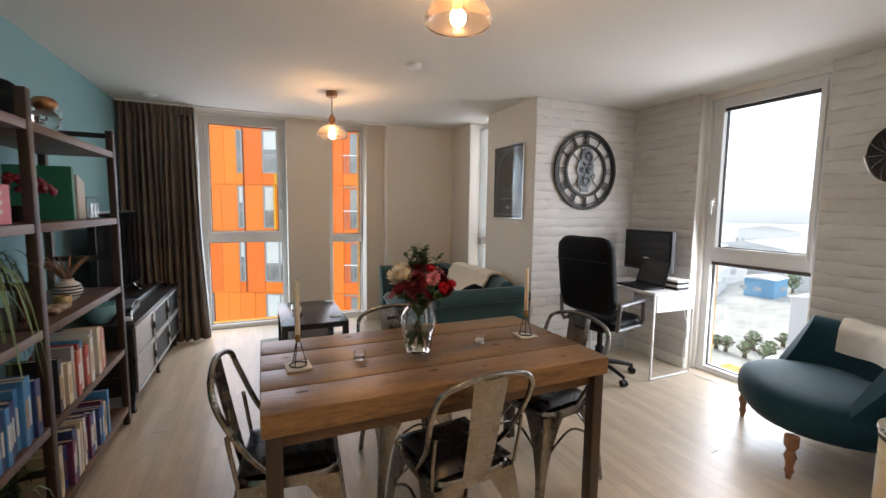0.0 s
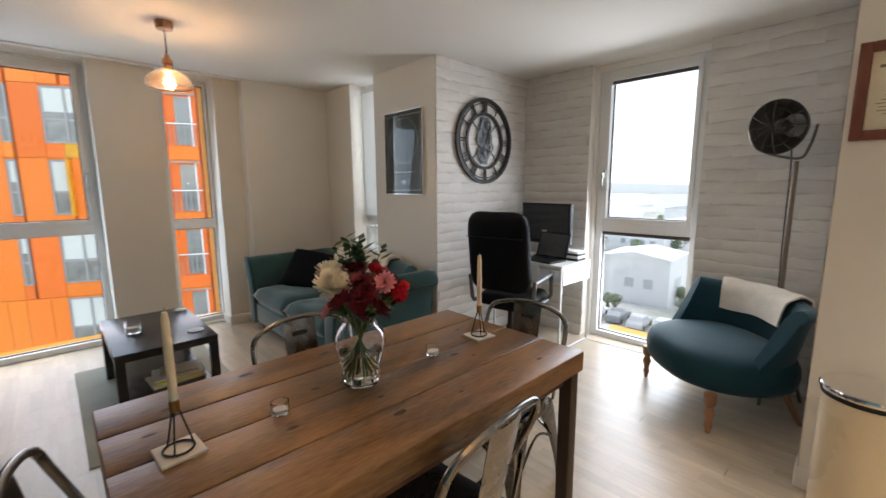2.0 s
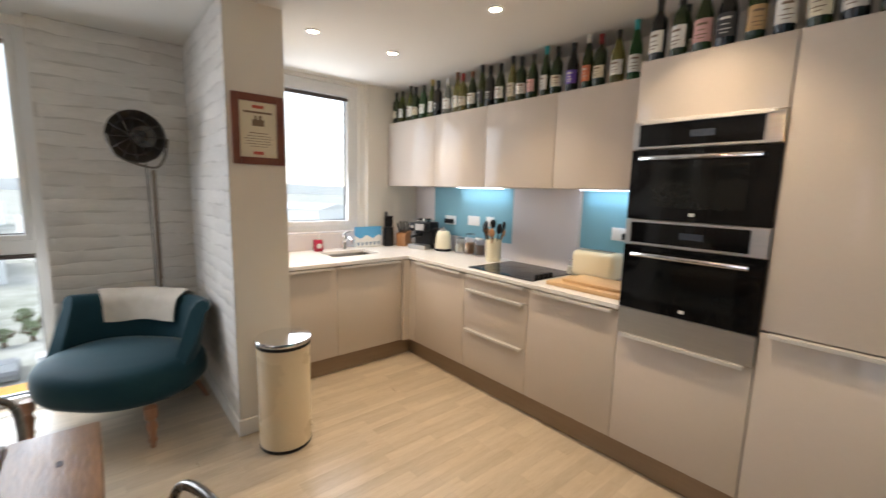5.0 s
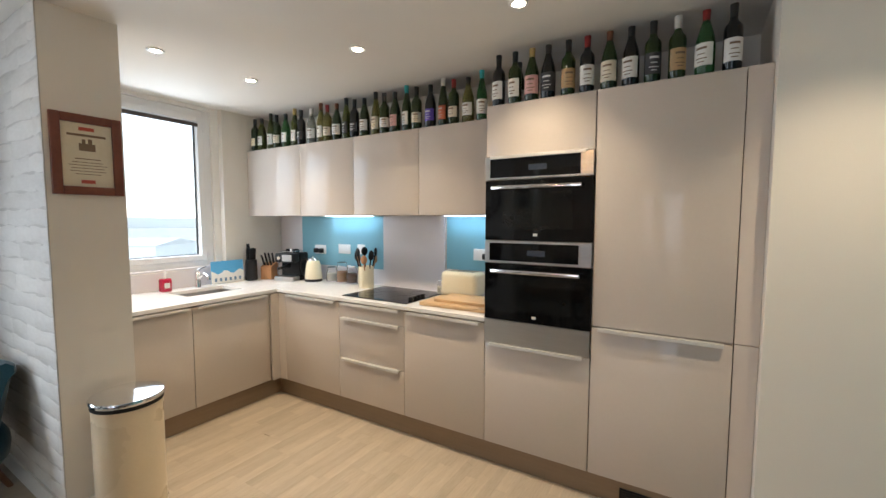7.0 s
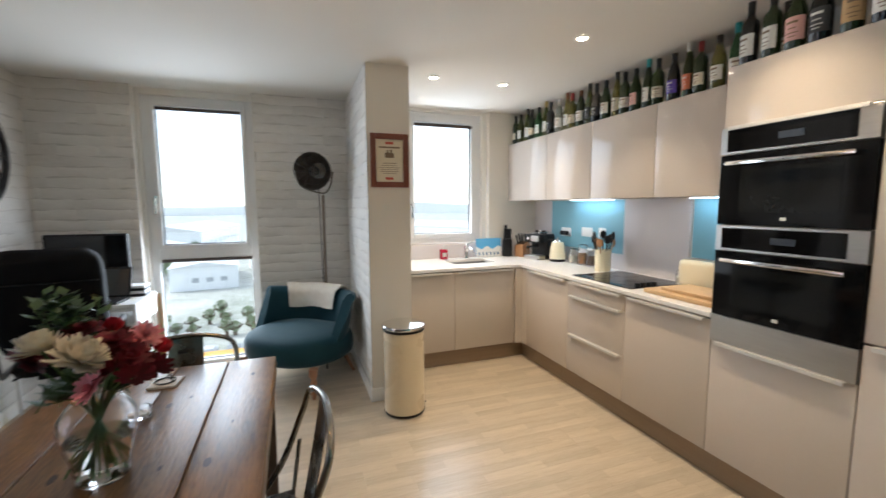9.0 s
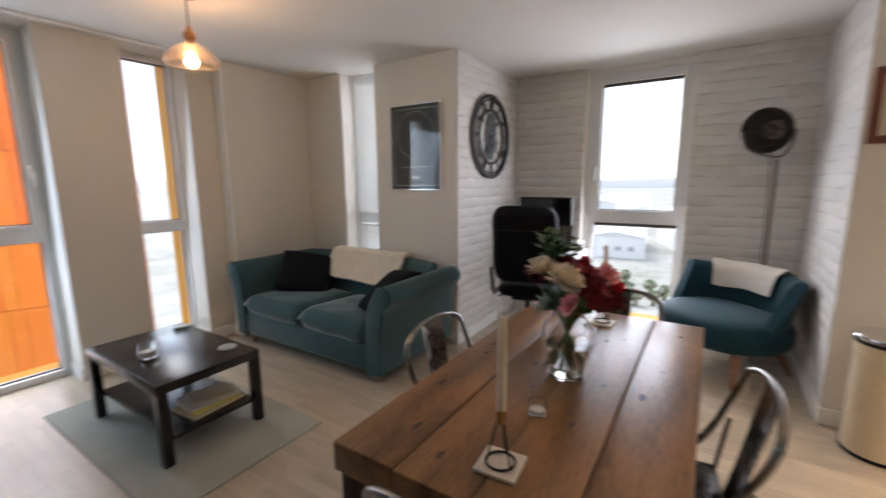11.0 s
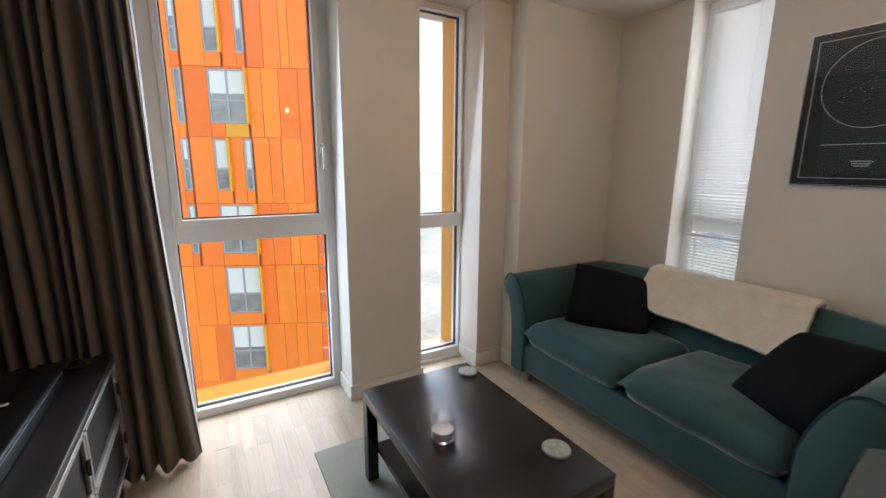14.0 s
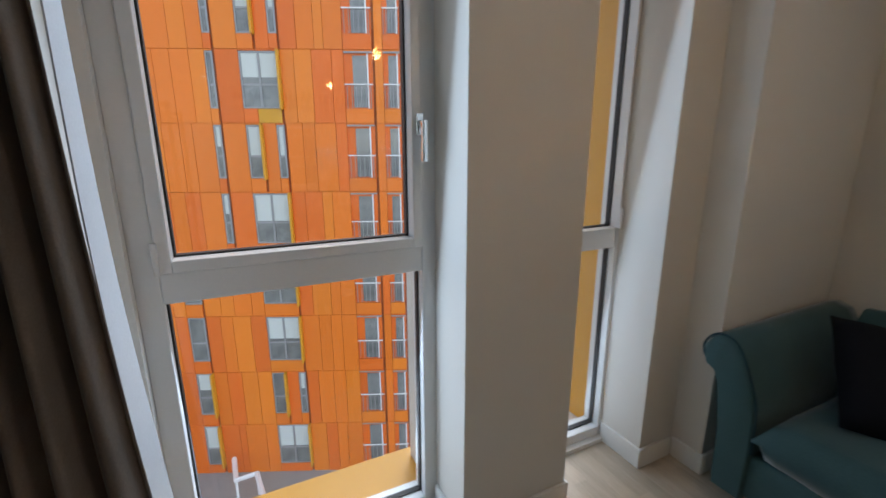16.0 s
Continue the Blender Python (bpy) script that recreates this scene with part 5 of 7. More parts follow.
def spider_plant(y, z, seed, n=70):
    p = thing("spider_plant", pose(-0.72, y, z), "leafy spider plant with long arching thin leaves", "plant", "plants on the bookcase")
    part("pot", lathe([(0, 0), (0.055, 0), (0.075, 0.11), (0.07, 0.11), (0.062, 0.09), (0, 0.09)], 20), colour("clay_pot", (0.3, 0.13, 0.07), 0.7), p, smooth=40)
    r = random.Random(seed)
    lb = bmesh.new()
    for i in range(n):
        a = r.uniform(-3.14, 3.14)
        reach = r.uniform(0.12, 0.27)
        ca, sa = math.cos(a) * (1.05 if math.cos(a) > 0 else 0.45), math.sin(a) * 1.2
        top = r.uniform(0.16, 0.30)
        pts = curve([(0, 0, 0.09), (reach * 0.35 * ca, reach * 0.35 * sa, top), (reach * 0.8 * ca, reach * 0.8 * sa, top + 0.02), (reach * 1.05 * ca, reach * 1.05 * sa, top - r.uniform(0.08, 0.4))], 4)
        w = Vector((-math.sin(a), math.cos(a), 0)) * 0.0062
        prev = None
        for k, q in enumerate(pts):
            s = w * (1 - (k / (len(pts) - 1)) ** 3)
            pair = (lb.verts.new(q - s), lb.verts.new(q + s))
            if prev:
                lb.faces.new((prev[0], prev[1], pair[1], pair[0]))
            prev = pair
    part("leaves", lb, mat("spider_leaf", (0.06, 0.12, 0.03), (0.18, 0.26, 0.09), 0.5, scale=12, island=0.35), p, "long thin arching leaves", smooth=80)


spider_plant(2.28, SHELF[2], 4, 110)
spider_plant(2.24, SHELF[0], 9, 50)

# ---- picture, certificate, clock ----
pc = thing("framed_star_map", pose(XP, 3.858, 1.708, 90, 0, -90), "black framed star map print behind glass", "picture")
part("backing", box((-0.258, -0.355, 0.001), (0.258, 0.355, 0.016), 0.001), POSTER, pc)
fb = bmesh.new()
for lo, hi in (((-0.265, -0.362, 0), (-0.2585, 0.362, 0.026)), ((0.2585, -0.362, 0), (0.265, 0.362, 0.026)), ((-0.2585, -0.362, 0), (0.2585, -0.3555, 0.026)), ((-0.2585, 0.3555, 0), (0.2585, 0.362, 0.026))):
    box(lo, hi, 0.001, bm=fb)
part("frame", fb, CHROME, pc, "thin silver frame")
lb = bmesh.new()
for lo, hi in (((-0.232, -0.325, 0.0165), (-0.229, 0.325, 0.0172)), ((0.229, -0.325, 0.0165), (0.232, 0.325, 0.0172)), ((-0.229, -0.325, 0.0165), (0.229, -0.322, 0.0172)), ((-0.229, 0.322, 0.0165), (0.229, 0.325, 0.0172)), ((-0.16, -0.165, 0.0165), (0.16, -0.162, 0.0172))):
    box(lo, hi, bm=lb)
for k in range(3):
    box((-0.04 + 0.006 * k, -0.245 - 0.011 * k, 0.0165), (0.04 - 0.006 * k, -0.241 - 0.011 * k, 0.0172), bm=lb)
part("print_lines", lb, LINEW, pc, "thin white border and small caption bars")
part("print_circle", tube([(0.195 * math.cos(k * 0.0785), 0.105 + 0.195 * math.sin(k * 0.0785), 0.0168) for k in range(80)], 0.0016, 4, True), LINEW, pc, "thin white circle")
st = bmesh.new()
for k in range(150):
    a, q = rk.random() * 6.28, 0.18 * rk.random() ** 0.6
    x, y = q * math.cos(a), 0.105 + q * math.sin(a) * 0.55
    s = rk.uniform(0.0006, 0.0016)
    box((x - s, y - s, 0.0165), (x + s, y + s, 0.017), bm=st)
part("print_stars", st, LINEW, pc)
gp = part("glass", box((-0.258, -0.355, 0.0185), (0.258, 0.355, 0.0205)), PANE, pc, "clear picture glass")

ce = thing("framed_certificate", pose(2.68, 0.880, 1.783, 90, 0, -90), "cream certificate in a red brown wooden frame", "picture")
fb = bmesh.new()
for lo, hi in (((-0.139, -0.19, 0), (-0.100, 0.19, 0.02)), ((0.100, -0.19, 0), (0.139, 0.19, 0.02)), ((-0.100, -0.19, 0), (0.100, -0.15, 0.02)), ((-0.100, 0.15, 0), (0.100, 0.19, 0.02))):
    box(lo, hi, 0.004, bm=fb)
part("frame", fb, REDWOOD, ce, smooth=40)
part("paper", box((-0.0995, -0.1495, 0.001), (0.0995, 0.1495, 0.006)), PAPERC, ce)
ib, rb2, rb4 = bmesh.new(), bmesh.new(), bmesh.new()
box((-0.03, 0.115, 0.0062), (0.03, 0.132, 0.0068), bm=rb2)
box((-0.03, -0.135, 0.0062), (0.025, -0.118, 0.0068), bm=rb4)
box((-0.075, 0.088, 0.0062), (0.075, 0.099, 0.0068), bm=ib)
box((-0.05, -0.02, 0.0062), (0.05, -0.016, 0.0068), bm=ib)
for k in range(5):
    w = (0.06, 0.075, 0.065, 0.07, 0.05)[k]
    box((-w, -0.036 - k * 0.014, 0.0062), (w, -0.033 - k * 0.014, 0.0066), bm=ib)
box((-0.032, 0.02, 0.0062), (0.032, 0.055, 0.0066), bm=ib)
box((-0.02, 0.055, 0.0062), (-0.006, 0.075, 0.0066), bm=ib)
box((0.004, 0.055, 0.0062), (0.02, 0.078, 0.0066), bm=ib)
part("printed_text", ib, INK, ce, "brown print and a small emblem")
part("red_banner", rb2, REDINK, ce, "red printed banner")
part("red_banner", rb4, REDINK, ce, "red printed banner")

ck = thing("wall_clock", pose(3.165, YC - 0.012, 1.815, 90, 0, 0), "large black skeleton wall clock with roman numerals", "clock")
R1 = 0.375


def flat_ring(r0, r1, z0, z1, n=72):
    bm = bmesh.new()
    rings = [[bm.verts.new((r * math.cos(2 * math.pi * k / n), r * math.sin(2 * math.pi * k / n), z)) for r, z in ((r0, z0), (r1, z0), (r1, z1), (r0, z1))] for k in range(n)]
    ring_faces(bm, rings, closed=True)
    return bm


part("outer_ring", flat_ring(0.345, R1, 0.006, 0.026), IRON, ck, smooth=40)
part("outer_wire", flat_ring(0.322, 0.330, 0.010, 0.020), IRON, ck, smooth=40)
part("inner_ring", flat_ring(0.225, 0.25, 0.008, 0.024), IRON, ck, smooth=40)
NUM = {1: "I", 2: "II", 3: "III", 4: "IIII", 5: "V", 6: "VI", 7: "VII", 8: "VIII", 9: "IX", 10: "X", 11: "XI", 12: "XII"}
for k, w in NUM.items():
    a = math.pi / 2 - k * math.pi / 6
    bm = bmesh.new()
    for j, ch_ in enumerate(w):
        x0 = (j - (len(w) - 1) / 2) * 0.021
        for lean in ((0,) if ch_ == "I" else (-0.01, 0.01)):
            top, bot = (x0 + lean, x0 - lean * (1 if ch_ == "X" else 0))
            vs_ = [bm.verts.new(q) for q in ((top - 0.004, 0.345, 0.021), (top + 0.004, 0.345, 0.021), (bot + 0.004, 0.25, 0.021), (bot - 0.004, 0.25, 0.021))]
            vb_ = [bm.verts.new((v.co.x, v.co.y, 0.012)) for v in vs_]
            ring_faces(bm, [vs_, vb_])
    part("numeral", bm, IRON, ck, m=Matrix.Rotation(a - math.pi / 2, 4, "Z"))


def gear(cx, cy, r, teeth, z0, z1):
    bm = bmesh.new()
    n = teeth * 4
    out = [(cx + (r if (k // 2) % 2 else r * 0.88) * math.cos(6.2832 * k / n), cy + (r if (k // 2) % 2 else r * 0.88) * math.sin(6.2832 * k / n)) for k in range(n)]
    inn = [(cx + r * 0.62 * math.cos(6.2832 * k / n), cy + r * 0.62 * math.sin(6.2832 * k / n)) for k in range(n)]
    rings = [[bm.verts.new((out[k][0], out[k][1], z0)), bm.verts.new((out[k][0], out[k][1], z1)), bm.verts.new((inn[k][0], inn[k][1], z1)), bm.verts.new((inn[k][0], inn[k][1], z0))] for k in range(n)]
    ring_faces(bm, rings, closed=True)
    for k in range(3):
        a = k * 1.047
        rod((cx - r * 0.7 * math.cos(a), cy - r * 0.7 * math.sin(a), (z0 + z1) / 2), (cx + r * 0.7 * math.cos(a), cy + r * 0.7 * math.sin(a), (z0 + z1) / 2), r * 0.06, seg=6, bm=bm)
    rod((cx, cy, z0 - 0.004), (cx, cy, z1 + 0.006), r * 0.2, seg=14, bm=bm)
    return bm


GEARM = mat("dark_pewter_gear", (0.08, 0.085, 0.09), (0.16, 0.165, 0.17), 0.4, 0.7, scale=20)
for cx, cy, r, tn in ((0.0, 0.03, 0.105, 28), (0.01, 0.135, 0.075, 20), (-0.01, -0.105, 0.085, 24), (-0.065, 0.005, 0.05, 14), (0.07, -0.05, 0.045, 14)):
    part("gear", gear(cx, cy, r, tn, 0.008 + 0.004 * (tn % 3), 0.014 + 0.004 * (tn % 3)), GEARM, ck, "pewter gear wheel", smooth=30)
part("backplate", box((-0.05, -0.20, 0.002), (0.05, 0.21, 0.0075), 0.02), GEARM, ck)
for ang2, ln, w in ((radians(90 - 25), 0.15, 0.007), (radians(-120), 0.21, 0.005)):
    part("hand", box((-0.02, -w, 0.03), (ln, w, 0.032)), BLACK, ck, "black pointer", m=Matrix.Rotation(ang2, 4, "Z"))
for k in range(4):
    a = k * math.pi / 2 + math.pi / 4
    part("spoke", rod((0.08 * math.cos(a), 0.08 * math.sin(a), 0.01), (0.235 * math.cos(a), 0.235 * math.sin(a), 0.012), 0.005, seg=6), IRON, ck)

# ---- desk, screens, office chair ----
dk = thing("desk", pose(3.26, 2.655, 0), "small white desk with a drawer under the top", "desk")
part("top", box((0, 0, 0.735), (0.50, 0.73, 0.755), 0.003), DESKW, dk)
part("side_panel", box((0.03, 0.001, 0.585), (0.49, 0.02, 0.7345), 0.002), DESKW, dk)
part("side_panel", box((0.03, 0.71, 0.585), (0.49, 0.729, 0.7345), 0.002), DESKW, dk)
part("drawer", box((0.002, 0.24, 0.60), (0.03, 0.70, 0.733), 0.002), DESKW, dk, "white drawer front")
part("under_panel", box((0.03, 0.021, 0.585), (0.49, 0.709, 0.60)), DESKW, dk)
for y in (0.0, 0.704):
    part("leg_frame", tube([(0.013, y + 0.013, 0.735), (0.013, y + 0.013, 0.013), (0.487, y + 0.013, 0.013), (0.487, y + 0.013, 0.735)], 0.012, 4), DESKW, dk, "white square steel leg frame")
mn = thing("monitor", pose(3.61, 3.045, 0.756, 0, 0, -4), "black desktop monitor on a stand", "monitor")
part("stand", lathe([(0, 0), (0.10, 0), (0.10, 0.008), (0.02, 0.02), (0.018, 0.16), (0, 0.16)], 20, squash=1.1), BLACK, mn, smooth=40)
part("case", box((-0.015, -0.272, 0.125), (0.035, 0.272, 0.50), 0.008), BLACK, mn, smooth=40)
part("screen", box((-0.017, -0.255, 0.155), (-0.0155, 0.255, 0.487)), SCREEN, mn, "dark screen")
part("badge", box((-0.0175, -0.03, 0.134), (-0.016, 0.03, 0.146)), LINEW, mn)
part("standby_note", box((-0.0185, -0.03, 0.235), (-0.0172, 0.03, 0.25)), LINEW, mn, "small pale message bar")
part("standby_note", box((-0.0185, -0.02, 0.20), (-0.0172, 0.02, 0.208)), LINEW, mn)
lt = thing("laptop", pose(3.40, 2.93, 0.756, 0, 0, -6), "open black laptop on the desk", "laptop")
part("keyboard_half", box((-0.11, -0.165, 0), (0.11, 0.165, 0.018), 0.004), BLACK, lt, smooth=40)
part("screen_half", box((-0.006, -0.165, 0), (0.006, 0.165, 0.235), 0.004), BLACK, lt, m=Matrix.Translation((0.105, 0, 0.016)) @ Matrix.Rotation(radians(18), 4, "Y"), smooth=40)
part("screen", box((-0.0075, -0.15, 0.015), (-0.0065, 0.15, 0.22)), SCREEN, lt, m=Matrix.Translation((0.105, 0, 0.016)) @ Matrix.Rotation(radians(18), 4, "Y"))
for k in range(4):
    tagged(part("paper_stack", box((3.56, 2.68, 0.756 + k * 0.022), (3.70, 2.86, 0.776 + k * 0.022), 0.002), (BLACK, WHITE)[k % 2]), "flat box of papers piled beside the monitor", "box", "stacked boxes on the desk")
wcm = thing("speaker", pose(3.35, 3.28, 0.756), "small black desktop speaker", "speaker")
part("case", box((-0.03, -0.03, 0), (0.03, 0.03, 0.08), 0.01, 3), BLACK, wcm, smooth=40)
cbm = tube(curve([(3.68, 2.70, 0.58), (3.70, 2.66, 0.40), (3.71, 2.70, 0.18), (3.74, 2.66, 0.02), (3.76, 2.40, 0.008), (3.78, 1.95, 0.008)], 8), 0.004, 6)
tagged(part("cable", cbm, WHITE, smooth=60), "white power cable hanging behind the desk", "cable")

oc = thing("office_chair", pose(2.99, 2.965, 0, 0, 0, 102), "tall black leather office chair on castors", "chair")  # seat looks to local -y


def slab(size, m, k=0.35):
    return cushion(size, n=18, power=0.27, wrinkle=0.006, seed=5, m=m, corner=0.13)


LEATH = mat("black_bonded_leather", (0.003, 0.003, 0.004), (0.006, 0.006, 0.007), 0.5, scale=12, fine=160, bump=0.0008, Specular_IOR_Level=0.1)
part("back", slab((0.54, 0.67, 0.15), Matrix.Translation((0, 0.235, 0.90)) @ Matrix.Rotation(radians(90 - 9), 4, "X")), LEATH, oc, "tall padded back", smooth=70)
part("seam", tube(curve([(-0.235, 0.335, 1.03), (0, 0.345, 1.03), (0.235, 0.335, 1.03)], 5), 0.004, 5), BLACK, oc)
part("seat", slab((0.50, 0.50, 0.12), Matrix.Translation((0, -0.04, 0.49))), LEATH, oc, "padded seat", smooth=70)
for sx in (-1, 1):
    ar = tube([(sx * 0.27, 0.18, 0.50), (sx * 0.285, 0.19, 0.68), (sx * 0.285, -0.16, 0.69), (sx * 0.285, -0.17, 0.52), (sx * 0.26, -0.17, 0.47), (sx * 0.26, 0.17, 0.47)], 0.017, 8, True)
    part("armrest", ar, mat("grey_plastic_arm", (0.10, 0.10, 0.11), (0.15, 0.15, 0.16), 0.3), oc, "looped plastic armrest", smooth=50)
part("column", rod((0, 0, 0.06), (0, 0, 0.43), 0.024, bm=rod((0, 0, 0.06), (0, 0, 0.25), 0.036)), BLACK, oc, smooth=40)
part("plate", box((-0.12, -0.12, 0.41), (0.12, 0.14, 0.435), 0.006), BLACK, oc)
for k in range(5):
    a = k * 2 * math.pi / 5 + 0.35
    d = Vector((math.cos(a), math.sin(a), 0))
    ft = part("spider_leg", tube([d * 0.03 + Vector((0, 0, 0.115)), d * 0.18 + Vector((0, 0, 0.10)), d * 0.30 + Vector((0, 0, 0.075))], [0.026, 0.022, 0.016], 8, flat=0.8), BLACK, oc, smooth=50)
    s = d.cross(Vector((0, 0, 1))) * 0.024
    wb = rod(d * 0.30 - s + Vector((0, 0, 0.027)), d * 0.30 - s * 0.2 + Vector((0, 0, 0.027)), 0.027, seg=14)
    rod(d * 0.30 + s + Vector((0, 0, 0.027)), d * 0.30 + s * 0.2 + Vector((0, 0, 0.027)), 0.027, seg=14, bm=wb)
    rod(d * 0.30 + Vector((0, 0, 0.02)), d * 0.30 + Vector((0, 0, 0.08)), 0.008, seg=8, bm=wb)
    part("castor", wb, BLACK, ft, smooth=40)
part("lever", tube([(0.1, 0, 0.42), (0.24, -0.02, 0.40), (0.27, -0.02, 0.385)], 0.008, 6), BLACK, oc)

# ---- armchair: local -y is its front ----
ac = thing("armchair", pose(3.32, 1.52, 0, 0, 0, -133), "petrol velvet occasional chair with curved back", "armchair")
bm = bmesh.new()
n = 36


def seat_outline(k, grow):
    a = 2 * math.pi * k / n
    x, y = math.sin(a), -math.cos(a)
    fx = 0.445 * (abs(x) ** 0.72) * (1 if x > 0 else -1)
    fy = (-0.335 - 0.07 * (1 - abs(x) ** 2)) * abs(y) ** 0.75 if y < 0 else 0.31 * abs(y) ** 0.8
    return fx * grow, fy * grow


rings = []
for grow, z in ((0.80, 0.235), (0.93, 0.24), (0.985, 0.275), (1.0, 0.33), (0.99, 0.38), (0.95, 0.415), (0.86, 0.437), (0.70, 0.45), (0.4, 0.458), (0.1, 0.46)):
    rings.append([bm.verts.new((*seat_outline(k, grow), z)) for k in range(n)])
ring_faces(bm, rings)
part("seat", bm, VELVETDK, ac, "deep sprung velvet seat", smooth=70)
bk = bmesh.new()
rings = []


def back_lean(z):
    return 1 - 0.30 * max(0.0, (z - 0.40) / 0.35) ** 0.8


for s in range(29):
    u = s / 28 * 2 - 1
    a = u * radians(98)
    cx, cy = math.sin(a), math.cos(a)
    q = 1 - abs(u) ** 5 * 0.04
    rx, ry = 0.375, 0.335
    def pt(dr, z):
        b = a * back_lean(z)
        return Vector(((rx + dr) * math.sin(b) * (1 + 0.10 * max(0, z - 0.42)), (ry + dr) * math.cos(b) - 0.045, z))
    lo = 0.25
    hi = 0.72 + 0.03 * abs(u) ** 2
    ring = [pt(0.0, lo), pt(-0.01, 0.42), pt(-0.005, 0.54), pt(0.02, hi - 0.06), pt(0.05, hi - 0.012), pt(0.085, hi), pt(0.115, hi - 0.018), pt(0.12, hi - 0.05), pt(0.10, hi - 0.075), pt(0.08, 0.55), pt(0.06, 0.42), pt(0.055, lo)]
    rings.append([bk.verts.new(p) for p in ring])
ring_faces(bk, rings)
part("back", bk, VELVETDK, ac, "curved scrolled velvet back", smooth=60)
for sx in (-1, 1):
    lg = lathe([(0, 0), (0.012, 0), (0.016, 0.03), (0.024, 0.045), (0.017, 0.065), (0.022, 0.10), (0.030, 0.125), (0.022, 0.15), (0.018, 0.16), (0.033, 0.185), (0.034, 0.24), (0, 0.24)], 16, (sx * 0.36, -0.285))
    part("front_leg", lg, OAKLEG, ac, "turned wooden leg", smooth=50)
    part("back_leg", tube([(sx * 0.26, 0.20, 0.25), (sx * 0.28, 0.25, 0.12), (sx * 0.30, 0.31, 0.0)], [0.022, 0.018, 0.014], 8), OAKLEG, ac, smooth=50)


def chair_throw(u, v):
    a = radians(-50 + 74 * u)
    cx, cy = math.sin(a), math.cos(a)
    s = v * 3
    hi = 0.725 + 0.03 * (abs(a) / 1.71) ** 2
    if s < 1:
        dr, z = 0.136, hi - 0.16 + 0.16 * s
    elif s < 2:
        k = s - 1
        dr, z = 0.136 - 0.115 * k, hi + 0.03 * math.sin(math.pi * k) - 0.01 * k
    else:
        k = s - 2
        dr, z = 0.014 - 0.047 * k ** 0.5, hi - 0.01 - (0.165 + 0.006 * math.sin(u * 9)) * k
    w = 0.006 * noise.noise(Vector((u * 6, s * 3, 5)))
    return ((0.375 + dr + w) * cx, (0.335 + dr + w) * cy - 0.045, z + 0.006 + w)


tw = thing("wool_throw", pose(3.32, 1.52, 0, 0, 0, -133), "cream wool throw folded over the chair back", "throw")
part("cloth", sheet(chair_throw, 26, 24, 0.010), WOOL, tw, smooth=80)

# ---- film style floor lamp ----
fl = thing("floor_lamp", pose(3.62, 1.285, 0), "industrial tripod floor lamp with a wire cage", "lamp")
LAMPM = mat("aged_dark_metal", (0.10, 0.085, 0.07), (0.22, 0.19, 0.16), 0.38, 0.8, scale=16)
part("pole", rod((0, 0, 0.30), (0, 0, 1.56), 0.014), mat("aged_brown_steel", (0.16, 0.12, 0.09), (0.24, 0.19, 0.15), 0.4, 0.8), fl, smooth=40)
part("collar", lathe([(0.0, 0.56), (0.022, 0.56), (0.024, 0.60), (0.022, 0.66), (0, 0.66)], 14), LAMPM, fl, smooth=40)
for k in range(3):
    a = k * 2.094 + 0.9
    part("tripod_leg", rod((0.012 * math.cos(a), 0.012 * math.sin(a), 0.60), (0.17 * math.cos(a), 0.17 * math.sin(a), 0.0), 0.010, seg=8), LAMPM, fl, smooth=40)
HM = Matrix.Translation((-0.10, 0.075, 1.765)) @ Matrix.Scale(1.0, 4) @ Matrix.Rotation(radians(160), 4, "Z") @ Matrix.Rotation(radians(90 + 6), 4, "Y")  # local z looks out of the lamp
part("shade", lathe([(0.04, -0.13), (0.07, -0.125), (0.085, -0.08), (0.12, -0.04), (0.148, 0.02), (0.158, 0.05), (0.162, 0.05), (0.152, 0.018), (0.124, -0.044), (0.09, -0.085), (0.075, -0.132), (0.04, -0.137)], 32), LAMPM, fl, "dark spun metal shade", m=HM, smooth=50)
part("rear_cap", lathe([(0, -0.20), (0.035, -0.195), (0.045, -0.17), (0.05, -0.13), (0, -0.13)], 18), LAMPM, fl, m=HM, smooth=40)
for k in range(6):
    a = k * math.pi / 6
    part("guard_wire", tube(curve([(0.160 * math.cos(a), 0.160 * math.sin(a), 0.05), (0.1 * math.cos(a), 0.1 * math.sin(a), 0.085), (0, 0, 0.095), (-0.1 * math.cos(a), -0.1 * math.sin(a), 0.085), (-0.160 * math.cos(a), -0.160 * math.sin(a), 0.05)], 4), 0.0022, 5), IRON, fl, m=HM)
for r, z in ((0.160, 0.05), (0.11, 0.081)):
    part("guard_ring", tube([(r * math.cos(j * 0.2094), r * math.sin(j * 0.2094), z) for j in range(30)], 0.0026, 5, True), IRON, fl, m=HM)
part("bulb", lathe([(0, -0.10), (0.018, -0.10), (0.02, -0.06), (0.04, -0.02), (0.042, 0.01), (0.025, 0.035), (0, 0.04)], 18), clear("frosted_bulb", (0.8, 0.78, 0.74), 0.4), fl, "unlit bulb", m=HM, smooth=50)
part("yoke", tube(curve([(-0.13, 0.235, 1.765), (-0.08, 0.19, 1.64), (0, 0, 1.575), (-0.07, -0.06, 1.64), (-0.07, -0.085, 1.765)], 5), 0.008, 6), LAMPM, fl, smooth=50)
part("flex", tube(curve([(0.03, 0.04, 1.72), (0.05, 0.03, 1.5), (0.03, 0.025, 1.1), (0.035, 0.02, 0.7), (0.03, 0.02, 0.02)], 6), 0.004, 6), BLACK, fl, smooth=60)

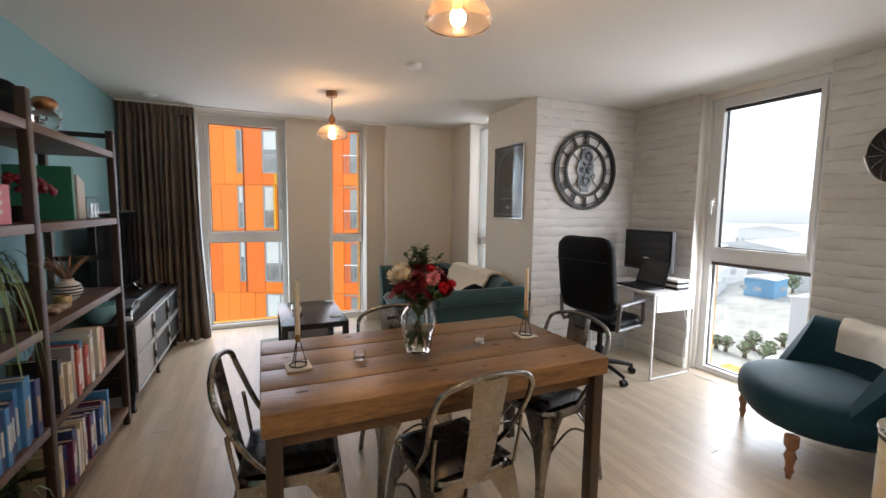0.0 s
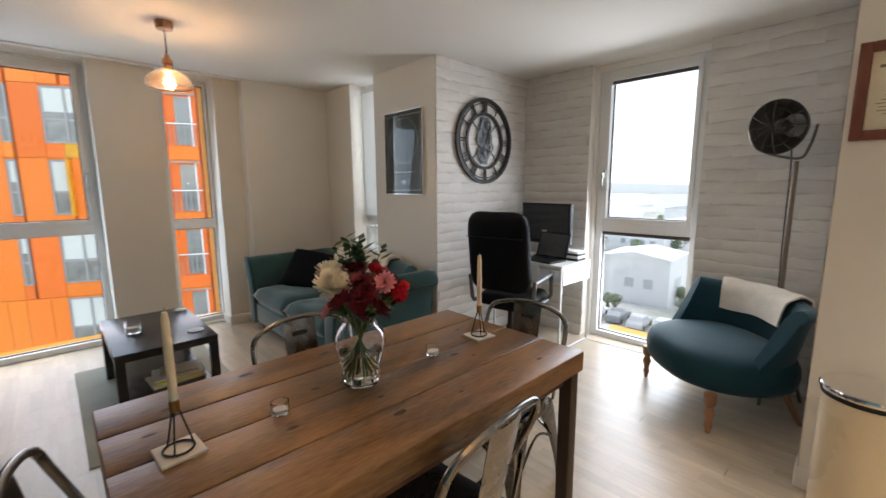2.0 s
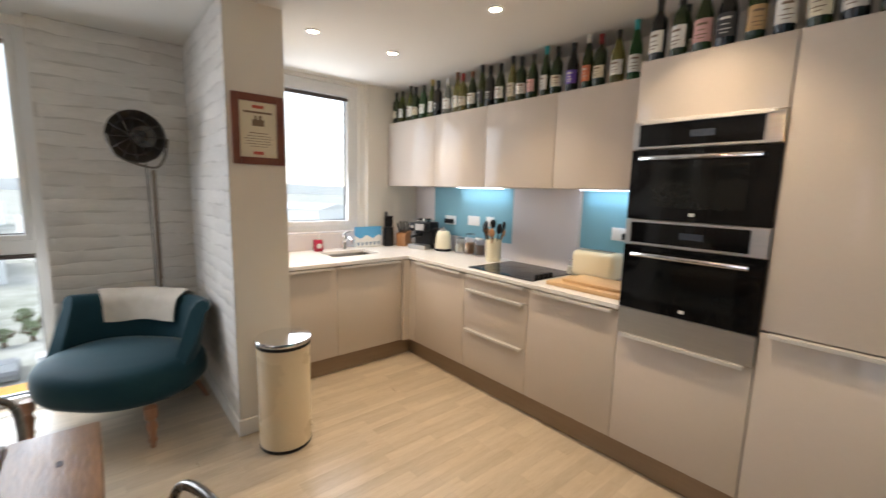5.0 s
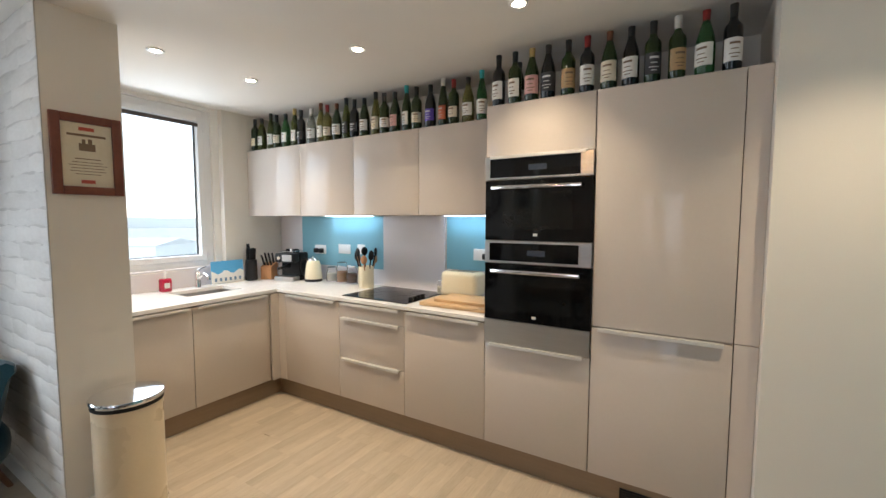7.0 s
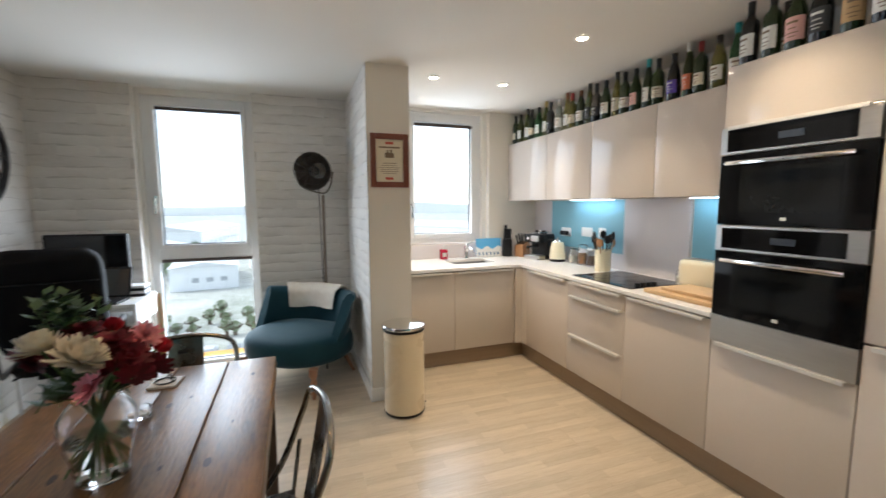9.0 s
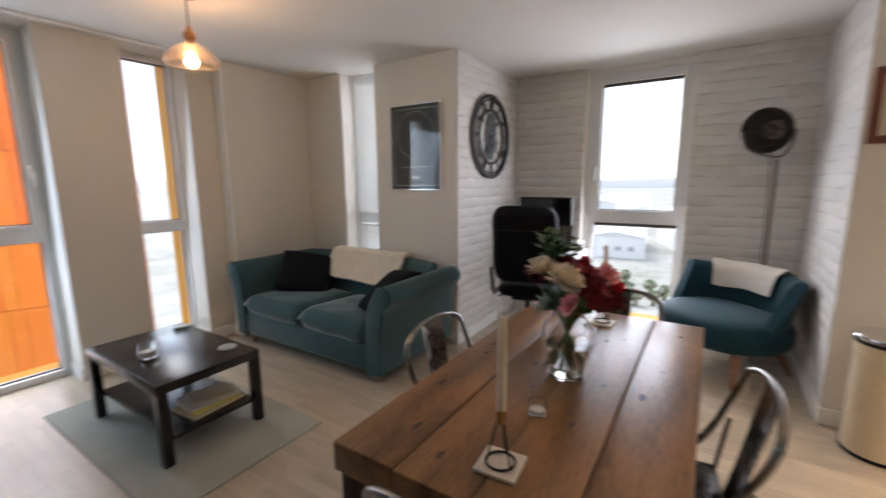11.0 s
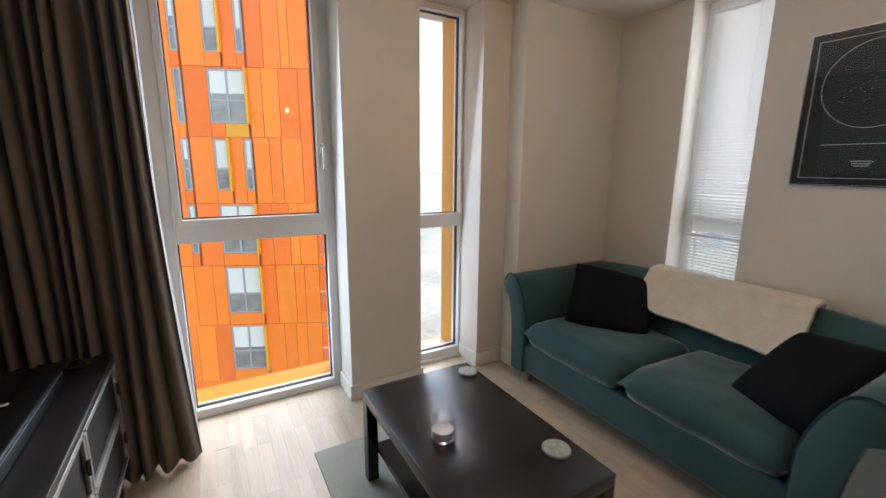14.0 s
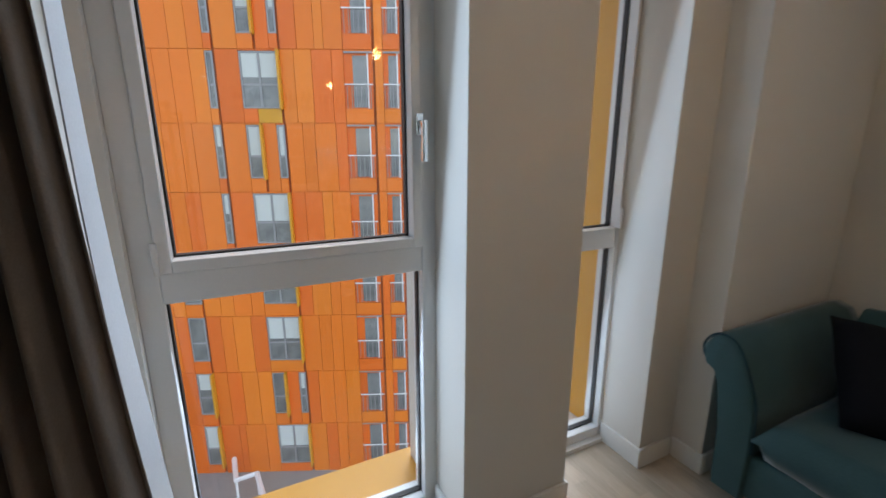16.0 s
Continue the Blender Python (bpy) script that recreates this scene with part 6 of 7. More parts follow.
# ---- pedal bin ----
bn = thing("pedal_bin", pose(2.475, 0.845, 0, 0, 0, 200), "tall cream pedal bin with a chrome lid", "bin")
part("body", lathe([(0, 0.012), (0.135, 0.012), (0.142, 0.02), (0.142, 0.595), (0, 0.595)], 40, squash=1.0), CREAMBIN, bn, smooth=40)
part("base_ring", lathe([(0, 0), (0.140, 0), (0.144, 0.006), (0.144, 0.02), (0, 0.02)], 40), BLACK, bn, smooth=40)
part("collar", lathe([(0.1, 0.595), (0.146, 0.595), (0.147, 0.615), (0.1, 0.615)], 40), BLACK, bn, "black collar", smooth=40)
part("lid", lathe([(0.13, 0.6155), (0.151, 0.616), (0.153, 0.628), (0.148, 0.638), (0.10, 0.646), (0, 0.65)], 40), CHROME, bn, "polished chrome lid", smooth=50)
part("pedal", box((-0.035, 0.13, 0.012), (0.035, 0.175, 0.022), 0.004), CHROME, bn, "chrome foot pedal")
part("pedal_housing", box((-0.04, 0.12, 0.022), (0.04, 0.146, 0.032), 0.003), BLACK, bn)


# ---- pendant lamps, smoke alarm ----
AMBER = clear("amber_tinted_glass", (1.0, 0.80, 0.62), 0.18)
WARM = (1.0, 0.62, 0.30)
FIL = glow("warm_filament", (1.0, 0.56, 0.20), 30)


def pendant(x, y, zb):
    """zb: the height of the shade's rim."""
    p = thing("pendant_lamp", pose(x, y, 0), "lit pendant lamp with an amber glass shade", "lamp", "pendant lamps")
    part("ceiling_rose", lathe([(0, H - 0.05), (0.045, H - 0.048), (0.05, H - 0.03), (0.05, H - 0.001), (0, H - 0.001)], 24), COPPER, p, "copper ceiling rose", smooth=40)
    part("cord", rod((0, 0, zb + 0.19), (0, 0, H - 0.049), 0.004, seg=8), BLACK, p, "dark cord")
    part("lamp_holder", lathe([(0, zb + 0.20), (0.012, zb + 0.20), (0.016, zb + 0.18), (0.030, zb + 0.165), (0.032, zb + 0.14), (0.024, zb + 0.135), (0.026, zb + 0.115), (0.034, zb + 0.105), (0.034, zb + 0.095), (0, zb + 0.095)], 20), COPPER, p, "aged copper lamp holder", smooth=40)
    outer = [(0.030, zb + 0.112), (0.045, zb + 0.108), (0.07, zb + 0.095), (0.108, zb + 0.068), (0.130, zb + 0.038), (0.136, zb + 0.015), (0.130, zb)]
    part("shade", lathe(outer + [(r - 0.003, z - 0.001) for r, z in reversed(outer)], 40), AMBER, p, "amber glass shade", smooth=60).visible_shadow = False
    g = part("bulb", lathe([(0, zb - 0.015), (0.018, zb - 0.010), (0.030, zb + 0.012), (0.032, zb + 0.035), (0.022, zb + 0.065), (0.013, zb + 0.095), (0, zb + 0.096)], 20), clear("bulb_glass", (1, 0.93, 0.82)), p, "clear filament bulb", smooth=60)
    g.visible_shadow = False
    fb = bmesh.new()
    for k in range(6):
        a = k * 1.047
        rod((0.010 * math.cos(a), 0.010 * math.sin(a), zb + 0.005), (0.005 * math.cos(a + 0.5), 0.005 * math.sin(a + 0.5), zb + 0.06), 0.0045, seg=6, bm=fb)
    part("filament", fb, FIL, p, "glowing filament")
    return point_lamp("pendant_light", (x, y, zb + 0.03), PENDANT_W, WARM, 0.03)


PENDANT_W = 3.0
pendant(0.89, 4.12, 2.055)
pendant(1.03, 1.84, 2.165)
sm = thing("smoke_alarm", pose(1.31, 3.15, H), "round white smoke alarm on the ceiling", "alarm")
part("case", lathe([(0, -0.035), (0.03, -0.034), (0.05, -0.022), (0.052, -0.001), (0, -0.001)], 24), WHITE, sm, smooth=40)
sm2 = thing("ceiling_vent", pose(-0.62, 4.95, H), "round white ceiling vent by the curtain", "vent")
part("case", lathe([(0, -0.02), (0.05, -0.02), (0.07, -0.008), (0.072, -0.001), (0, -0.001)], 24), WHITE, sm2, smooth=40)

# ---- blinds ----
SLAT = mat("white_aluminium_slat", (0.80, 0.80, 0.78), (0.86, 0.86, 0.84), 0.6, Transmission_Weight=0.3)
vb = thing("venetian_blind", pose(2.70, 4.525, 0), "closed white venetian blind with many slim slats", "blind")
part("head_rail", box((-0.012, -0.165, 2.345), (0.012, 0.165, 2.37), 0.002), SLAT, vb)
sl = box((-0.0115, -0.163, -0.0004), (0.0115, 0.163, 0.0004))
first = part("slat", sl, SLAT, vb)
k = 0
for z0, z1 in ((1.115, 2.34), (0.70, 0.985)):
    z = z1
    while z > z0:
        m = Matrix.Translation((0, 0, z)) @ Matrix.Rotation(radians(57), 4, "Y")
        if k == 0:
            first.matrix_basis = m
        else:
            again(first, vb, m)
        k += 1
        z -= 0.021
part("bottom_rail", box((-0.010, -0.164, 1.098), (0.010, 0.164, 1.112), 0.002), SLAT, vb)
part("bottom_rail", box((-0.010, -0.164, 0.683), (0.010, 0.164, 0.697), 0.002), SLAT, vb)
part("head_rail", box((-0.012, -0.165, 0.987), (0.012, 0.165, 1.005), 0.002), SLAT, vb)
for y in (-0.10, 0.10):
    part("ladder_cord", rod((-0.013, y, 0.69), (-0.013, y, 2.35), 0.0009, seg=5), SLAT, vb)
DARKROD = mat("dark_blind_cassette", (0.05, 0.035, 0.03), (0.08, 0.06, 0.05), 0.5)
for y0, y1, x, z in ((1.955, 2.632, 3.925, 2.295), (1.92, 2.662, 3.935, 0.985), (-0.30, 0.365, 3.888, 2.29)):
    rb3 = thing("roller_blind", pose(x, 0, z), "rolled up dark blind at the top of the pane", "blind", "rolled blinds")
    part("cassette", box((-0.010, y0, -0.014), (0.010, y1, 0.014), 0.005), DARKROD, rb3, smooth=40)
    part("bracket", box((-0.011, y1 - 0.02, -0.016), (0.011, y1, 0.016), 0.002), UPVC, rb3)

# ---- skirting boards ----
sk = bmesh.new()
SK, SH = 0.014, 0.10
for lo, hi in (((XW, -0.40, 0), (XW + SK, 5.45, SH)), ((0.575 - 0.0, YN - SK, 0), (1.05, YN, SH)), ((0.575 - SK, YN - SK, 0), (0.575, 5.64, SH)), ((1.05, YN - SK, 0), (1.05 + SK, 5.64, SH)),
               ((1.50 - SK, YN - SK, 0), (1.50, 5.64, SH)), ((1.50, YN - SK, 0), (1.72 - SK, YN, SH)), ((1.72 - SK, 5.27 - SK, 0), (1.72, YN - SK, SH)), ((1.72, 5.27 - SK, 0), (2.60, 5.27, SH)),
               ((2.60 - SK, 4.76, 0), (2.60, 5.27 - SK, SH)), ((XP - SK, YC - SK, 0), (XP, 4.32, SH)), ((XP, YC - SK, 0), (XE, YC, SH)), ((XE - SK, 2.75, 0), (XE, YC - SK, SH)),
               ((XE - SK, 1.036 + SK, 0), (XE, 1.85, SH)), ((2.68 - SK, 1.036, 0), (XE - SK, 1.036 + SK, SH)), ((2.68 - SK, 0.728, 0), (2.68, 1.036, SH)), ((XW + SK, -0.40, 0), (-0.10, -0.40 + SK, SH))):
    box(lo, hi, 0.003, 1, bm=sk)
tagged(part("baseboard", sk, TRIM), "white painted skirting board", "skirting", kind="structure")

# ---- kitchen ----
GLOSS = mat("cashmere_gloss_front", (0.55, 0.492, 0.44), (0.575, 0.517, 0.465), 0.26, scale=2, fine=60, rvar=0.03, Specular_IOR_Level=0.04, Coat_Weight=0.5, Coat_Roughness=0.03)
CARC = mat("cashmere_carcass", (0.45, 0.40, 0.35), (0.50, 0.44, 0.39), 0.5)
KICKM = mat("bronze_plinth", (0.24, 0.175, 0.12), (0.29, 0.215, 0.15), 0.4, 0.25, scale=6, fine=90, stretch=(0.6, 0.6, 8))
QUARTZ = mat("white_quartz", (0.74, 0.73, 0.72), (0.82, 0.81, 0.80), 0.22, scale=40, fine=220)
UPST = mat("pale_grey_panel", (0.62, 0.59, 0.61), (0.66, 0.63, 0.65), 0.35, scale=3)
BLUEG = mat("pale_blue_back_painted_glass", (0.20, 0.42, 0.52), (0.22, 0.45, 0.55), 0.3, scale=2, rvar=0.02, Specular_IOR_Level=0.2)
OVENB = mat("black_oven_glass", (0.003, 0.003, 0.0035), (0.005, 0.005, 0.0055), 0.06, scale=3, rvar=0.02, Specular_IOR_Level=0.35)
OVENIN = mat("oven_window", (0.006, 0.0065, 0.0065), (0.011, 0.0115, 0.011), 0.10, scale=5, Specular_IOR_Level=0.35)
ALU = mat("satin_aluminium", (0.60, 0.585, 0.56), (0.68, 0.665, 0.64), 0.5, 0.4, scale=6)
SINKM = mat("dull_sink_steel", (0.26, 0.26, 0.26), (0.34, 0.34, 0.34), 0.35, 1.0)
FY, BY = -0.47, -1.07


def pull(x0, x1, z, y, parent, axis="x"):
    """A slim aluminium edge pull over a front."""
    if axis == "x":
        b = box((x0, y - 0.004, z - 0.003), (x1, y + 0.026, z + 0.003), 0.001)
        box((x0, y + 0.020, z - 0.014), (x1, y + 0.026, z - 0.0031), 0.001, bm=b)
    else:
        b = box((y - 0.026, x0, z - 0.003), (y + 0.004, x1, z + 0.003), 0.001)
        box((y - 0.026, x0, z - 0.014), (y - 0.020, x1, z - 0.0031), 0.001, bm=b)
    part("handle", b, ALU, parent, "slim steel edge handle")


def unit(name, x0, x1, z0, z1, fronts, label, y=FY, back=BY, group="kitchen units"):
    """A cabinet that looks to +y. fronts: (z0, z1, name, pull height or None)."""
    c = thing(name, pose(x0, back, z0), label, "cabinet", group)
    w, d = x1 - x0, y - back
    part("body", box((0.001, 0.002, 0), (w - 0.001, d - 0.022, z1 - z0)), CARC, c)
    for a, b, nm, pl in fronts:
        f = part(nm, box((0.002, d - 0.0215, a - z0 + 0.002), (w - 0.002, d, b - z0 - 0.002), 0.0015), GLOSS, c, smooth=40)
        if pl:
            pull(0.035, w - 0.035, b - z0 - 0.001 if pl == "top" else a - z0, d, f)
    return c


KZ = 0.15
unit("base_cabinet", 2.39, 3.0, KZ, 0.878, ((KZ, 0.868, "door", "top"),), "gloss cashmere base cabinet beside the hob")
unit("drawer_cabinet", 1.79, 2.39, KZ, 0.878, ((KZ, 0.455, "drawer", "top"), (0.455, 0.76, "drawer", "top"), (0.76, 0.868, "drawer", "top")), "gloss cashmere three drawer cabinet under the hob")
unit("base_cabinet", 1.195, 1.79, KZ, 0.878, ((KZ, 0.868, "door", "top"),), "gloss cashmere base cabinet under the worktop")
unit("oven_tower", 0.595, 1.195, KZ, 2.12, ((KZ, 0.762, "door", "top"), (1.83, 2.12, "door", "bottom")), "tall gloss cashmere housing for two ovens")
unit("fridge_cabinet", -0.008, 0.593, KZ, 2.12, ((KZ, 0.928, "door", "top"), (0.935, 2.12, "door", None)), "tall gloss cashmere cabinet with a built in fridge")
fp = thing("filler_panel", pose(-0.10, BY, 0.0), "narrow gloss cashmere filler beside the fridge cabinet", "panel")
part("lower_panel", box((0.002, 0.55, 0), (0.09, 0.597, 0.932), 0.001), GLOSS, fp)
part("upper_panel", box((0.002, 0.55, 0.936), (0.09, 0.597, 2.12), 0.001), GLOSS, fp)
for x0, x1 in ((3.07, 3.808), (2.45, 3.07), (1.83, 2.45), (1.197, 1.83)):
    unit("wall_cabinet", x0, x1, 1.51, 2.115, ((1.505, 2.115, "door", None),), "gloss cashmere wall cabinet above the worktop", -0.705, BY, "wall cabinets")
# corner filler and the sink run, which looks to -x
cf = thing("corner_post", pose(3.0, FY - 0.1, KZ), "cashmere corner post between two cabinet runs", "panel")
part("post", box((0.001, 0.0785, 0), (0.10, 0.10, 0.718), 0.001, bm=box((0.079, 0.10, 0), (0.10, 0.17, 0.718), 0.001)), GLOSS, cf)
for y0, y1 in ((-0.395, 0.209), (0.209, 0.658)):
    s = thing("sink_cabinet", pose(3.10, y0, KZ), "gloss cashmere cabinet under the sink", "cabinet", "kitchen units")
    part("body", box((0.022, 0.001, 0), (0.65, y1 - y0 - 0.001, 0.70)), CARC, s)
    f = part("door", box((0, 0.002, 0.002), (0.0215, y1 - y0 - 0.002, 0.716), 0.0015), GLOSS, s, smooth=40)
    pull(0.03, y1 - y0 - 0.03, 0.717, 0.0, f, "y")
kk = box((0.595, FY - 0.065, 0), (3.165, FY - 0.05, KZ - 0.002))
box((-0.10, FY - 0.065, 0), (0.595, FY - 0.05, KZ - 0.002), bm=kk)
box((3.15, FY - 0.05, 0), (3.165, 0.658, KZ - 0.002), bm=kk)
tagged(part("plinth", kk, KICKM), "bronze brown plinth under the kitchen units", "plinth")
gr = thing("plinth_grille", pose(0.22, FY - 0.05, 0.06), "black ventilation grille in the plinth", "grille")
part("frame", box((-0.22, 0, -0.03), (0.22, 0.006, 0.03), 0.001), BLACK, gr)
for k in range(4):
    part("slat", box((-0.21, 0.0062, -0.024 + k * 0.014), (0.21, 0.010, -0.017 + k * 0.014)), IRON, gr)

# worktop with holes for the sink
wtop = thing("worktop", pose(0, 0, 0), "white quartz worktop around two walls", "worktop")
part("long_slab", box((1.195, BY, 0.88), (3.81, FY + 0.015, 0.905), 0.002), QUARTZ, wtop)
wt = bmesh.new()
SX0, SX1, SY0, SY1 = 3.33, 3.63, -0.32, 0.12
for lo, hi in (((3.085, FY + 0.015, 0.88), (SX0, 0.658, 0.905)), ((SX1, FY + 0.015, 0.88), (3.81, 0.658, 0.905)), ((SX0, FY + 0.015, 0.88), (SX1, SY0, 0.905)), ((SX0, SY1, 0.88), (SX1, 0.658, 0.905))):
    box(lo, hi, bm=wt)
part("sink_slab", wt, QUARTZ, wtop)
sn = thing("sink", pose(0, 0, 0), "rectangular stainless steel sink set under the worktop", "sink")
sb = bmesh.new()
for lo, hi in (((SX0 - 0.004, SY0 - 0.004, 0.70), (SX1 + 0.004, SY1 + 0.004, 0.705)), ((SX0 - 0.004, SY0 - 0.004, 0.705), (SX0 + 0.002, SY1 + 0.004, 0.8795)), ((SX1 - 0.002, SY0 - 0.004, 0.705), (SX1 + 0.004, SY1 + 0.004, 0.8795)), ((SX0 + 0.002, SY0 - 0.004, 0.705), (SX1 - 0.002, SY0 + 0.002, 0.8795)), ((SX0 + 0.002, SY1 - 0.002, 0.705), (SX1 - 0.002, SY1 + 0.004, 0.8795))):
    box(lo, hi, bm=sb)
part("basin", sb, SINKM, sn)
part("drain", lathe([(0, 0.7052), (0.035, 0.7052), (0.035, 0.709), (0, 0.707)], 18, (3.48, -0.10)), CHROME, sn)
tp = thing("mixer_tap", pose(3.715, -0.16, 0.9055), "chrome single lever mixer tap by the sink", "tap")
part("body", lathe([(0, 0), (0.026, 0), (0.024, 0.008), (0.021, 0.10), (0.023, 0.13), (0, 0.135)], 20), CHROME, tp, smooth=50)
part("spout", tube(curve([(0, 0, 0.07), (-0.09, 0.0, 0.115), (-0.16, 0.0, 0.10), (-0.17, 0, 0.075)], 6), 0.013, 10), CHROME, tp, smooth=60)
part("lever", tube([(0, 0, 0.132), (0.02, -0.03, 0.15), (0.03, -0.09, 0.165)], [0.012, 0.009, 0.007], 8), CHROME, tp, smooth=60)

# splashbacks and upstands
up = bmesh.new()
box((1.195, BY, 0.9055), (1.83, BY + 0.012, 1.09), bm=up)
box((2.445, BY, 0.9055), (3.798, BY + 0.012, 1.04), bm=up)
box((3.798, BY + 0.012, 0.9055), (3.81, 0.658, 1.045), bm=up)
box((1.83, BY, 0.9055), (2.445, BY + 0.014, 1.505), bm=up)
box((3.48, BY, 1.04), (3.798, BY + 0.012, 1.505), bm=up)
tagged(part("trim_upstand", up, UPST), "pale upstand and panel behind the worktop", "upstand", kind="structure")
for x0, x1, z0 in ((2.447, 3.478, 1.042), (1.197, 1.812, 1.092)):
    g = thing("glass_splashback", pose(x0, BY, z0), "pale blue glass splashback behind the worktop", "splashback", "blue splashbacks")
    part("panel", box((0, 0.0005, 0), (x1 - x0, 0.010, 1.503 - z0), 0.001), BLUEG, g)
LED = glow("cool_led", (0.72, 0.88, 1.0), 5)
for x0, x1 in ((2.50, 3.05), (1.23, 1.78)):
    ls = thing("led_strip", pose((x0 + x1) / 2, -0.98, 1.5095), "lit cool white strip light under the wall cabinets", "lamp", "strip lights")
    part("channel", box((-(x1 - x0) / 2, -0.012, -0.0055), ((x1 - x0) / 2, 0.012, -0.0005)), STEEL, ls)
    part("diffuser", box((-(x1 - x0) / 2, -0.010, -0.009), ((x1 - x0) / 2, 0.010, -0.006)), LED, ls, "glowing diffuser")
    area_lamp("strip_light", ((x0 + x1) / 2, -0.985, 1.498), ((x0 + x1) / 2, -1.02, 0.9), x1 - x0, 0.03, 0.22, (0.75, 0.9, 1.0))

# sockets
def socket(x, z, w=0.147, plugs=0):
    s = thing("wall_socket", pose(x, BY + 0.0105, z), "white double socket on the splashback", "socket", "kitchen sockets")
    part("plate", box((-w / 2, 0, -0.043), (w / 2, 0.009, 0.043), 0.003), WHITE, s, smooth=40)
    for k in range(2 if w > 0.1 else 1):
        part("switch", box((-w / 2 + 0.03 + k * 0.07, 0.0092, 0.012), (-w / 2 + 0.044 + k * 0.07, 0.012, 0.032), 0.001), WHITE, s)
    for k in range(plugs):
        part("plug", box((-0.052 + k * 0.07, 0.0092, -0.032), (-0.012 + k * 0.07, 0.045, 0.012), 0.008), BLACK, s, "black plug", smooth=40)


socket(3.22, 1.19, plugs=2)
socket(2.905, 1.205)
socket(2.70, 1.21, 0.086)
socket(1.50, 1.215, plugs=1)

# hob
hb = thing("ceramic_hob", pose(2.10, -0.765, 0.9055), "black ceramic hob with four control knobs", "hob")
part("glass", box((-0.30, -0.25, 0), (0.30, 0.25, 0.006), 0.0015), OVENB, hb)
RINGM = mat("printed_hob_ring", (0.06, 0.06, 0.062), (0.08, 0.08, 0.082), 0.2)
for x, y, r in ((-0.15, 0.10, 0.09), (0.14, 0.10, 0.075), (-0.15, -0.12, 0.075), (0.14, -0.12, 0.1)):
    part("cooking_ring", flat_ring(r - 0.003, r, 0.0061, 0.0065, 40), RINGM, hb, m=Matrix.Translation((x, y, 0)))
for k in range(4):
    part("knob", lathe([(0, 0.006), (0.019, 0.006), (0.016, 0.03), (0, 0.031)], 16, (-0.262, 0.17 - k * 0.048 - 0.02)), BLACK, hb, "black knob", smooth=40)


# ovens
def oven(z0, z1, ctrl, steel):
    o = thing("built_in_oven", pose(0.597, FY, z0), "black glass and steel built in oven", "oven", "built in ovens")
    w, h = 0.596, z1 - z0
    part("door", box((0, -0.02, steel), (w, 0.012, h - ctrl - 0.004), 0.002), OVENB, o, "black glass door")
    part("window", box((0.10, 0.0122, steel + 0.06), (w - 0.10, 0.0132, h - ctrl - 0.075), 0), OVENIN, o, "dark oven window")
    part("control_panel", box((0.0, -0.02, h - ctrl), (w, 0.014, h), 0.002), STEEL, o, "steel control panel")
    part("display_glass", box((0.065, 0.0142, h - ctrl + 0.012), (w - 0.03, 0.0155, h - 0.012)), OVENB, o, "black display strip")
    part("display", box((0.24, 0.0157, h - ctrl + 0.045), (0.34, 0.0162, h - ctrl + 0.075)), mat("dim_display", (0.03, 0.04, 0.06), (0.05, 0.06, 0.08), 0.2), o)
    hz = h - ctrl - 0.045
    hbm = box((0.05, 0.034, hz - 0.010), (w - 0.05, 0.052, hz + 0.010), 0.004)
    for x in (0.07, w - 0.09):
        box((x, 0.012, hz - 0.007), (x + 0.02, 0.034, hz + 0.007), bm=hbm)
    part("handle", hbm, CHROME, o, "polished bar handle", smooth=40)
    part("badge", box((w / 2 - 0.012, 0.0122, steel + 0.025), (w / 2 + 0.012, 0.0130, steel + 0.04)), LINEW, o)
    if steel:
        part("lower_panel", box((0, -0.02, 0.001), (w, 0.012, steel - 0.003), 0.002), STEEL, o, "brushed steel lower panel")


oven(0.765, 1.358, 0.124, 0.14)
oven(1.362, 1.827, 0.127, 0.0)

# ---- things on the worktop ----
CZ = 0.9056
CREAM = mat("cream_gloss_enamel", (0.74, 0.68, 0.50), (0.78, 0.72, 0.55), 0.2, scale=4)
km = thing("kettle", pose(3.17, -0.92, CZ), "cream retro kettle with chrome trim", "kettle")
part("base", lathe([(0, 0), (0.078, 0), (0.08, 0.012), (0.076, 0.022), (0, 0.022)], 28), BLACK, km, smooth=40)
part("body", lathe([(0, 0.023), (0.076, 0.023), (0.079, 0.04), (0.066, 0.15), (0.056, 0.185), (0.05, 0.19), (0, 0.19)], 32), CREAM, km, "cream enamel body", smooth=50)
part("lid", lathe([(0.05, 0.19), (0.048, 0.20), (0.03, 0.215), (0.008, 0.22), (0.008, 0.235), (0, 0.236)], 24), CHROME, km, smooth=50)
part("spout", prism([(-0.05, 0.15), (-0.05, 0.19), (-0.088, 0.188)], "x", -0.015, 0.015), CHROME, km)
part("handle", tube(curve([(0.0, 0.05, 0.20), (0, 0.085, 0.205), (0, 0.115, 0.15), (0, 0.095, 0.06), (0, 0.07, 0.05)], 6), 0.011, 8), BLACK, km, "black handle", smooth=60, m=Matrix.Rotation(radians(-60), 4, "Z"))
cm = thing("coffee_machine", pose(3.40, -0.86, CZ, 0, 0, 14) @ Matrix.Scale(0.86, 4), "black and steel espresso coffee machine", "coffee machine")
part("body", box((-0.12, -0.14, 0.0), (0.12, 0.02, 0.30), 0.02, 3), BLACK, cm, smooth=40)
part("head", box((-0.12, 0.021, 0.20), (0.12, 0.13, 0.30), 0.02, 3), BLACK, cm, "black brewing head", smooth=40)
part("drip_tray", box((-0.12, 0.021, 0.0), (0.12, 0.14, 0.05), 0.006), STEEL, cm, smooth=40)
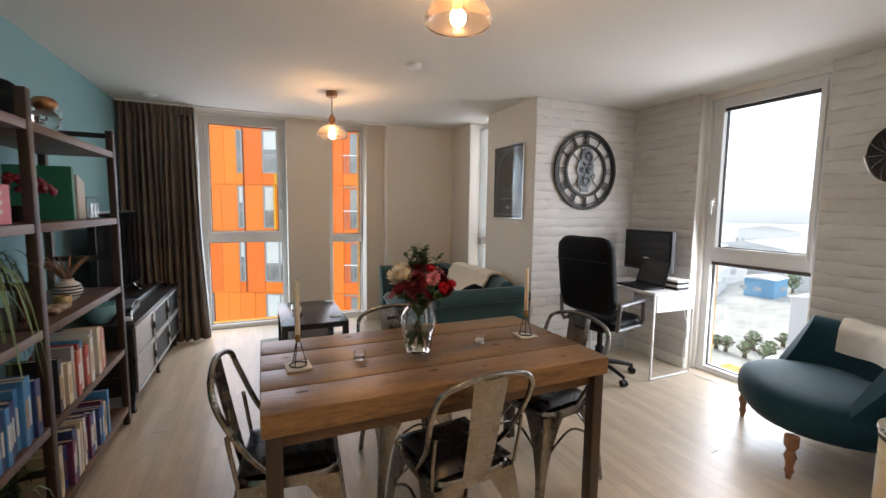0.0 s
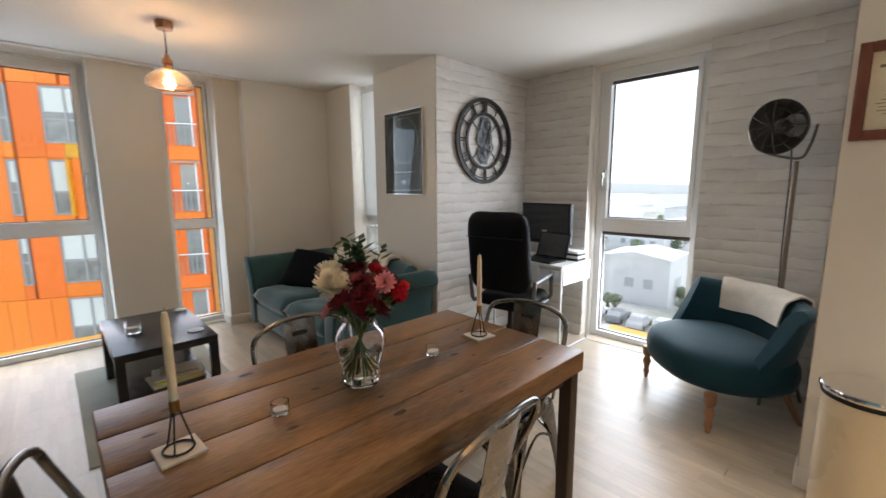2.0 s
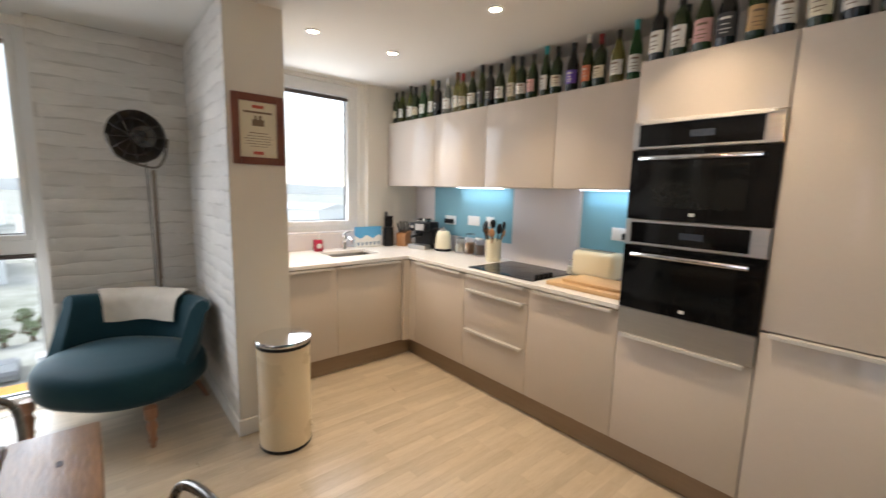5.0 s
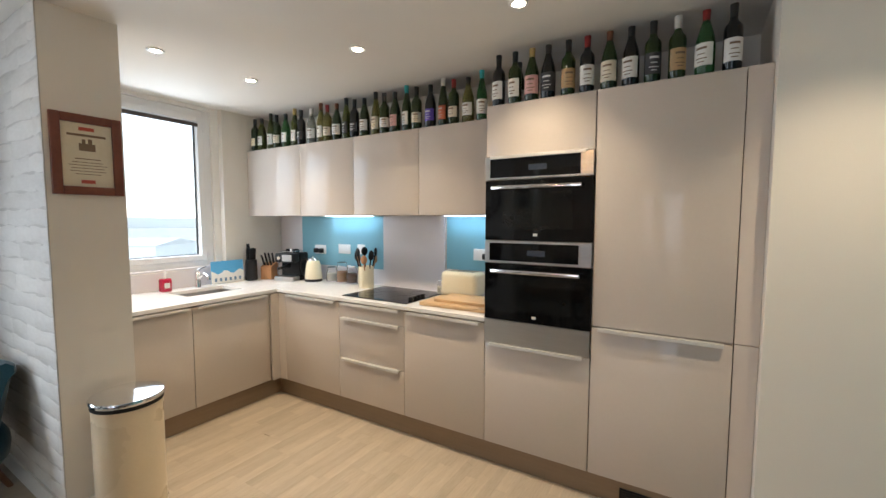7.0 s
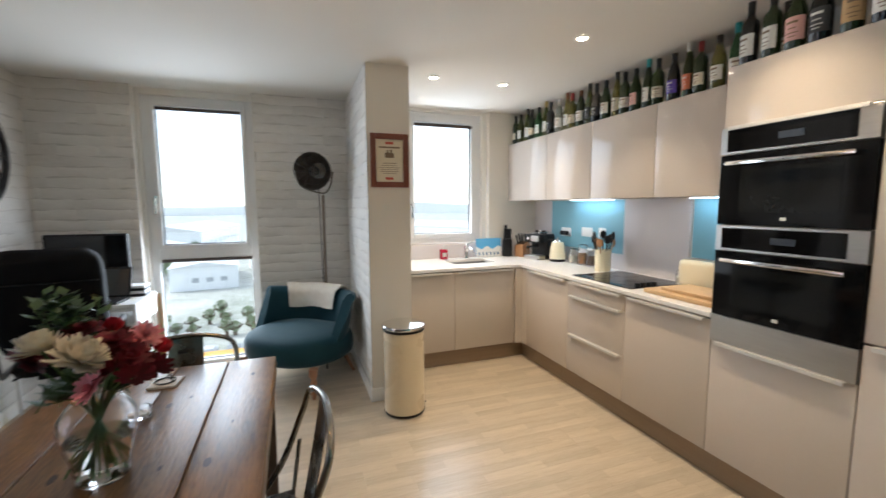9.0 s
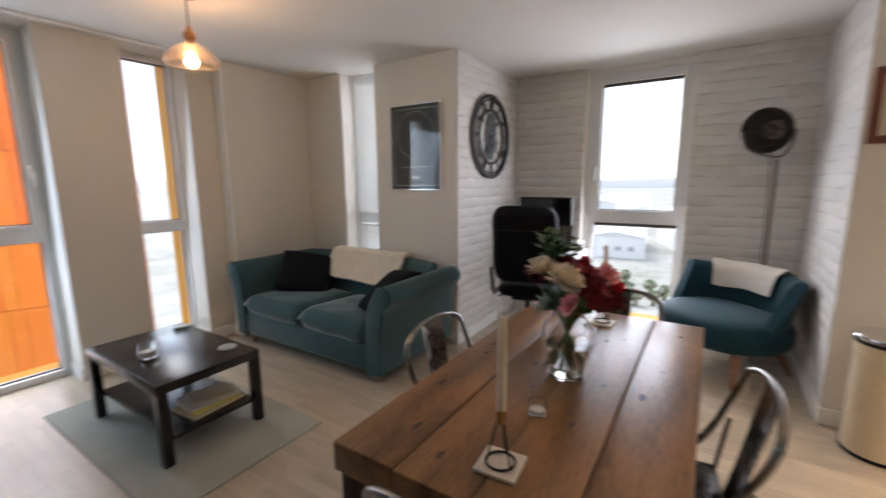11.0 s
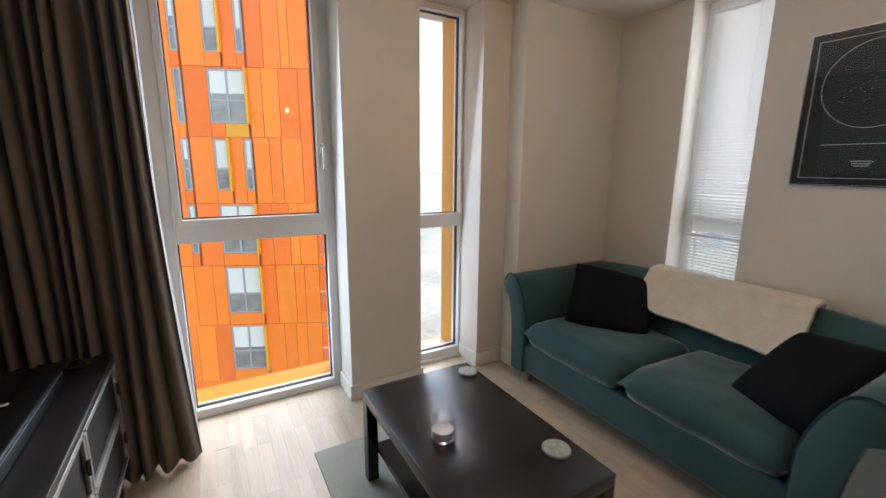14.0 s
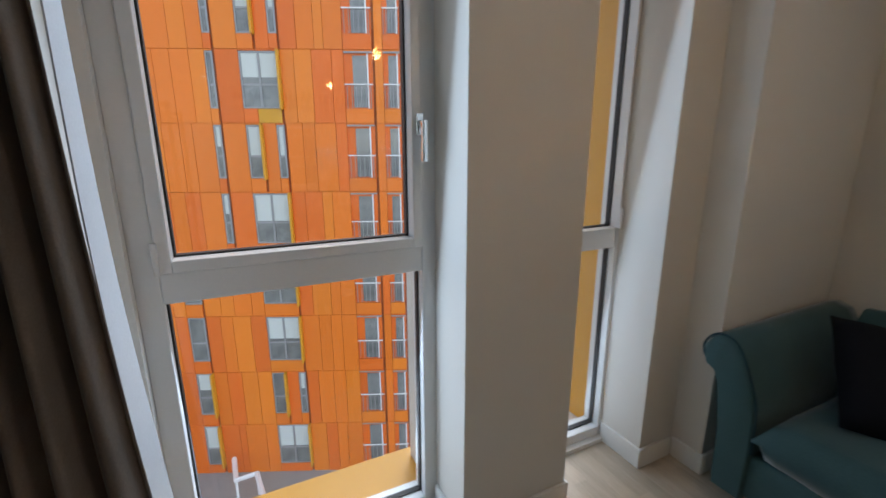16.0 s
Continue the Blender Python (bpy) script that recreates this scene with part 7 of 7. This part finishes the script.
part("top_rail", tube([(-0.09, -0.10, 0.318), (0.09, -0.10, 0.318), (0.09, 0.10, 0.318), (-0.09, 0.10, 0.318)], 0.005, 6, True), CHROME, cm)
part("dial", rod((0.05, 0.13, 0.25), (0.05, 0.15, 0.25), 0.02, seg=16), CHROME, cm, smooth=40)
part("portafilter", tube([(-0.02, 0.07, 0.165), (-0.02, 0.15, 0.16), (-0.02, 0.23, 0.15)], [0.028, 0.012, 0.014], 10), BLACK, cm, smooth=50)
part("steam_wand", tube([(0.08, 0.10, 0.20), (0.085, 0.12, 0.15), (0.075, 0.13, 0.07)], 0.004, 6), CHROME, cm)
for k in range(3):
    part("lid_top", lathe([(0, 0.301), (0.032, 0.301), (0.03, 0.34), (0, 0.343)], 14, (-0.05 + k * 0.05, -0.02)), BLACK if k != 1 else CHROME, cm, smooth=40)
part("front_plate", box((-0.10, 0.1305, 0.215), (0.02, 0.1325, 0.285), 0.001), STEEL, cm, "steel front plate")
kb = thing("knife_block", pose(3.715, -0.655, CZ), "tall round black knife holder with knives", "knife block")
part("body", lathe([(0, 0), (0.052, 0), (0.054, 0.005), (0.05, 0.19), (0, 0.19)], 24), BLACK, kb, smooth=40)
for k in range(5):
    a = k * 1.25
    part("knife_handle", box((-0.009, -0.013, 0), (0.009, 0.013, 0.11 if k else 0.15), 0.005), BLACK, kb, m=Matrix.Translation((0.027 * math.cos(a), 0.027 * math.sin(a), 0.1905)) @ Matrix.Rotation(0.12 * math.cos(a), 4, "Y"))
kb2 = thing("wooden_knife_block", pose(3.645, -0.80, CZ, 0, 0, 20), "slanted wooden block with black handled knives", "knife block")
WOODB = mat("warm_beech_block", (0.34, 0.16, 0.07), (0.46, 0.24, 0.11), 0.45, scale=8, fine=40, stretch=(6, 6, 1))
part("block", prism([(-0.06, 0), (0.06, 0), (0.06, 0.12), (-0.03, 0.16), (-0.06, 0.14)], "x", -0.055, 0.055), WOODB, kb2)
for k in range(6):
    part("knife_handle", rod((-0.035 + 0.035 * (k % 3), -0.02 + 0.04 * (k // 3), 0.135 - 0.01 * (k // 3)), (-0.04 + 0.04 * (k % 3), 0.015 + 0.05 * (k // 3), 0.25 - 0.02 * (k // 3)), 0.010, 0.008, 8), BLACK, kb2, smooth=40)
sb = thing("snow_scene_board", pose(3.735, -0.435, CZ, 0, 0, -90), "blue and white snowy patterned board leaning on the upstand", "board")
part("board", box((-0.15, 0.0, 0.0), (0.15, 0.006, 0.20), 0.002), colour("sky_blue", (0.10, 0.38, 0.68), 0.4), sb, m=Matrix.Rotation(radians(0), 4, "X"))
snow = [(-0.15, 0.001)] + [(0.15, 0.001)] + [(0.15 - 0.03 * k, 0.10 + 0.018 * math.sin(k * 1.4)) for k in range(11)]
part("snow", prism(snow, "y", -0.0016, -0.0002), WHITE, sb, "white snow shape")
for sy, nm in ((1, 0),):
    for k in range(6):
        part("small_mark", box((-0.12 + k * 0.045, -0.0022, 0.02), (-0.10 + k * 0.045, -0.0014, 0.05)), colour("slate_blue", (0.12, 0.22, 0.35)), sb)
so = thing("soap_bottle", pose(3.705, 0.095, CZ), "small dark red soap bottle with a clear pump", "bottle")
part("bottle", box((-0.03, -0.038, 0), (0.03, 0.038, 0.105), 0.012, 3), colour("red_liquid", (0.35, 0.012, 0.04), 0.12), so, smooth=40)
part("pump", tube([(0, 0, 0.105), (0, 0, 0.15), (-0.03, 0, 0.152)], 0.007, 8), WHITE, so, smooth=40)
part("printed_label", box((-0.0312, -0.02, 0.03), (-0.0303, 0.02, 0.07)), LINEW, so)
for k, (x, c) in enumerate(((3.00, (0.7, 0.68, 0.6)), (2.87, (0.30, 0.16, 0.07)), (2.75, (0.09, 0.05, 0.03)))):
    j = thing("storage_jar", pose(x, -0.985, CZ), "clear clip top glass jar with dry food", "jar", "storage jars")
    hh = (0.12, 0.17, 0.15)[k]
    part("glass", lathe([(0, 0.0005), (0.045, 0.0005), (0.05, 0.01), (0.05, hh - 0.03), (0.04, hh - 0.015), (0.04, hh), (0.036, hh), (0.036, hh - 0.016), (0.046, hh - 0.032), (0.046, 0.012), (0, 0.008)], 20), GLASS, j, smooth=50)
    part("contents", lathe([(0, 0.0125), (0.0445, 0.0125), (0.0445, hh * 0.62), (0, hh * 0.64)], 18), colour("jar_contents", c, 0.8), j, smooth=40)
    part("lid", lathe([(0, hh), (0.042, hh), (0.044, hh + 0.012), (0.03, hh + 0.02), (0, hh + 0.021)], 20), GLASS if k < 2 else CHROME, j, smooth=50)
    part("clip", tube([(0.043, 0, hh - 0.02), (0.05, 0, hh), (0.046, 0, hh + 0.014)], 0.0025, 5), CHROME, j)
j = thing("storage_jar", pose(1.79, -0.975, CZ), "small clear glass jar of pale sugar", "jar", "storage jars")
part("glass", lathe([(0, 0.0005), (0.045, 0.0005), (0.048, 0.01), (0.048, 0.07), (0.042, 0.085), (0.044, 0.10), (0.03, 0.108), (0, 0.11)], 20), GLASS, j, smooth=50)
part("contents", lathe([(0, 0.006), (0.043, 0.006), (0.043, 0.055), (0, 0.057)], 18), colour("sugar", (0.7, 0.66, 0.56), 0.8), j, smooth=40)
ut = thing("utensil_pot", pose(2.505, -0.90, CZ), "cream utensil pot full of black and wooden utensils", "pot")
part("pot", lathe([(0, 0), (0.06, 0), (0.064, 0.006), (0.064, 0.18), (0.059, 0.18), (0.058, 0.01), (0, 0.01)], 28), CREAM, ut, smooth=40)
for k in range(9):
    a = k * 0.7
    tip = Vector((0.085 * math.cos(a), 0.085 * math.sin(a), 0.24 + 0.03 * (k % 3)))
    mt = BLACK if k % 3 else WOODB
    sbm = tube([(0.02 * math.cos(a), 0.02 * math.sin(a), 0.015), tip], 0.006, 6)
    bmesh.ops.create_uvsphere(sbm, u_segments=10, v_segments=6, radius=0.03, matrix=Matrix.Translation(tip) @ Matrix.Rotation(a, 4, "Z") @ Matrix.Diagonal((0.35, 0.9, 1.25, 1)))
    part("utensil", sbm, mt, ut, smooth=60)
to = thing("toaster", pose(1.60, -0.94, CZ), "cream two slice toaster", "toaster")
part("body", box((-0.15, -0.085, 0.012), (0.15, 0.085, 0.195), 0.035, 4), CREAM, to, smooth=50)
part("base", box((-0.145, -0.08, 0), (0.145, 0.08, 0.0118), 0.003), BLACK, to)
for y in (-0.032, 0.032):
    part("slot", box((-0.11, y - 0.012, 0.1952), (0.11, y + 0.012, 0.1962)), BLACK, to)
part("lever", box((0.150, -0.015, 0.11), (0.168, 0.015, 0.125), 0.003), BLACK, to)
OAKB = mat("oak_chopping_board", (0.48, 0.30, 0.14), (0.64, 0.44, 0.24), 0.5, scale=6, fine=40, stretch=(1, 7, 7), bump=0.0006)
for k, (w, d, x, y) in enumerate(((0.50, 0.30, 1.465, -0.69), (0.38, 0.24, 1.44, -0.71))):
    tagged(part("chopping_board", box((x - w / 2, y - d / 2, CZ + k * 0.0262), (x + w / 2, y + d / 2, CZ + 0.026 + k * 0.0262 - (0.006 if k else 0)), 0.004), OAKB, smooth=40), "pale oak chopping board lying on the worktop", "chopping board", "chopping boards")
sl2 = tagged(part("window_sill", box((XE + 0.001, -0.468, 1.0505), (3.90, 0.60, 1.062), 0.002), UPST), "pale tiled sill of the kitchen window", "sill", kind="structure")

# ---- spotlights ----
SPOT = glow("warm_spot_lens", (1.0, 0.80, 0.58), 30)
# the last spot is unseen, added to account for the bright end wall
for x, y in ((2.85, 0.48), (2.85, -0.12), (1.84, -0.11), (0.87, -0.11), (-0.35, 0.10)):
    s = thing("ceiling_spotlight", pose(x, y, H), "lit recessed ceiling spotlight with a white rim", "lamp", "kitchen spotlights")
    part("rim", lathe([(0.030, -0.001), (0.045, -0.001), (0.046, -0.006), (0.040, -0.010), (0.030, -0.008)], 24, closed=True), WHITE, s, smooth=50)
    part("lens", lathe([(0, -0.004), (0.029, -0.004), (0.029, -0.002), (0, -0.002)], 20), SPOT, s, "glowing lens")
    lamp = new("spot_light", bpy.data.lights.new("spot_light", "SPOT"))
    lamp.data.energy, lamp.data.color, lamp.data.spot_size, lamp.data.spot_blend, lamp.data.shadow_soft_size = 17, (1.0, 0.77, 0.50), radians(105), 0.8, 0.03
    lamp.matrix_world = look((x, y, H - 0.015), (x, y, 0))

# ---- wine bottles along the cabinet tops ----
BG = [mat("bottle_" + n, c, None, 0.08, scale=6, rvar=0.02, Transmission_Weight=t, IOR=1.5) for n, c, t in (("dark_green", (0.022, 0.040, 0.010), 0.25), ("olive", (0.10, 0.12, 0.02), 0.5), ("black", (0.008, 0.008, 0.008), 0.0), ("green", (0.03, 0.12, 0.03), 0.5), ("clear", (0.55, 0.58, 0.52), 0.8), ("straw", (0.26, 0.24, 0.06), 0.6))]
LABS = [colour("label_" + n, c, 0.7) for n, c in (("cream", (0.66, 0.60, 0.48)), ("white", (0.72, 0.71, 0.68)), ("violet", (0.10, 0.06, 0.38)), ("tan", (0.45, 0.30, 0.15)), ("black", (0.04, 0.04, 0.045)), ("pink", (0.60, 0.35, 0.33)), ("orange", (0.55, 0.16, 0.08)))]
FOIL = [colour("foil_" + n, c, 0.35, metal=0.3) for n, c in (("black", (0.02, 0.02, 0.02)), ("red", (0.22, 0.02, 0.02)), ("gold", (0.45, 0.33, 0.12)), ("teal", (0.05, 0.35, 0.36)), ("white", (0.6, 0.58, 0.54)), ("brown", (0.16, 0.06, 0.03)))]
SHAPES = {"claret": [(0, 0), (0.034, 0), (0.037, 0.004), (0.037, 0.19), (0.034, 0.207), (0.020, 0.226), (0.0145, 0.242), (0.0138, 0.292), (0.0155, 0.294), (0.0155, 0.302), (0, 0.302)],
          "burgundy": [(0, 0), (0.037, 0), (0.040, 0.004), (0.040, 0.15), (0.036, 0.18), (0.024, 0.222), (0.0155, 0.252), (0.0138, 0.29), (0.0155, 0.292), (0.0155, 0.30), (0, 0.30)],
          "flute": [(0, 0), (0.033, 0), (0.0355, 0.004), (0.0355, 0.16), (0.032, 0.195), (0.02, 0.25), (0.0142, 0.285), (0.0132, 0.322), (0.015, 0.324), (0.015, 0.332), (0, 0.332)]}
made = {}
rw = random.Random(31)


def wine_bottle(x, y, z, shape, glass, lab, foil, lz0, lz1):
    key = (shape, glass, lab, foil, lz0, lz1)
    turn = rw.uniform(-25, 25)
    if key in made:
        copy_thing(made[key], pose(x, y, z, 0, 0, turn))
        return
    names = ("dark green", "olive green", "black", "bright green", "clear", "straw yellow")
    b = thing("wine_bottle", pose(x, y, z, 0, 0, turn), "empty " + names[glass] + " wine bottle standing on the cabinets", "bottle", "wine bottles on the cabinets")
    pr = SHAPES[shape]
    part("glass", lathe(pr, 20), BG[glass], b, smooth=45)
    r = pr[2][0] + 0.0006
    part("paper_label", sheet(lambda u, v: (r * math.sin(-1.25 + 2.5 * u), r * math.cos(-1.25 + 2.5 * u), lz0 + (lz1 - lz0) * v), 12, 1, 0.0004), LABS[lab], b, "paper label", smooth=60)
    tb_ = bmesh.new()
    dark = INK if lab not in (2, 4) else LINEW
    for i, (h0, w) in enumerate(((0.72, 0.55), (0.5, 0.4), (0.3, 0.6), (0.15, 0.35))):
        q = lz0 + (lz1 - lz0) * h0
        sheet(lambda u, v: ((r + 0.0008) * math.sin(w * (2 * u - 1)), (r + 0.0008) * math.cos(w * (2 * u - 1)), q + (0.010 if i == 0 else 0.004) * v), 5, 1, 0.0003, bm=tb_)
    part("printing", tb_, dark if not lab == 6 else LINEW, b)
    top = pr[-1][1]
    part("foil", lathe([(0, top - 0.058), (0.0152, top - 0.058), (0.0165, top - 0.01), (0.0168, top + 0.0008), (0, top + 0.001)], 16), FOIL[foil], b, smooth=45)
    made[key] = b


UPX = (3.761, 3.673, 3.552, 3.443, 3.33, 3.22, 3.114, 2.996, 2.89, 2.794, 2.694, 2.597, 2.49, 2.394, 2.288, 2.187, 2.094, 1.994, 1.892, 1.78, 1.681, 1.586, 1.481, 1.385)
UPK = (0, 1, 1, 0, 3, 1, 2, 4, 5, 5, 0, 1, 2, 0, 5, 0, 0, 0, 0, 2, 0, 0, 5, 3)
UPL = (0, 1, 1, 0, 1, 1, 4, 1, 1, 0, 1, 4, 4, 1, 0, 1, 5, 1, 0, 2, 6, 0, 1, 1)
UPF = (0, 0, 0, 0, 0, 2, 0, 4, 5, 1, 5, 0, 0, 0, 0, 0, 0, 3, 0, 0, 4, 1, 0, 3)
for i, x in enumerate(UPX):
    sh = ("claret", "burgundy", "flute")[(i * 7 + 3) % 3] if i != 23 else "flute"
    wine_bottle(x, -0.77 - 0.01 * (i % 3), 2.1155, sh, UPK[i], UPL[i], UPF[i], 0.05, 0.12 + 0.012 * (i % 3))
TOPX = (1.165, 1.065, 0.965, 0.873, 0.765, 0.668, 0.559, 0.459, 0.362, 0.259, 0.148, 0.045)
TOPK = (2, 0, 0, 2, 0, 2, 0, 2, 0, 0, 3, 2)
TOPL = (1, 1, 5, 4, 3, 1, 0, 1, 4, 3, 1, 1)
TOPF = (0, 0, 2, 0, 0, 1, 5, 0, 0, 4, 1, 0)
for i, x in enumerate(TOPX):
    wine_bottle(x, -0.565, 2.1205, ("claret", "burgundy")[(i // 2) % 2] if i < 11 else "claret", TOPK[i], TOPL[i], TOPF[i], 0.05, 0.15)
wine_bottle(1.10, -0.72, 2.1205, "burgundy", 0, 1, 0, 0.05, 0.13)

# ---- floor boards: each shows three strips of short staves ----
BW, BL = 0.193, 1.285
plank = {}
rp = random.Random(2)


def strip_board(k):
    bm = bmesh.new()
    w = BW / 3
    for j in range(3):
        y = -rp.random() * 0.35
        while y < k:
            e = y + rp.uniform(0.24, 0.46)
            y0, y1 = max(y, 0.0), min(e, k)
            if y1 - y0 > 0.004:
                box((j * w + 0.0002, y0 + 0.0002, -0.004), ((j + 1) * w - 0.0002, y1 - 0.0002, 0.0), bm=bm)
            y = e
    return bm


x, count = XW - 0.04, 0
while x < 3.95:
    y = -1.10 - rp.random() * BL
    while y < 5.66:
        y0, y1 = max(y, -1.08), min(y + BL, 5.66)
        if y1 - y0 > 0.05 and not (x > 2.95 and y0 > 3.62):
            k = (round(y1 - y0, 3), count % 7 if y1 - y0 > BL - 0.01 else 0)
            if k not in plank:
                plank[k] = part("board", strip_board(k[0]), PLANK, floor)
                plank[k].location = (x, y0, 0)
            else:
                again(plank[k], floor, Matrix.Translation((x, y0, 0)))
            count += 1
        y += BL
    x += BW

# ---- wallpaper stones: raised courses on the papered walls ----
def papered(name, origin, along, out, length, seed):
    """A papered wall from floor to ceiling; origin at its lower corner, out the way it looks."""
    r = random.Random(seed)
    ax, nx = Vector(along), Vector(out)
    m = Matrix((( ax.x, nx.x, 0, origin[0]), (ax.y, nx.y, 0, origin[1]), (0, 0, 1, 0), (0, 0, 0, 1)))
    base = part(name, box((0, 0, 0.10), (length, 0.0035, H)), PAPER, m=m)
    tagged(base, "white stone effect papered wall", "wall", kind="structure")
    ch = 0.0839
    n = int((H - 0.10) / ch)
    for j in range(n):
        z = 0.10 + j * ch
        x = -r.random() * 0.30
        while x < length:
            w = r.uniform(0.24, 0.42)
            a, b = max(0, x), min(length, x + w)
            if b - a > 0.03:
                bm = bmesh.new()
                nu = 5
                rows = []
                for v, d in ((0, 0.0), (0.06, 0.0016), (0.45, 0.0024), (0.95, 0.0018), (1, 0.0)):
                    row = []
                    for q in range(nu + 1):
                        u = q / nu
                        lift = d * (0.35 if q in (0, nu) and x + w < length and x > 0 else 1) + (0.0009 * r.uniform(-1, 1) if d else 0)
                        wob = 0.007 * math.sin(u * 5 + seed + j * 1.7 + x * 9) if v < 0.5 else 0.006 * math.sin(u * 6 + j * 2.3 + x * 7)
                        row.append(bm.verts.new(((b - a) * u, max(0, lift), 0.003 + v * (ch - 0.006) + wob)))
                    rows.append(row)
                ring_faces(bm, rows, cap=False, loop=False)
                p = part("stone", bm, BRICK, base, smooth=50)
                p.location = (a + 0.0008, 0.0036, z)
            x += w
    return base


papered("wall_paper_clock", (2.59, YC), (1, 0, 0), (0, -1, 0), 1.2165, 1)
papered("wall_paper_desk", (XE, 2.75), (0, 1, 0), (-1, 0, 0), 0.6965, 2)
papered("wall_paper_lamp", (XE, 1.0395), (0, 1, 0), (-1, 0, 0), 0.81, 3)
papered("wall_paper_stub", (2.68, 1.036), (1, 0, 0), (0, 1, 0), 1.1265, 4)
